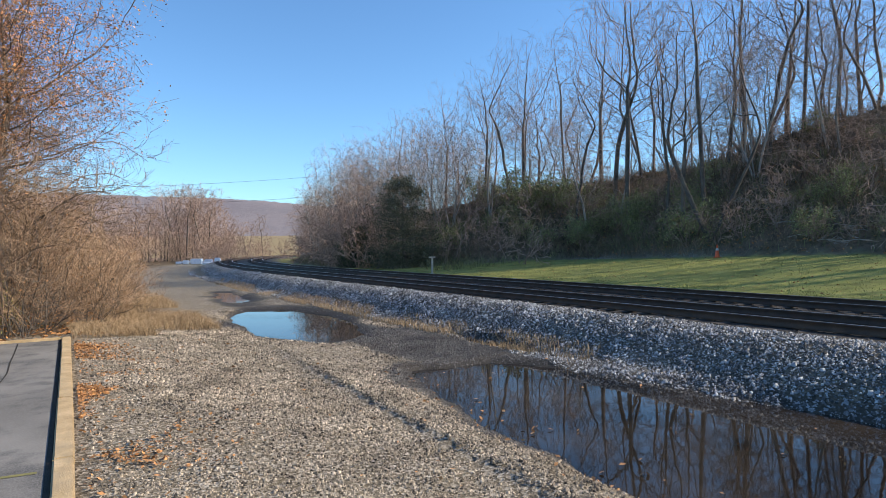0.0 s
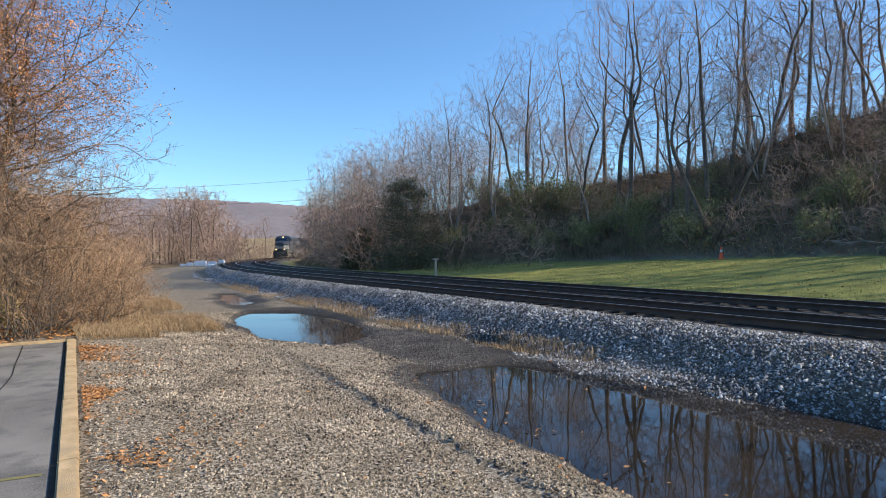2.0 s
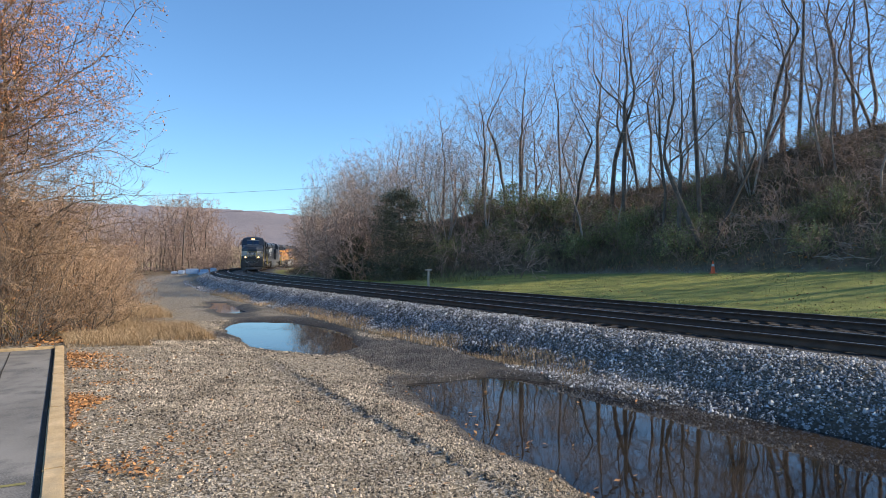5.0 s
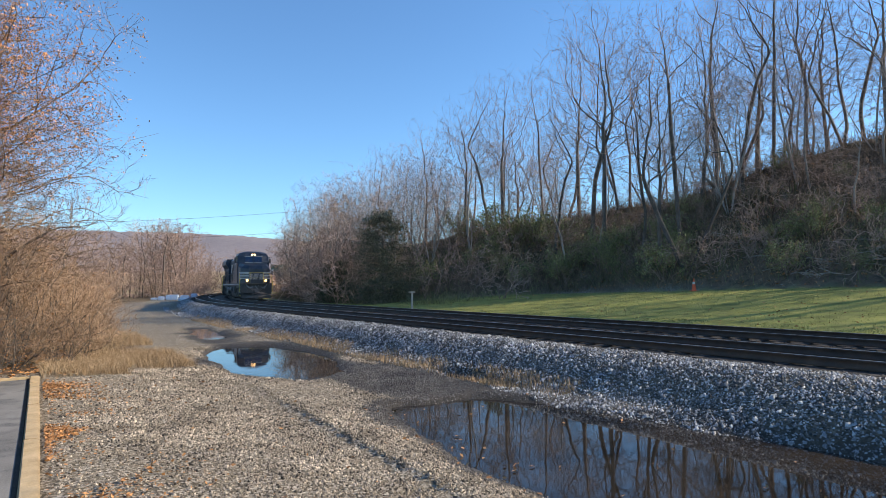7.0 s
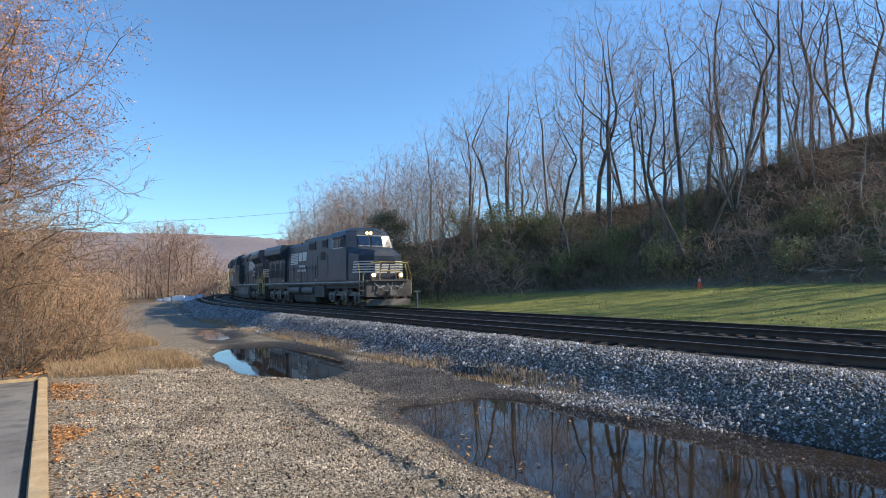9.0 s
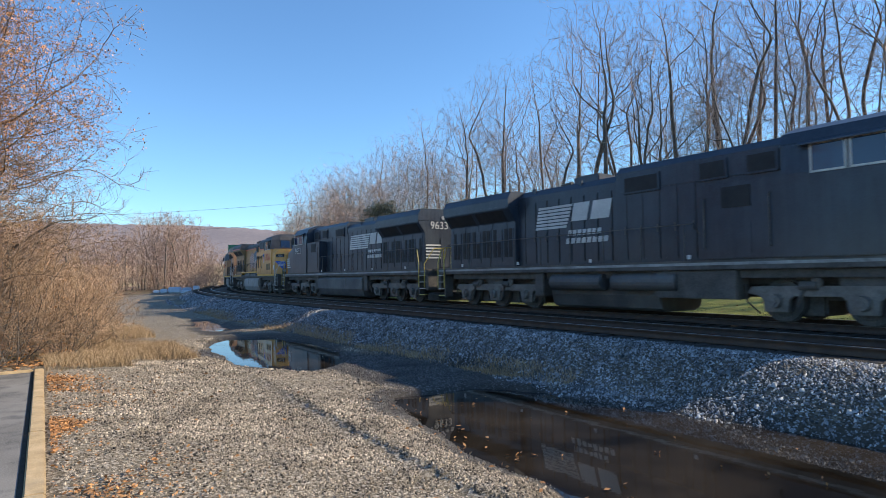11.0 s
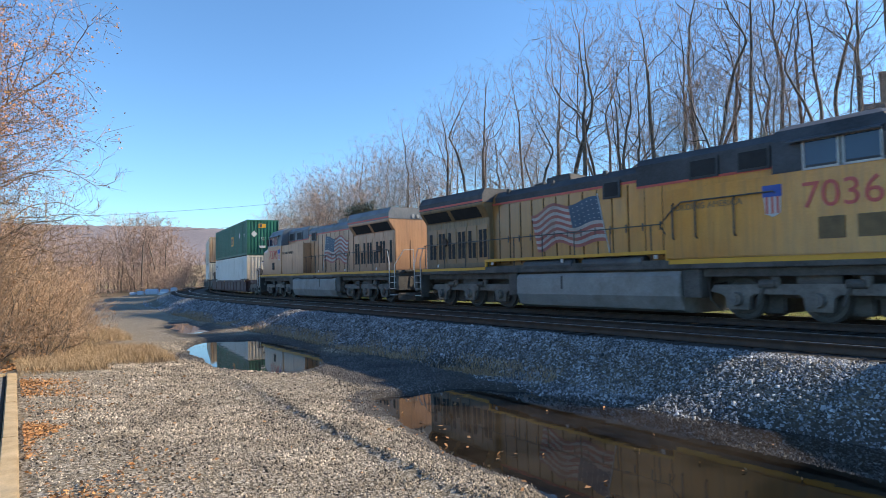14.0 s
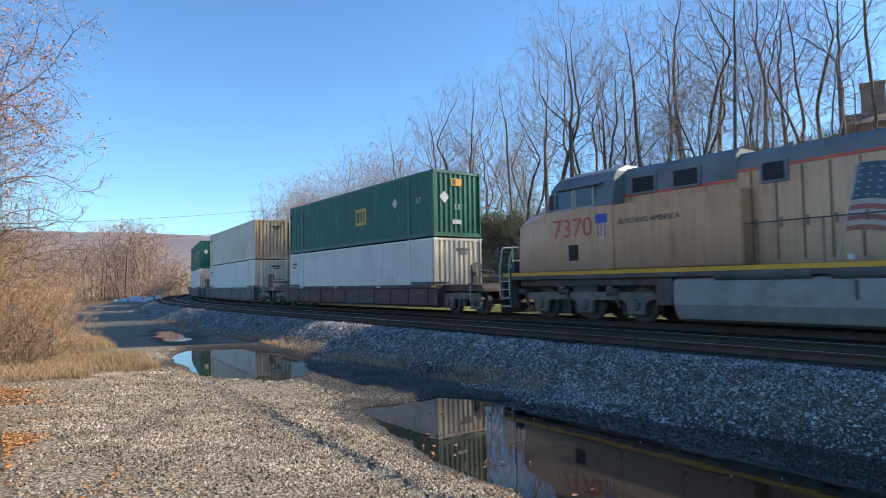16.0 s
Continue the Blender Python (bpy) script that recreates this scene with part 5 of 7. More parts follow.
    part("side_cabinet", Build().box(1.25 if style == "faded" else 2.9, 5.3 + ck, -1.5, 1.5, 1.61, 3.62 if ns else 3.55), body, lo, bevel=0.03)
    part("side_panel", Build().box(3.2, 4.4, -1.512, 1.512, 1.75, 2.55), body, lo, bevel=0.01)
    for s in (-1, 1):
        for xa, xb, zz in ((4.0 + ck, 4.9 + ck, 4.1), (2.6 + ck, 3.5 + ck, 4.1), (-0.1, 1.3, 4.05) if ns else (0.3, 1.0, 3.9)):
            w = part("vent_box", Build().box(xa, xb, s * 1.03 - 0.03, s * 1.03 + 0.03, zz - 0.28, zz + 0.28), roofm, lo, bevel=0.01)
            part("vent_grille", Build().box(xa + 0.08, xb - 0.08, s * 1.065 - 0.008, s * 1.065 + 0.008, zz - 0.22, zz + 0.22), GRILLE, w)
        part("side_grille", Build().box(7.0, 7.55, s * 1.548 - 0.01, s * 1.548 + 0.01, 1.95, 2.45).box(7.8, 8.35, s * 1.548 - 0.01, s * 1.548 + 0.01, 1.95, 2.45) if style == "yellow" else Build().box(6.6, 7.0, s * 1.548 - 0.01, s * 1.548 + 0.01, 1.92, 2.42) if not ns else Build().box(3.6, 4.4, s * 1.51 - 0.01, s * 1.51 + 0.01, 2.95, 3.5), BROWNGRILLE if style == "yellow" else GRILLE, lo)
    # driver's cab
    def ring(z, xb, xf, h, ch):
        return [(xb, -h, z), (xf - ch, -h, z), (xf, -h * 0.55, z), (xf, h * 0.55, z), (xf - ch, h, z), (xb, h, z)]
    cf, cr = 8.15 + ck, 5.2 + ck      # front and back of the cab
    cab = part("cab", hull([ring(1.60, cr, cf, 1.54, 0.1), ring(3.60, cr, cf, 1.54, 0.16), ring(4.36, cr, cf - 0.24, 1.46, 0.2), ring(4.60, cr, cf - 0.42, 1.32, 0.25), ring(4.80, cr + 0.05, cf - 0.7, 0.8, 0.25)]), body, lo, bevel=0.025)
    part("cab_roof", hull(([] if ns else [ring(3.56, cr - 0.012, cf + 0.012, 1.552, 0.16), ring(3.61, cr - 0.012, cf + 0.012, 1.552, 0.16)]) + [ring(4.33, cr - 0.03, cf - 0.215, 1.475, 0.2), ring(4.61, cr - 0.03, cf - 0.39, 1.335, 0.25), ring(4.815, cr + 0.02, cf - 0.68, 0.81, 0.25)]), roofm, cab)
    up = 0.06 if ns else 0.24
    nose = part("nose", hull([[(cf - 0.1, -1.46, 1.60), (9.5, -1.42, 1.60), (10.1, -0.66, 1.60), (10.1, 0.66, 1.60), (9.5, 1.42, 1.60), (cf - 0.1, 1.46, 1.60)],
                              [(cf - 0.1, -1.46, 3.22), (9.46, -1.38, 2.98 + up), (10.06, -0.64, 2.92 + up), (10.06, 0.64, 2.92 + up), (9.46, 1.38, 2.98 + up), (cf - 0.1, 1.46, 3.22)],
                              [(cf - 0.1, -1.34, 3.62), (9.3, -1.0, 3.34 + up), (9.88, -0.52, 3.26 + up), (9.88, 0.52, 3.26 + up), (9.3, 1.0, 3.34 + up), (cf - 0.1, 1.34, 3.62)]]), body, lo, bevel=0.03)
    part("nose_door", Build().box(10.06, 10.098, -0.30, 0.30, 1.68, 2.86), body, nose, bevel=0.008)
    for s in (-1, 1):
        part("windshield", Build().add([(cf + 0.022, s * 0.08, 3.70), (cf + 0.018, s * 0.80, 3.70), (cf - 0.168, s * 0.76, 4.28), (cf - 0.163, s * 0.08, 4.28)], [(0, 1, 2, 3)]), GLASS, cab, "dark blue windscreen pane")
        fr = Build()
        for z0, z1, x in ((3.63, 3.70, cf + 0.005), (4.28, 4.34, cf - 0.20)):
            fr.box(x - 0.02, x + 0.012, min(s * 0.05, s * 0.84), max(s * 0.05, s * 0.84), z0, z1)
        part("window_frame", fr, STEEL if ns else roofm, cab)
        for xa, xb in ((5.95 + ck, 6.65 + ck), (6.8 + ck, 7.5 + ck)):
            win = part("side_window", Build().box(xa, xb, s * 1.535 - 0.012, s * 1.535 + 0.012, 3.60, 4.20), GLASS, cab, "cab side window")
            part("window_frame", Build().box(xa - 0.05, xa, s * 1.54 - 0.025, s * 1.54 + 0.025, 3.56, 4.24).box(xb, xb + 0.05, s * 1.54 - 0.025, s * 1.54 + 0.025, 3.56, 4.24)
                 .box(xa - 0.05, xb + 0.05, s * 1.54 - 0.025, s * 1.54 + 0.025, 4.20, 4.25).box(xa - 0.05, xb + 0.05, s * 1.54 - 0.025, s * 1.54 + 0.025, 3.55, 3.60), STEEL, win)
        part("sun_visor", Build().add([(5.6 + ck, s * 1.47, 4.30), (7.55 + ck, s * 1.47, 4.30), (7.55 + ck, s * 1.70, 4.21), (5.6 + ck, s * 1.70, 4.21), (5.6 + ck, s * 1.47, 4.33), (7.55 + ck, s * 1.47, 4.33), (7.55 + ck, s * 1.70, 4.24), (5.6 + ck, s * 1.70, 4.24)],
                                   [(0, 1, 2, 3), (7, 6, 5, 4), (2, 6, 7, 3), (1, 5, 6, 2), (0, 3, 7, 4)]), roofm, cab)
        part("mirror", Build().box(7.60 + ck, 7.64 + ck, min(s * 1.58, s * 1.74), max(s * 1.58, s * 1.74), 3.62, 4.1), FRAME, cab)
        part("ditch_light", Build().rod((10.36, s * 0.86, 1.86), (10.47, s * 0.86, 1.86), 0.105, 0.115, n=16), LAMP_ON if lit else LAMP_OFF, lo, "round ditch light")
        part("ditch_light_box", Build().box(10.2, 10.37, s * 0.86 - 0.15, s * 0.86 + 0.15, 1.6, 2.0), FRAME, lo, bevel=0.01)
        if ns:
            part("headlight", Build().rod((7.80, s * 0.12, 4.47), (7.90, s * 0.12, 4.47), 0.09, 0.10, n=16), LAMP_ON if lit else LAMP_OFF, cab, "round headlight")
        else:
            part("headlight", Build().rod((9.9, 0, 3.02 + 0.11 * s), (10.09, 0, 3.02 + 0.11 * s), 0.09, 0.10, n=16), LAMP_OFF, nose, "round headlight")
    if ns:
        part("headlight_box", Build().box(7.5, 7.83, -0.30, 0.30, 4.34, 4.62), roofm, cab, bevel=0.02)
    else:
        part("headlight_box", Build().box(9.7, 10.075, -0.16, 0.16, 2.78, 3.26), roofm, nose, bevel=0.02)
    for s in (-1, 1):
        if ns:
            part("number_board", Build().box(7.55, 7.80, s * 0.62 - 0.27, s * 0.62 + 0.27, 4.38, 4.56), GRILLE, cab, bevel=0.01)
        else:
            nb_ = part("number_board", Build().box(-0.34, 0.34, -0.02, 0.02, 0, 0.24), GRILLE, nose, bevel=0.01, at=pose(9.79, -1.05, 2.90, 0, 0, 52) if s < 0 else pose(9.79, 1.05, 2.90, 0, 0, 128))
            part("number", text_mesh(number, 0.22), WHITE, nb_, at=pose(0, -0.024, 0.05, 90, 0, 0))
    part("wiper", Build().pipe([(cf + 0.02, 0.2, 3.66), (cf - 0.05, 0.55, 3.96)], 0.012).pipe([(cf + 0.02, -0.75, 3.66), (cf - 0.05, -0.4, 3.96)], 0.012), FRAME, cab)
    # pilots, plates, steps, couplers at both ends
    for e, label_ in ((1, "front"), (-1, "rear")):
        x0 = e * 10.35
        part("pilot", Build().box(min(x0, e * 10.62), max(x0, e * 10.62), -1.42, 1.42, 0.62, 1.58), FRAME, lo, bevel=0.02)
        part("snow_plough", hull([[(e * 10.55, -1.4, 0.14), (e * 10.95, 0, 0.14), (e * 10.55, 1.4, 0.14), (e * 10.35, 0, 0.14)], [(e * 10.58, -1.42, 0.5), (e * 10.75, 0, 0.5), (e * 10.58, 1.42, 0.5), (e * 10.4, 0, 0.5)]]), FRAME, lo, bevel=0.01)
        part("end_platform", Build().box(min(e * 10.3, e * 10.8), max(e * 10.3, e * 10.8), -1.15, 1.15, 1.52, 1.60), FRAME, lo)
        co = part("coupler", Build().box(min(e * 10.4, e * 11.0), max(e * 10.4, e * 11.0), -0.11, 0.11, 0.76, 0.98).box(min(e * 10.95, e * 11.15), max(e * 10.95, e * 11.15), -0.2, 0.2, 0.72, 1.02), TRUCK, lo, bevel=0.02)
        part("air_hose", Build().pipe([(e * 10.64, 0.35, 1.1), (e * 10.85, 0.42, 0.72), (e * 10.98, 0.36, 0.5), (e * 11.1, 0.3, 0.6)], 0.025).pipe([(e * 10.64, -0.35, 1.15), (e * 10.86, -0.45, 0.66), (e * 11.0, -0.4, 0.48), (e * 11.1, -0.3, 0.62)], 0.025)
             .pipe([(e * 10.64, -0.75, 1.3), (e * 10.8, -0.5, 1.0), (e * 10.86, 0, 0.95), (e * 10.8, 0.5, 1.0), (e * 10.64, 0.75, 1.3)], 0.03), TRUCK, lo)
        for s in (-1, 1):
            for k in range(4):
                z = 0.38 + 0.30 * k
                part("step", Build().box(min(e * 9.95, e * 10.42), max(e * 9.95, e * 10.42), s * 1.34 - 0.17, s * 1.34 + 0.17, z, z + 0.035), STEEL if k else railm, lo)
            part("step_side", Build().box(min(e * 9.86, e * 9.95), max(e * 9.86, e * 9.95), s * 1.30 - 0.2, s * 1.30 + 0.2, 0.34, 1.6), FRAME, lo, bevel=0.01)
            part("grab_rail", Build().pipe([(e * 9.93, s * 1.53, 0.75), (e * 9.93, s * 1.53, 1.95), (e * 9.72, s * 1.5, 2.55)], 0.022).pipe([(e * 10.44, s * 1.53, 0.75), (e * 10.44, s * 1.52, 1.85), (e * 10.7, s * 1.15, 2.55), (e * 10.72, s * 0.6, 2.58)], 0.022), railm, lo)
            part("end_post", Build().rod((e * 10.72, s * 0.62, 1.6), (e * 10.72, s * 0.62, 2.58), 0.02, n=6), railm, lo)
    part("front_rail", Build().pipe([(10.72, -1.1, 2.56), (10.74, -0.62, 2.60), (10.74, 0.62, 2.60), (10.72, 1.1, 2.56)], 0.02).pipe([(10.74, -0.62, 2.1), (10.74, 0.62, 2.1)], 0.014), railm, lo)
    part("jumper_cable", Build().pipe([(10.64, -0.95, 1.45), (10.78, -0.7, 1.12), (10.8, -0.35, 1.25)], 0.03).pipe([(10.64, 0.95, 1.45), (10.78, 0.72, 1.1), (10.8, 0.35, 1.25)], 0.03).pipe([(10.65, 0.2, 1.42), (10.82, 0.05, 1.05), (10.65, -0.15, 1.42)], 0.025), LAMP_OFF, lo, "pale looped jumper cables")
    # side handrails along the walkway
    for s in (-1, 1):
        part("handrail", Build().pipe([(-9.7, s * 1.46, 2.62), (2.7, s * 1.46, 2.62), (2.9, s * 1.46, 2.3)], 0.018), FRAME, lo)
        if style == "yellow":
            part("upper_handrail", Build().pipe([(2.75, s * 1.47, 2.62), (3.15, s * 1.55, 2.95), (3.5, s * 1.58, 3.16), (5.2 + ck, s * 1.58, 3.16), (5.25 + ck, s * 1.54, 3.1)], 0.02), FRAME, lo)
            for gx_ in (3.2, 3.9, 4.75 + 0.3 * ck):
                part("grab_iron", Build().pipe([(gx_, s * 1.50, 2.15), (gx_, s * 1.57, 2.2), (gx_, s * 1.57, 3.1), (gx_, s * 1.50, 3.16)], 0.022), FRAME, lo)
        elif ns:
            for gx_ in (3.1, 4.9):
                part("grab_iron", Build().pipe([(gx_, s * 1.50, 1.9), (gx_, s * 1.56, 1.95), (gx_, s * 1.56, 3.2), (gx_, s * 1.50, 3.25)], 0.02), FRAME, lo)
        for k in range(4):
            part("lifting_lug", Build().box(-4.6 + 2.4 * k, -4.45 + 2.4 * k, s * 0.86 - 0.04, s * 0.86 + 0.04, hz - 0.1, hz + 0.07), roofm, lo)
        for k in range(9):
            part("stanchion", Build().rod((-9.6 + 1.5 * k, s * 1.46, 1.58), (-9.6 + 1.5 * k, s * 1.46, 2.62), 0.02, n=6), FRAME, lo)
    # markings
    if ns:
        for k in range(5):
            z = 2.02 + 0.15 * k
            part("nose_bar", Build().add([(9.52, -1.425, z), (10.112, -0.67, z), (10.11, -0.67, z + 0.075), (9.52, -1.422, z + 0.075)], [(0, 1, 2, 3)]), WHITE, nose, "white nose stripe")
            part("nose_bar", Build().add([(9.52, 1.425, z), (10.112, 0.67, z), (10.11, 0.67, z + 0.075), (9.52, 1.422, z + 0.075)], [(0, 1, 2, 3)]), WHITE, nose, "white nose stripe")
            for s in (-1, 1):
                part("nose_bar", Build().prism([(8.72 + 0.05 * k, z), (9.5, z), (9.5, z + 0.075), (8.74 + 0.05 * k, z + 0.075)], s * 1.452 - 0.006, s * 1.452 + 0.006, "y"), WHITE, nose, "white nose stripe")
                part("end_bar", Build().box(RE - 0.03, RE - 0.005, s * 0.7 - 0.42, s * 0.7 + 0.42, z + 0.1, z + 0.175), WHITE, hood, "white end stripe")
        for k in range(6):
            z = 1.98 + 0.095 * k
            part("nose_bar", Build().box(10.10, 10.106, 0.34, 0.64, z - 0.01, z + 0.05).box(10.10, 10.106, -0.64, -0.34, z - 0.01, z + 0.05), WHITE, nose)
            part("nose_emblem", Build().box(10.102, 10.109, -0.29 + 0.02 * k, 0.12 + 0.03 * k, z, z + 0.055), WHITE, nose, "white striped emblem")
        for s in (-1, 1):
            y = s * 1.008
            d = -s
            xc = (-3.1 if number == "lead" else -2.9) + 0.5 * d

            def mark(u0, u1, z0, z1, slant=0.0):
                q = [(xc + d * u0, z0), (xc + d * u1, z0), (xc + d * (u1 + slant), z1), (xc + d * (u0 + slant), z1)]
                return Build().prism(q, y - 0.004, y + 0.004, "y")
            for k in range(7):
                part("logo_bar", mark((-1.75 if number == "lead" else -2.6) + 0.03 * k, -0.12 + 0.05 * k, 2.92 + 0.122 * k, 3.005 + 0.122 * k, 0.02), WHITE, lo, "white stripe of the hood emblem")
            for u0, u1, za, zb, sl in ((0.12, 0.86, 3.12, 3.74, 0.16), (1.02, 1.85, 3.12, 3.74, 0.16)):
                part("emblem", mark(u0, u1, za, zb, sl), WHITE, lo, "white block emblem")
            for z, ua, ub, count in ((2.62, -0.05, 1.55, 7), (2.34, -0.15, 1.85, 8)):
                for q in range(count):
                    w = (ub - ua) / count
                    part("letter_bar", mark(ua + q * w, ua + q * w + w * 0.74, z, z + 0.19, 0.03), WHITE, lo)
    else:
        for s in (-1, 1):
            cm = 0.4 * ck
            fx = 0.25 if style == "yellow" else -1.0
            flag(lo, s, s * 1.004, fx, fx - 3.2, 2.25, 3.75)
            sh = part("shield", Build().prism([(5.47 + cm, 2.62), (5.65 + cm, 2.54), (5.83 + cm, 2.62), (5.88 + cm, 3.3), (5.42 + cm, 3.3)], s * 1.545 - 0.006, s * 1.545 + 0.006, "y"), WHITE, lo, "red, white and blue shield emblem")
            part("shield_top", Build().box(5.42 + cm, 5.88 + cm, s * 1.549 - 0.006, s * 1.549 + 0.006, 3.03, 3.31), BLUE, sh)
            for q in range(3):
                part("shield_stripe", Build().box(5.49 + cm + 0.13 * q, 5.55 + cm + 0.13 * q, s * 1.549 - 0.006, s * 1.549 + 0.006, 2.62, 3.03), RED, sh)
            part("lettering", text_mesh("BUILDING AMERICA", 0.23), SOOTY if style == "yellow" else FRAME, lo, "dark lettering", at=on_side(4.0 + 0.2 * ck, s * 1.508, 2.94, s))
            if style == "yellow":
                part("placard", Build().box(9.05, 9.4, s * 1.43 - 0.03, s * 1.43 + 0.012, 1.95, 2.3), WHITE, nose, "small white placard")
            nz = part("wing_emblem", Build().add([(9.5, s * 1.37, 2.62), (10.08, s * 0.66, 2.56), (10.10, s * 0.66, 2.05), (9.92, s * 0.90, 2.0), (9.72, s * 1.13, 2.3)], [(0, 1, 2, 3, 4)]), BLUE, nose, "blue wing emblem")
            for ob in (nz,):
                ob.location = (0.03, s * 0.03, 0)
            for q in range(3):
                z = 2.12 + 0.1 * q
                bar = part("wing_feather", Build().add([(9.68, s * 1.17, z + 0.12), (10.05, s * 0.72, z + 0.1), (10.05, s * 0.72, z + 0.13), (9.68, s * 1.17, z + 0.15)], [(0, 1, 2, 3)]), WHITE, nose)
                bar.location = (0.045, s * 0.045, 0)
        part("nose_shield", Build().box(10.103, 10.112, -0.28, 0.28, 2.15, 2.6), BLUE, nose)
        for q in (-0.22, 0.0, 0.18):
            part("nose_shield_stripe", Build().box(10.103, 10.116, q, q + 0.08, 1.85, 2.3), RED, nose)
    if number.isdigit():
        for s in (-1, 1):
            part("road_number", text_mesh(number, 0.86 if not ns else 0.60), WHITE if ns else RED, lo, "painted road number", at=on_side(6.85 + 0.8 * ck, s * 1.549, 2.68 if not ns else 2.94, s))
        part("road_number", text_mesh(number, 0.52), WHITE, lo, "painted road number", at=pose(RE - 0.03, 0.35, 3.55, 90, 0, -90)) if ns else None
    for s in (-1, 1):
        for k in range(5):
            part("placard", Build().box(-8.6 + 3.7 * k, -8.48 + 3.7 * k, s * 1.49 - 0.006, s * 1.49 + 0.006, 1.64, 1.76), WHITE, lo)
    return lo


# ---- containers and well cars ----
CGREEN = surface("green_container_paint", (0.012, 0.10, 0.065), (0.02, 0.17, 0.11), 0.6, 14, 0.5, relief=0.05, stain=(0.03, 0.09, 0.06))
CWHITE = surface("grey_white_container_paint", (0.66, 0.63, 0.585), (0.80, 0.765, 0.72), 0.6, 14, 0.5, relief=0.05, stain=(0.54, 0.50, 0.44))
# white paint warmed to cream for sunlight on the ends; brown streaks are dirt
CSUNWARM = paint("cream_container_end", (0.62, 0.54, 0.42), (0.76, 0.68, 0.56), (0.38, 0.25, 0.14), 0.55, 0.0, 0.5, 0.1, 0.25)
CBEIGE = surface("beige_container_paint", (0.62, 0.53, 0.42), (0.76, 0.67, 0.55), 0.5, 14, 0.55, relief=0.05, stain=(0.52, 0.34, 0.18))
CRUST = paint("rust_streaked_doors", (0.60, 0.42, 0.25), (0.72, 0.54, 0.36), (0.40, 0.165, 0.045), 0.95, 0.0, 0.6, 0.1, 0.2)
WELLM = surface("maroon_well_car_paint", (0.06, 0.028, 0.027), (0.13, 0.072, 0.066), 1.0, 20, 0.65, relief=0.15, stain=(0.12, 0.095, 0.085))
WELLG = surface("grey_well_car_paint", (0.10, 0.095, 0.09), (0.19, 0.18, 0.165), 1.0, 20, 0.65, relief=0.15, stain=(0.07, 0.05, 0.04))
TEAL = surface("dark_lettering", (0.05, 0.06, 0.055), (0.09, 0.10, 0.09), 3, 20, 0.6, relief=0.0)
CL, CW, CH = 8.075, 1.295, 2.90


def corrugated(a, b, z0, z1, y, depth, pitch, axis):
    """A wall of upright ribs from a to b; y is its outer face, depth goes inwards."""
    n = int(round((b - a) / pitch))
    p = (b - a) / n
    prof = []
    for i in range(n):
        q = a + i * p
        prof += [(q, y), (q + p * 0.42, y), (q + p * 0.58, y - depth), (q + p * 0.92, y - depth)]
    prof.append((b, y))
    v = []
    for q, yy in prof:
        for z in (z0, z1):
            v.append((q, yy, z) if axis == "x" else (yy, q, z))
    return Build().add(v, [(2 * i, 2 * i + 2, 2 * i + 3, 2 * i + 1) for i in range(len(prof) - 1)])


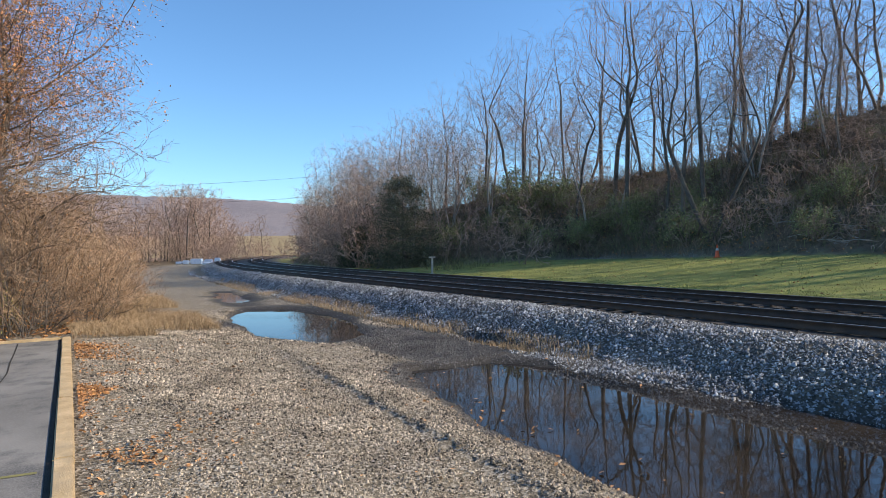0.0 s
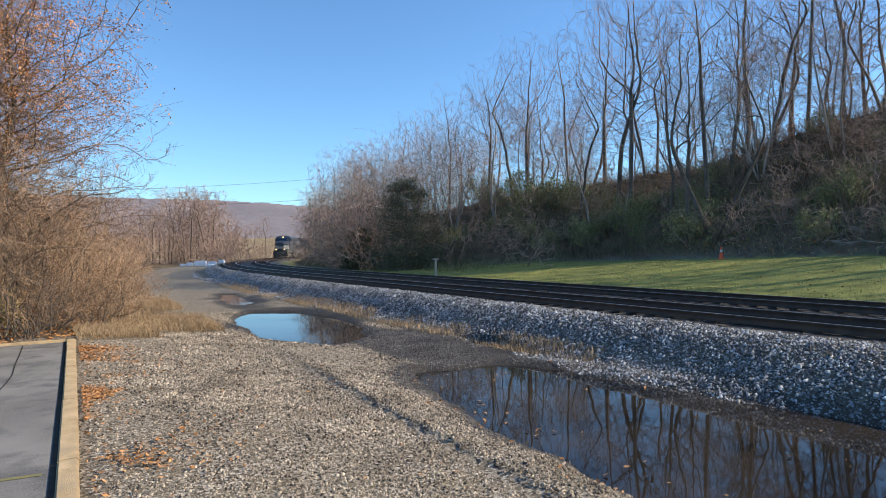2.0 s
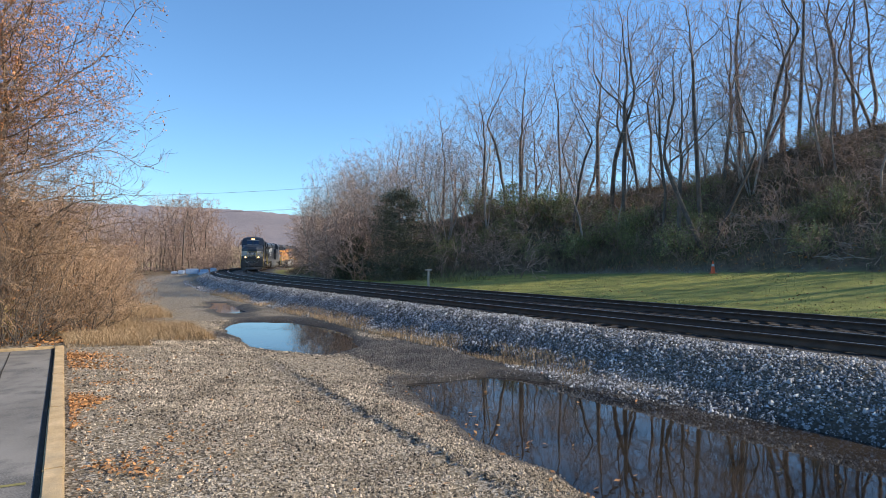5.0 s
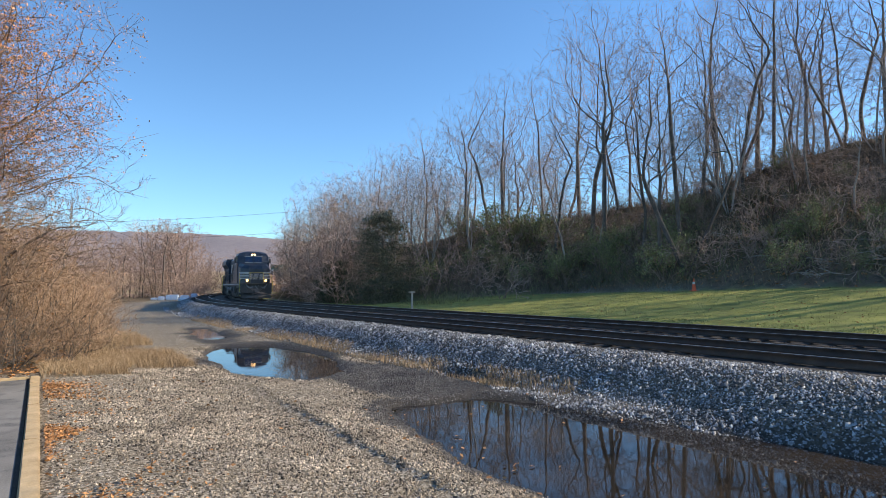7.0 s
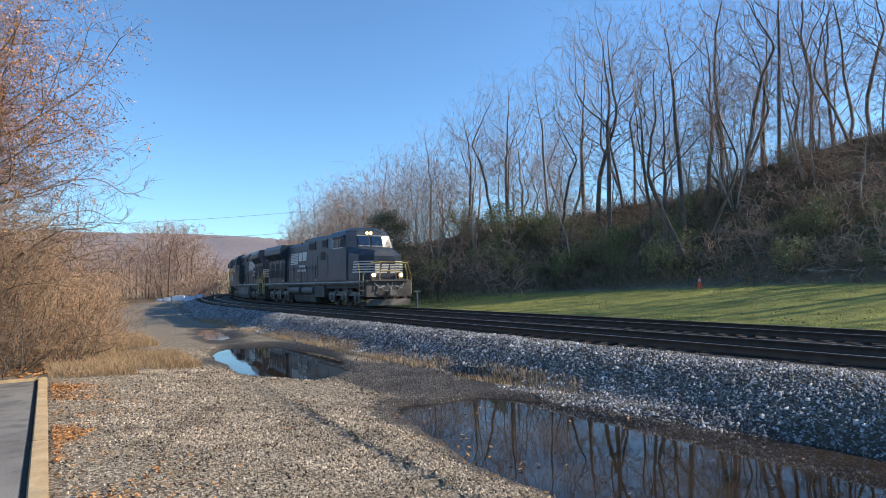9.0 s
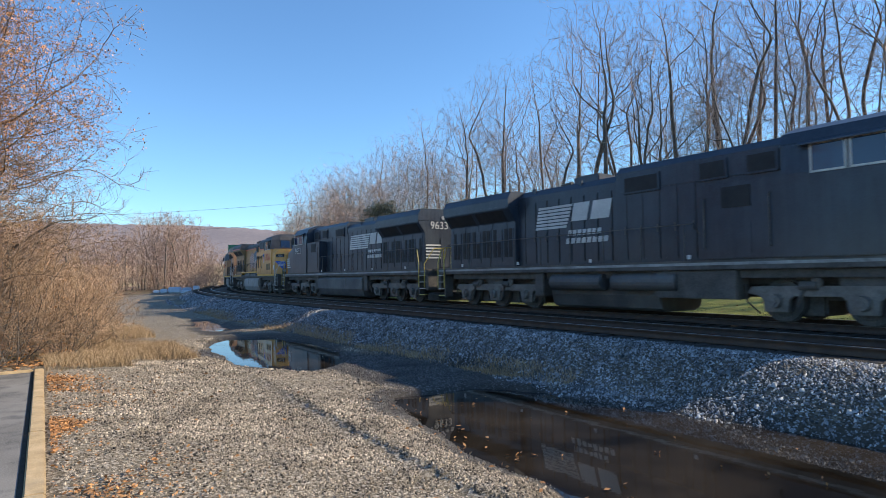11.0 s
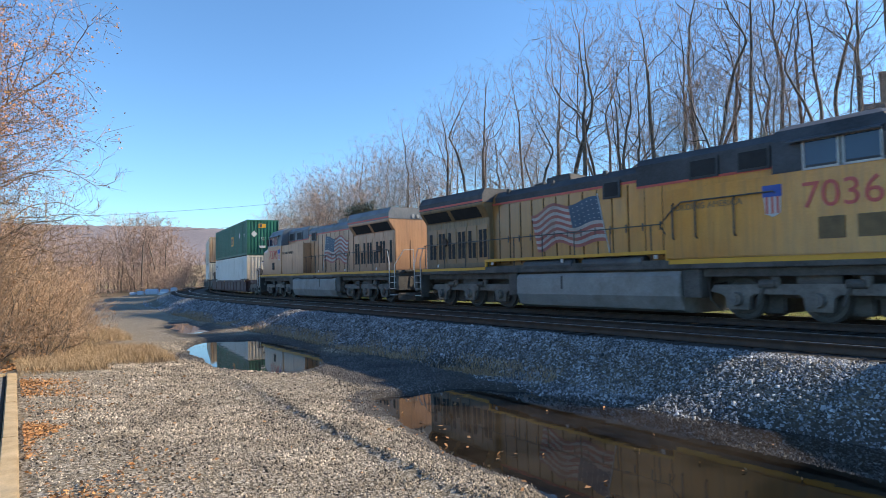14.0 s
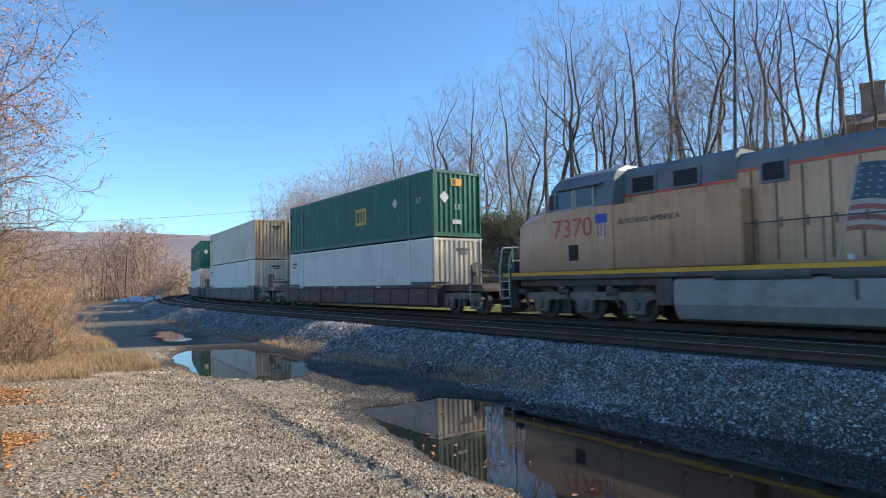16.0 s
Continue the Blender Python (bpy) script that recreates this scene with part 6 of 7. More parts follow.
def container(paint, ends, marks, label, stacked=False):
    c = thing("shipping_container", label, "container", group="containers on the train")
    for s in (-1, 1):
        part("side_wall", corrugated(-CL + 0.1, CL - 0.1, 0.16, CH - 0.10, s * (CW - 0.02), s * 0.03, 0.23, "x"), paint, c, "corrugated steel side")
        part("end_wall", corrugated(-CW + 0.1, CW - 0.1, 0.16, CH - 0.1, s * (CL - 0.02), s * 0.05, 0.265, "y"), ends, c, "ribbed end")
        part("bottom_rail", Build().box(-CL, CL, s * CW - 0.07 if s > 0 else -CW, CW if s > 0 else -CW + 0.07, 0.0, 0.17), paint, c)
        part("top_rail", Build().box(-CL, CL, s * CW - 0.07 if s > 0 else -CW, CW if s > 0 else -CW + 0.07, CH - 0.11, CH), paint, c)
        part("end_sill", Build().box(s * CL - 0.06, s * CL + 0.0, -CW + 0.07, CW - 0.07, 0.0, 0.17), ends, c)
        part("end_header", Build().box(s * CL - 0.06, s * CL + 0.0, -CW + 0.07, CW - 0.07, CH - 0.12, CH), ends, c)
        for x in (-CL + 0.06, -6.1, 6.1, CL - 0.06):
            part("corner_post" if abs(x) > 7 else "lifting_post", Build().box(x - 0.075, x + 0.075, s * (CW + 0.004) - 0.06 if s > 0 else -CW - 0.004, CW + 0.004 if s > 0 else -CW + 0.056, 0.0, CH), ends if x > 7 else paint, c)
            part("corner_casting", Build().box(x - 0.09, x + 0.09, s * CW - 0.09, s * CW + 0.012, CH - 0.118, CH + 0.004) if s > 0 else Build().box(x - 0.09, x + 0.09, -CW - 0.012, -CW + 0.09, CH - 0.118, CH + 0.004), paint, c)
    if stacked:
        for x in (-6.1, 6.1):
            for q in (-1, 1):
                part("twist_lock", Build().box(x - 0.09, x + 0.09, q * (CW - 0.09) - 0.07, q * (CW - 0.09) + 0.07, -0.07, 0.0), FRAME, c)
    part("roof", Build().box(-CL + 0.06, CL - 0.06, -CW + 0.07, CW - 0.07, CH - 0.05, CH - 0.02), paint, c)
    part("floor", Build().box(-CL + 0.06, CL - 0.06, -CW + 0.07, CW - 0.07, 0.04, 0.12), FRAME, c)
    if marks == "green":
        for s in (-1, 1):
            y = s * (CW - 0.01)
            lg = part("logo_panel", Build().box(0.9, 2.0, y - 0.006, y + 0.006, 1.0, 1.85), SILL, c, "yellow and dark logo panel")
            part("logo_block", Build().box(1.0, 1.3, y - 0.012, y + 0.012, 1.15, 1.7).box(1.42, 1.58, y - 0.012, y + 0.012, 1.15, 1.7).box(1.7, 1.86, y - 0.012, y + 0.012, 1.15, 1.7), TEAL, lg)
            part("diamond", Build().prism([(4.6, 1.75), (4.85, 1.5), (5.1, 1.75), (4.85, 2.0)], y - 0.006, y + 0.006, "y"), WHITE, c, "white diamond sign")
            part("length_mark", text_mesh("53'", 0.34), WHITE, c, "white length mark", at=on_side(6.9, s * (CW + 0.002), 1.55, s))
        x = CL + 0.004
        part("end_panel", Build().box(x - 0.006, x + 0.006, -0.35, 0.25, 2.25, 2.58), SILL, c, "yellow and dark logo panel")
        part("end_block", Build().box(x, x + 0.01, -0.28, -0.08, 2.29, 2.54), TEAL, c)
        part("diamond", Build().add([(x + 0.004, yy, zz) for yy, zz in ((-0.98, 1.72), (-0.72, 1.45), (-0.46, 1.72), (-0.72, 1.99))], [(0, 1, 2, 3)]), WHITE, c, "white diamond sign")
        part("length_mark", text_mesh("53'", 0.34), WHITE, c, "white length mark", at=pose(x, 0.0, 1.2, 90, 0, 90))
        part("end_mark", Build().box(x - 0.004, x + 0.005, -0.3, 0.2, 0.55, 0.75), WHITE, c)
    else:
        x = CL + 0.004
        part("end_mark", Build().box(x - 0.004, x + 0.005, -0.1, 0.6, 2.35, 2.47).box(x - 0.004, x + 0.005, 0.1, 0.5, 2.2, 2.28), TEAL, c, "small dark lettering bars")
        for s in (-1, 1):
            y = s * (CW - 0.01)
            part("side_mark", Build().box(-7.6, -7.0, y - 0.008, y + 0.008, 2.2, 2.32).box(-7.6, -7.2, y - 0.008, y + 0.008, 2.0, 2.08), TEAL, c, "small dark lettering bars")
    return c


def well_car(paint, label):
    w = thing("well_car", label, "rail car", group="well cars of the train")
    for s in (-1, 1):
        part("side_sill", Build().prism([(s * 1.33, 0.30), (s * 1.50, 0.34), (s * 1.50, 1.05), (s * 1.56, 1.08), (s * 1.56, 1.22), (s * 1.36, 1.22), (s * 1.34, 1.02)], -8.55, 8.55, "x"), paint, w, bevel=0.012)
        for k in range(11):
            x = -7.8 + 1.56 * k
            part("rib", Build().box(x - 0.05, x + 0.05, min(s * 1.50, s * 1.535), max(s * 1.50, s * 1.535), 0.36, 1.06), paint, w)
            if k % 3 == 1:
                part("reflector", Build().box(x + 0.4, x + 0.75, s * 1.562 - 0.004, s * 1.562 + 0.004, 1.10, 1.2), WHITE if k % 2 else SILL, w)
        for e in (-1, 1):
            part("guide", Build().box(min(e * 6.6, e * 9.2), max(e * 6.6, e * 9.2), s * 1.45 - 0.1, s * 1.45 + 0.1, 1.24, 1.34), FRAME, w)
    part("well_floor", Build().box(-8.3, 8.3, -1.32, 1.32, 0.24, 0.32).box(-8.3, -7.6, -1.32, 1.32, 0.32, 0.345).box(7.6, 8.3, -1.32, 1.32, 0.32, 0.345), paint, w)
    for e in (-1, 1):
        part("end_deck", Build().prism([(e * 8.45, 0.95), (e * 8.45, 1.22), (e * 11.0, 1.18), (e * 11.2, 1.05), (e * 11.2, 0.92)], -1.15, 1.15, "y"), paint, w, bevel=0.015)
        part("bulkhead", Build().box(min(e * 8.3, e * 8.55), max(e * 8.3, e * 8.55), -1.48, 1.48, 0.34, 1.22), paint, w)
        part("coupler", Build().box(min(e * 11.0, e * 11.5), max(e * 11.0, e * 11.5), -0.1, 0.1, 0.74, 0.95).box(min(e * 11.45, e * 11.65), max(e * 11.45, e * 11.65), -0.19, 0.19, 0.70, 1.0), TRUCK, w, bevel=0.02)
        part("crossover_step", Build().box(min(e * 10.6, e * 10.9), max(e * 10.6, e * 10.9), -1.48, 1.48, 1.2, 1.24).box(min(e * 10.6, e * 10.9), max(e * 10.6, e * 10.9), -1.48, -1.2, 0.5, 0.53).box(min(e * 10.6, e * 10.9), max(e * 10.6, e * 10.9), 1.2, 1.48, 0.5, 0.53), FRAME, w)
        for s in (-1, 1):
            part("ladder", Build().pipe([(e * 10.75, s * 1.46, 0.5), (e * 10.75, s * 1.46, 2.1), (e * 10.75, s * 1.1, 2.1), (e * 10.75, s * 1.1, 1.2)], 0.02), STEEL, w)
        tr = part("truck", Build().box(-0.3, 0.3, -1.05, 1.05, 0.55, 0.85), FRAME, w, "two-axle truck", at=pose(e * 9.75, 0, 0))
        for s in (-1, 1):
            part("side_frame", truck_side(0.98 * s, (-0.89, 0.89), 0.52, 1.25), TRUCK, tr, bevel=0.02)
            for a in (-0.89, 0.89):
                part("bearing", Build().rod((a, s * 1.1, 0.48), (a, s * 1.24, 0.48), 0.13, n=12), TRUCK, tr)
            for q in (-0.15, 0.15):
                part("spring", Build().rod((q, s * 1.08, 0.35), (q, s * 1.08, 0.6), 0.1, n=10), FRAME, tr)
        for a in (-0.89, 0.89):
            spinners.append((part("wheelset", WHEEL4, FRAME, w, at=pose(e * 9.75 + a, 0, 0.48)), e * 9.75 + a, 0.48, w))
    st = part("brake_stand", Build().box(10.0, 10.25, -0.9, -0.6, 1.2, 2.0).box(10.05, 10.2, -0.6, 0.5, 1.5, 1.62), FRAME, w)
    part("brake_wheel", Build().rod((10.27, -0.75, 1.9), (10.30, -0.75, 1.9), 0.26, n=16), FRAME, st)
    part("brake_pipe", Build().pipe([(9.4, -0.4, 1.2), (9.4, -0.4, 1.75), (10.1, 0.3, 1.75), (10.1, 0.3, 1.2)], 0.04).pipe([(9.1, 0.5, 1.2), (9.6, 0.5, 1.5), (10.4, 0.5, 1.35)], 0.05), TRUCK, w)
    return w


movers = []
for k, (style, number, lit, turned, label) in enumerate((
        ("black", "lead", True, False, "leading black diesel locomotive with white nose stripes, headlights lit"),
        ("black", "9633", False, True, "black diesel locomotive running cab backwards, numbered 9633"),
        ("yellow", "7036", False, False, "yellow and grey diesel locomotive with painted flag, numbered 7036"),
        ("faded", "7370", False, True, "faded yellow diesel locomotive with painted flag, numbered 7370"))):
    movers.append((locomotive(style, number, lit, label), 11.15 + LOCO * k - (0, 0.3, 0.5, 0.2)[k], 6.75, turned, pose(0, 0, 0)))
low_white = container(CWHITE, CSUNWARM, "", "grey-white corrugated container in the well")
top_green = container(CGREEN, CGREEN, "green", "green corrugated container stacked on a white one", True)
top_beige = container(CBEIGE, CRUST, "", "beige container with rust-streaked ribbed end", True)
for k, (upper, paint, tone) in enumerate(((top_green, WELLM, "maroon"), (top_beige, WELLG, "grey"), (top_green, WELLG, "grey"), (top_beige, WELLM, "maroon"), (top_green, WELLM, "maroon"))):
    behind = 4 * LOCO + WELL * (k + 0.5)
    movers.append((well_car(paint, tone + " double-stack well car carrying two containers"), behind, 9.75, False, pose(0, 0, 0)))
    movers.append((copy_thing(low_white, Matrix()) if k else low_white, behind, 9.75, False, pose(0, 0, 0.35)))
    movers.append((copy_thing(upper, Matrix()) if k > 1 else upper, behind, 9.75, False, pose(0, 0, 3.324)))

# ---- small things ----
ORANGE = surface("cone_orange", (0.75, 0.09, 0.02), (0.85, 0.15, 0.04), 4, 40, 0.5, relief=0.0)
WEATHERED = surface("weathered_wood", (0.30, 0.27, 0.23), (0.50, 0.46, 0.40), 3, 40, 0.85, relief=0.3)
FIELDSTONE = surface("brown_stone_wall", (0.20, 0.155, 0.12), (0.36, 0.28, 0.21), 1.2, 9, 0.9, relief=0.6, depth=0.03)
SHINGLE = surface("brown_shingles", (0.10, 0.08, 0.065), (0.19, 0.15, 0.12), 1.5, 12, 0.9, relief=0.5, depth=0.02)
SACKWHITE = surface("white_sack_cloth", (0.52, 0.58, 0.66), (0.68, 0.72, 0.78), 1, 10, 0.35, relief=0.0)
WRAP = surface("blue_white_wrap", (0.36, 0.47, 0.66), (0.70, 0.75, 0.80), 1.6, 8, 0.5, relief=0.3, depth=0.03)

MOSS = surface("moss_crack", (0.12, 0.12, 0.04), (0.26, 0.23, 0.09), 6, 50, 0.9, relief=0.3)
SOIL = surface("dark_soil", (0.012, 0.011, 0.009), (0.04, 0.034, 0.027), 6, 50, 0.95, relief=0.5, depth=0.02)


def ground_z(x, y):
    return float(height(np.array([x]), np.array([y]))[0])


def stand(name, label, category, x, y, turn=0.0, group=""):
    return thing(name, label, category, pose(x, y, ground_z(x, y), 0, 0, turn), group)


# traffic cone at the edge of the lawn
x, y = 16.15, 35.4
cone = stand("traffic_cone", "orange traffic cone with white collar on the lawn", "cone", x, y)
part("base", Build().box(-0.18, 0.18, -0.18, 0.18, -0.01, 0.035), ORANGE, cone, bevel=0.01)
part("body", Build().rod((0, 0, 0.035), (0, 0, 0.72), 0.135, 0.03, n=20), ORANGE, cone)
part("collar", Build().rod((0, 0, 0.40), (0, 0, 0.54), 0.0852, 0.0640, n=20, caps=False), WHITE, cone, "white reflective collar")

# marker post beside the far track
x, y = -0.15, 40.0
post = stand("marker_post", "weathered pale post with a flat cap beside the track", "post", x, y, 30)
part("shaft", Build().box(-0.055, 0.055, -0.055, 0.055, -0.2, 1.0), WEATHERED, post, bevel=0.01)
part("cap", Build().box(-0.22, 0.22, -0.09, 0.09, 1.0, 1.09), WEATHERED, post, bevel=0.02)

# wrapped stacks at the far end of the gravel road
for k, (x, y, w) in enumerate(((-39.3, 103.6, 1.0), (-37.5, 104.0, 0.7), (-36.1, 104.3, 0.5), (-40.9, 103.2, 0.55), (-42.0, 103.0, 0.5))):
    pal = stand("wrapped_pallet", "pallet of goods wrapped in blue-white film", "pallet", x, y, 8, "wrapped pallets")
    part("pallet", Build().box(-w, w, -.5, .5, 0.09, .13).box(-w, w, -.5, -.4, -.02, .09).box(-w, w, .4, .5, -.02, .09), WEATHERED, pal)
    part("load", Build().box(-w + .04, w - .04, -.5, .5, .13, (1.0, .86, .95, .72, .5)[k]), WRAP, pal, bevel=0.12)
white_sack = stand("white_sack", "full white sack lying near the track", "sack", -36.0, 99.0)
part("bag", hull([[(-.55, -.3, -.02), (.5, -.35, -.02), (.6, .3, -.02), (-.5, .35, -.02)], [(-.7, -.4, .25), (.65, -.4, .28), (.7, .4, .25), (-.65, .4, .25)], [(-.4, -.2, .5), (.35, -.2, .48), (.4, .25, .45), (-.35, .25, .5)]]), SACKWHITE, white_sack, bevel=0.1)

# stone house on the crest
hx, hy = 56.5, 60.5
house = thing("house", "brown stone house with a chimney on the hilltop", "house", pose(hx, hy, ground_z(hx, hy) - 0.6, 0, 0, -38))
part("wall", Build().box(-6, 6, -4, 4, 0, 5.2), FIELDSTONE, house)
part("roof", Build().prism([(-4.4, 5.1), (0, 7.0), (4.4, 5.1), (4.4, 5.25), (0, 7.2), (-4.4, 5.25)], -6.3, 6.3, "x"), SHINGLE, house)
part("gable", Build().prism([(-4, 5.2), (4, 5.2), (0, 6.95)], -5.98, 5.98, "x"), FIELDSTONE, house)
part("chimney", Build().box(-4.6, -2.4, -1.0, 1.0, 4.0, 10.2).box(-4.7, -2.3, -1.1, 1.1, 10.0, 10.25), FIELDSTONE, house)
for x in (-3.4, 0, 3.4):
    wi = part("window", Build().box(x - .5, x + .5, -4.03, -3.9, 1.2, 2.5), GLASS, house)
    part("frame", Build().box(x - .58, x - .5, -4.06, -3.95, 1.15, 2.55).box(x + .5, x + .58, -4.06, -3.95, 1.15, 2.55).box(x - .58, x + .58, -4.06, -3.95, 2.5, 2.58), WEATHERED, wi)
    part("sill", Build().box(x - .62, x + .62, -4.12, -3.95, 1.1, 1.2), WEATHERED, wi)

# soil gap and mossy cracks in the car park
m_lot = pose(0, 0, 0, 0, 0, math.degrees(-PSI))
tagged(part("soil_strip", Build().box(-0.215, -0.165, -14, 17.6, 0.31, 0.331), SOIL, None, at=m_lot), "dark soil along the kerb", "soil", kind="structure")
for s_at, bend in ((7.15, 0.10),):
    b = Build()
    pts = [(-0.28 - 0.6 * i, s_at + bend * math.sin(i * 1.7) - 0.05 * i) for i in range(14)]
    for (xa, ya), (xb, yb) in zip(pts, pts[1:]):
        b.add([(xa, ya - .035, .330), (xb, yb - .035, .330), (xb, yb + .035, .330), (xa, ya + .035, .330)], [(0, 1, 2, 3)])
    tagged(part("crack", b, MOSS, None, at=m_lot), "mossy crack across the asphalt", "crack", kind="structure")

for pts in ([(-1.02, 17.4), (-0.99, 15.8), (-0.98, 14.5), (-0.94, 13.3), (-0.97, 12.5), (-1.05, 11.5), (-1.3, 10.4), (-1.9, 9.3)],):
    b = Build()
    for (xa, ya), (xb, yb) in zip(pts, pts[1:]):
        b.add([(xa - .012, ya - .012, .3295), (xa + .012, ya + .012, .3295), (xb + .012, yb + .012, .3295), (xb - .012, yb - .012, .3295)], [(0, 1, 2, 3)])
    tagged(part("crack", b, SOIL, None, at=m_lot), "dark crack in the asphalt", "crack", kind="structure")


def blades(name, xy, h, material, label, seed, width=0.006, lean=0.35):
    """Thin upright grass blades in one mesh."""
    r = np.random.RandomState(seed)
    n = len(xy)
    hh = h * r.uniform(0.5, 1.3, n)
    a = r.uniform(0, 6.28, n)
    z = height(xy[:, 0], xy[:, 1])
    base = np.stack([xy[:, 0], xy[:, 1], z - 0.01], -1)
    side = np.stack([np.cos(a), np.sin(a), np.zeros(n)], -1) * width * r.uniform(0.7, 1.5, (n, 1))
    l1 = r.normal(0, lean, (n, 2)) * hh[:, None]
    mid = base + np.stack([l1[:, 0] * 0.4, l1[:, 1] * 0.4, hh * 0.6], -1)
    tip = base + np.stack([l1[:, 0], l1[:, 1], hh], -1)
    v = np.stack([base - side, base + side, mid + side * 0.7, mid - side * 0.7, tip], 1)
    k = 5 * np.arange(n)[:, None]
    f = np.concatenate([k + [[0, 1, 2]], k + [[0, 2, 3]], k + [[3, 2, 4]]])
    ob = new(name, mesh_np(name, v.reshape(-1, 3), f, material))
    return tagged(ob, label, "grass", kind="stuff")


rg = np.random.RandomState(11)


def scatter(n, w0, w1, s0, s1, power=1.0):
    w, s = rg.uniform(w0, w1, n), s0 + (s1 - s0) * rg.uniform(0, 1, n) ** power
    return np.stack(ws(w, s), -1)


def along_line(n, o0, o1, g0, g1, power=1.0):
    g, o = g0 + (g1 - g0) * rg.uniform(0, 1, n) ** power, rg.uniform(o0, o1, n)
    h = np.interp(g, SIG, HEAD)
    return np.stack([np.interp(g, SIG, LX) + o * np.cos(h), np.interp(g, SIG, LY) - o * np.sin(h)], -1)


def clumped(xy, f, seed, keep=0.0):
    return xy[wave(xy[:, 0], xy[:, 1], f, seed) + rg.normal(0, 0.25, len(xy)) > keep]


toe = clumped(along_line(15000, -8.0, -6.9, 3, 44, 1.2), 1.3, 21, 0.05)
blades("toe_grass", toe, 0.16, STRAW, "tufts of dry yellow grass at the foot of the ballast", 1)
dry = np.concatenate([clumped(along_line(30000, -15.6, -12.7, 12.6, 30, 1.3), 0.9, 22, -0.3), clumped(along_line(7000, -16.5, -14.6, 11.0, 13.5), 1.0, 23, -0.4), clumped(along_line(9000, -15.0, -13.2, 28, 75), 0.9, 22, -0.2)])
blades("dry_grass", dry, 0.27, STRAW, "tall dry straw-coloured grass below the brush", 2, 0.0035, 0.6)
lawn = clumped(along_line(26000, 2.4, 4.6, -8, 42), 1.2, 27, -0.2)
lawn = np.concatenate([lawn, along_line(26000, 4.4, 16.5, -6, 44)])
blades("lawn_grass", lawn, 0.055, BLADE, "longer green grass at the edge of the verge", 3, 0.006, 0.5)
sedge = clumped(scatter(2600, 33, 37, 10, 40), 0.8, 25, -0.2)
blades("rough_grass", sedge, 0.28, STRAW, "rough dry grass at the edge of the wood", 4, 0.008, 0.5)

UNDER = surface("dead_stems", (0.085, 0.058, 0.04), (0.31, 0.21, 0.14), 0.6, 6, 0.85, relief=0.0, spread=0.5, island=True)
VINE = surface("olive_stems", (0.07, 0.075, 0.03), (0.25, 0.24, 0.10), 0.6, 6, 0.8, relief=0.0, spread=0.5, island=True)
under = clumped(np.concatenate([scatter(15000, 32.6, 42, -14, 52, 1.0), scatter(9000, 40, 56, -10, 60)]), 0.35, 41, -0.25)
uw, us = to_ws(under[:, 0], under[:, 1])
under = under[~((under[:, 0] > 0.46 * under[:, 1]) & (uw < 39.5))]
blades("underbrush", under, 0.75, UNDER, "tangle of dead brown stems on the slope", 6, 0.011, 0.7)
gb = rg.uniform(26, 95, 20000)
hb = np.interp(gb, SIG, HEAD)
ob_ = np.interp(gb + 6.56, TOE_S, TOE_O) + 12 * rg.uniform(0, 1, 20000) ** 1.3 + 0.1
bend = clumped(np.stack([np.interp(gb, SIG, LX) + ob_ * np.cos(hb), np.interp(gb, SIG, LY) - ob_ * np.sin(hb)], -1), 0.5, 45, -0.5)
blades("bend_brush", bend[::2], 0.8, UNDER, "tangle of dead brown stems by the bend", 8, 0.012, 0.7)
blades("bend_vines", bend[1::2], 0.6, VINE, "olive growth at the foot of the bank", 9, 0.013, 0.8)
crest = clumped(scatter(16000, 37, 58, 4, 46), 0.45, 47, -0.35)
blades("crest_brush", crest, 1.15, UNDER, "tall dead weeds and stems near the crest", 10, 0.014, 0.75)
vines = clumped(np.concatenate([scatter(15000, 33.2, 44, -14, 50), scatter(6000, 22, 33, 36, 60)]), 0.3, 43, 0.05)
blades("green_vines", vines, 0.7, VINE, "olive-green vines and low growth on the slope", 7, 0.014, 0.8)


def litter(name, xy, size, label, seed, lift=0.012):
    r = np.random.RandomState(seed)
    z = height(xy[:, 0], xy[:, 1])
    c = np.stack([xy[:, 0], xy[:, 1], np.maximum(z, 0.0) + lift], -1)
    return tagged(new(name, flakes(name, c, size, LEAF, r, 0.75)), label, "leaves", kind="stuff")


kl = scatter(52000, 0.1, 2.2, 4.5, 17.3, 1.3)
kw, ks = to_ws(kl[:, 0], kl[:, 1])
kl = kl[np.exp(-np.maximum(kw - 0.25, 0) / 0.32) * np.clip(1.5 * wave(kl[:, 0], kl[:, 1], 2.6, 31) - 0.05, 0.03, 1) > rg.uniform(0, 1, len(kl))]
litter("fallen_leaves", kl, 0.026, "orange-brown oak leaves drifted along the kerb", 1, 0.03)
litter("strewn_leaves", np.concatenate([scatter(150, 0.3, 4.4, 4, 17), scatter(70, 4.5, 5.6, 3.5, 11), scatter(24, 5.5, 8.8, 3.5, 11)]), 0.035, "scattered brown leaves on gravel and water", 2, 0.02)
litter("lawn_leaves", along_line(1100, 3, 17, -8, 42), 0.045, "pale leaves scattered on the lawn", 3, 0.015)
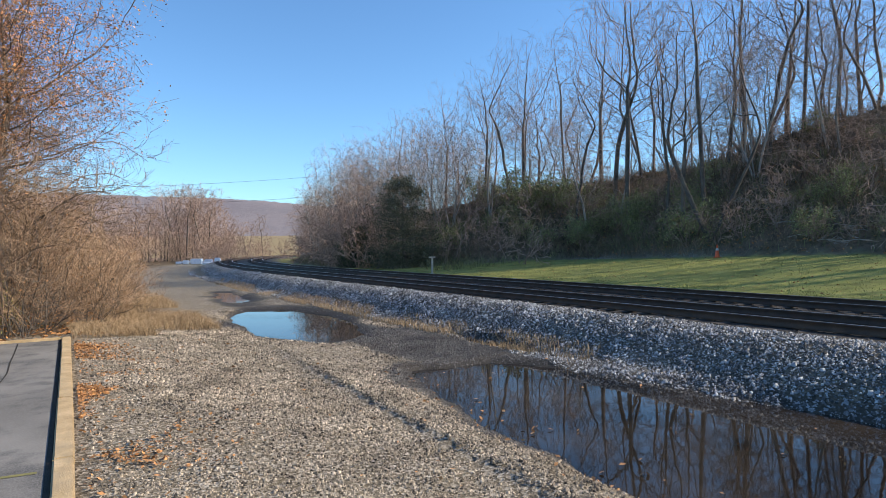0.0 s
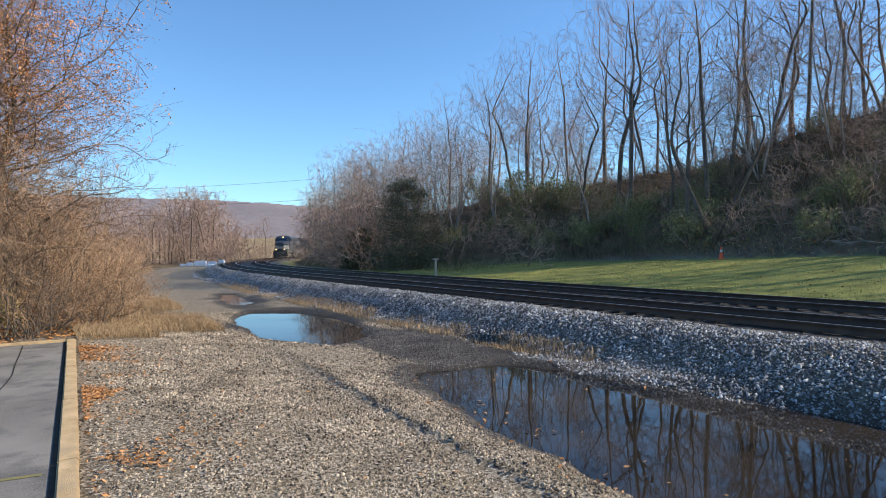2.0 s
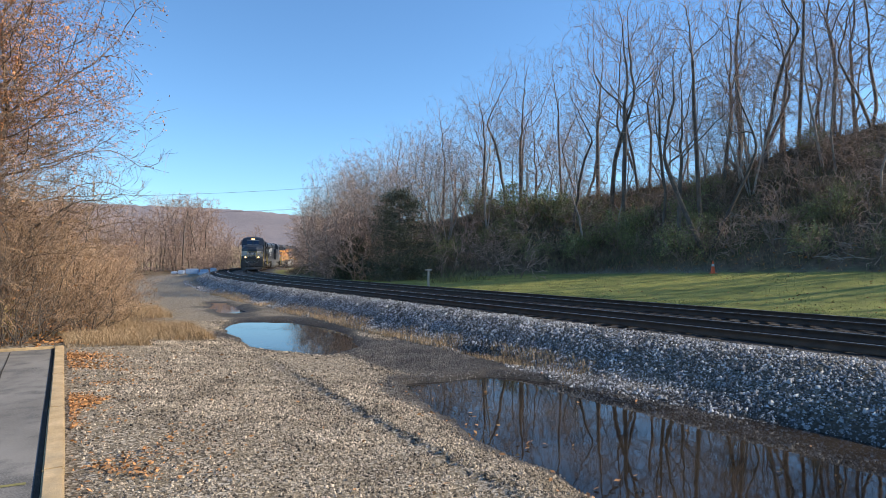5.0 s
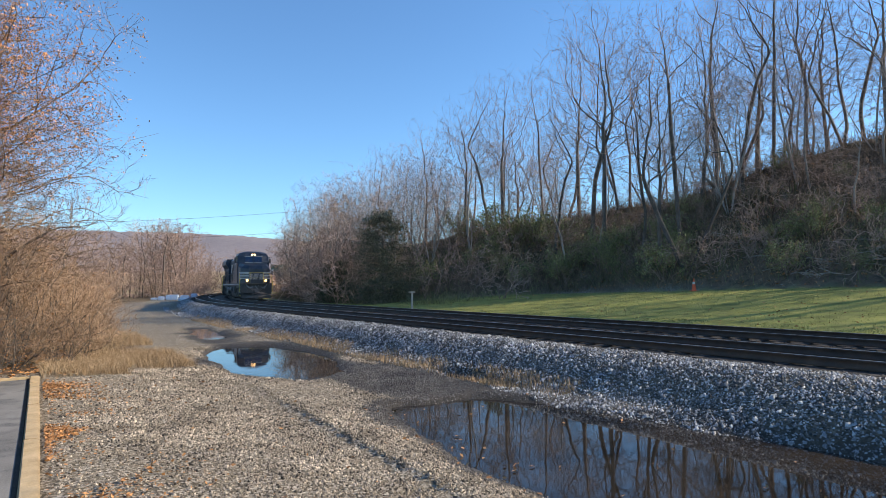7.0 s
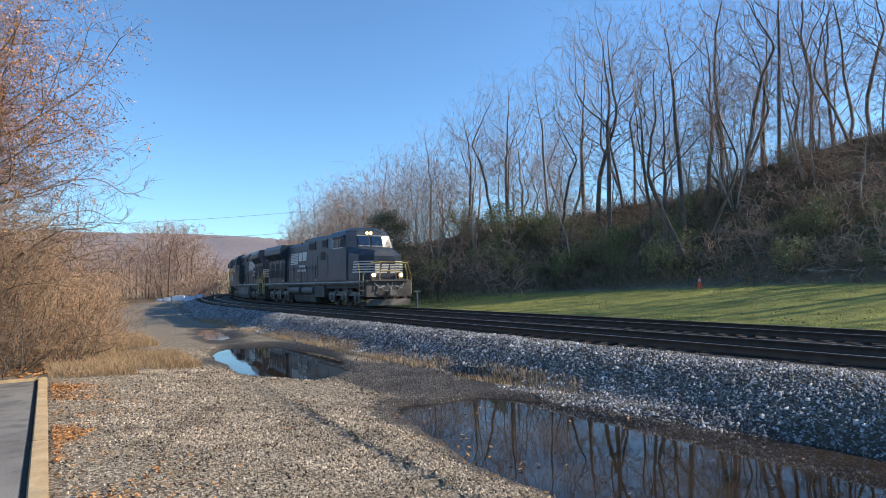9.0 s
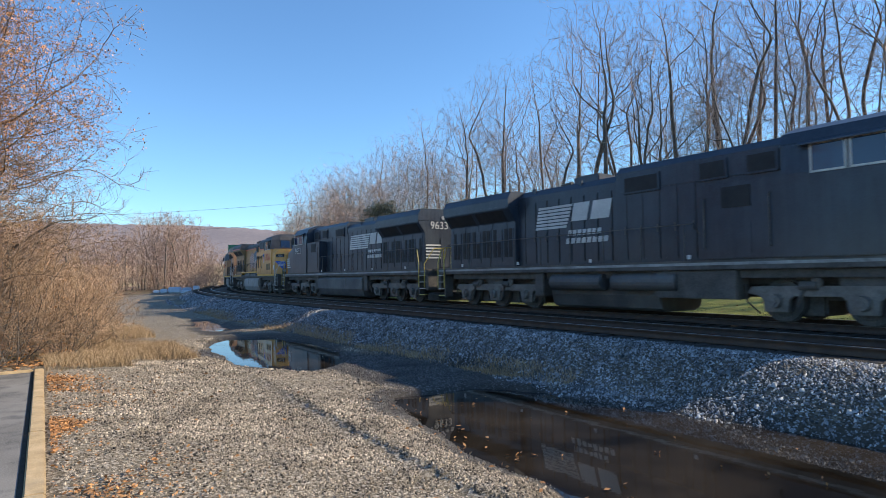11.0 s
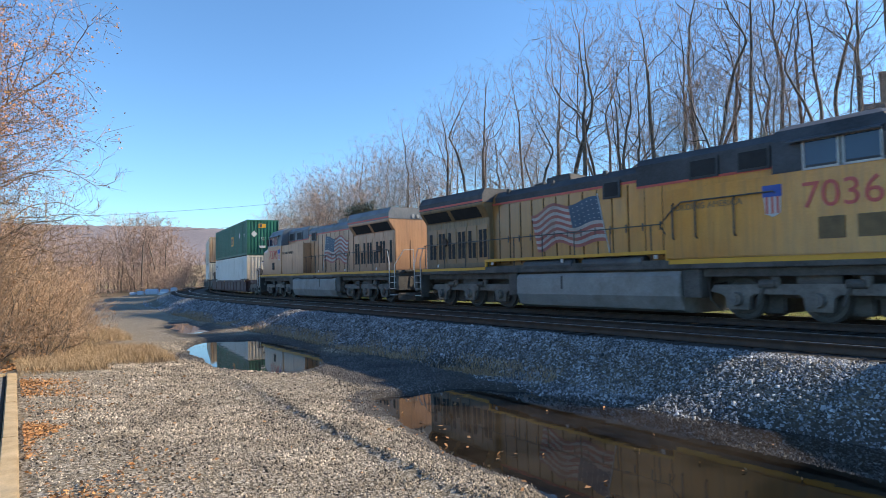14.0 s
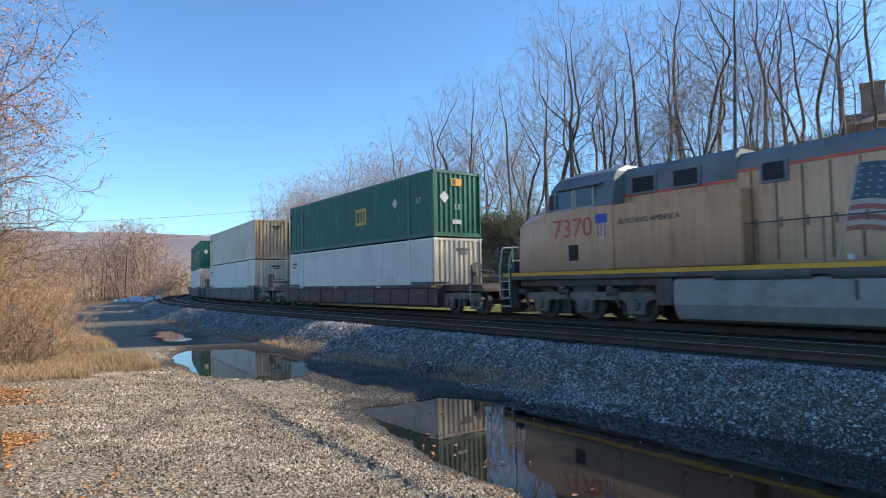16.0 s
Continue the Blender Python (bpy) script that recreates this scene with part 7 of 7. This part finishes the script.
litter("wood_leaves", scatter(13000, 33, 58, -5, 60), 0.09, "brown leaf litter on the wooded slope", 4, 0.05)
litter("brush_leaves", np.concatenate([along_line(2600, -19.5, -15.2, 11.2, 26)]), 0.05, "brown leaves below the brush", 5, 0.04)

# fallen branches and a pale log on the slope
deadwood = [tree("fallen_branch", "bare grey branch lying on the slope", "fallen branches", PALE_BARK, PALE_BARK, 160 + i, 2.6, 0.05, limbs=6, sub=3, twig=3, fine=1, first=0.2, spread=0.4, tr=0.008) for i in range(2)]
rb = random.Random(17)
for i in range(30):
    ob = deadwood[i % 2] if i < 2 else copy_thing(deadwood[i % 2], Matrix())
    bx, by = seen_at(rb.uniform(0.50, 0.88), rb.uniform(33.2, 38.5))
    ob.matrix_basis = pose(bx, by, ground_z(bx, by) + 0.05, 80 + rb.uniform(-6, 12), 0, rb.uniform(0, 360))
    k = rb.uniform(0.35, 0.7)
    ob.scale = (k, k, k)
lx, ly = seen_at(0.497, 45.0)
log = thing("fallen_log", "pale barkless log leaning on the slope", "log", pose(lx, ly, ground_z(lx, ly) + 0.3, 0, -24, -150))
part("stem", Build().rod((-1.4, 0, 0), (0.2, 0.1, 0.05), 0.17, 0.15, n=10).rod((0.2, 0.1, 0.05), (1.5, 0, 0.2), 0.15, 0.09, n=10), PALE_BARK, log, smooth=True)
part("stub", Build().rod((0.3, 0.1, 0.1), (0.6, 0.4, 0.5), 0.06, 0.03, n=8), PALE_BARK, log)


def motions():
    """The train rolls along the line, and its wheels turn."""
    times = [0.5 * i for i in range(33)]
    ahead = {}
    for ob, behind, half, turned, rise in movers:
        walk(ob, [(t, car_pose(front(t) + behind, half, turned) @ rise) for t in times])
        ahead[ob.name] = -1 if turned else 1
    ticks = [i / FPS for i in range(int(16 * FPS) + 1)]
    for ob, x, r, owner in spinners:
        k = ahead[owner.name]
        walk(ob, [(t, Matrix.Translation((x, 0, r)) @ Matrix.Rotation(k * (front(0) - front(t)) / r, 4, "Y")) for t in ticks])


motions()
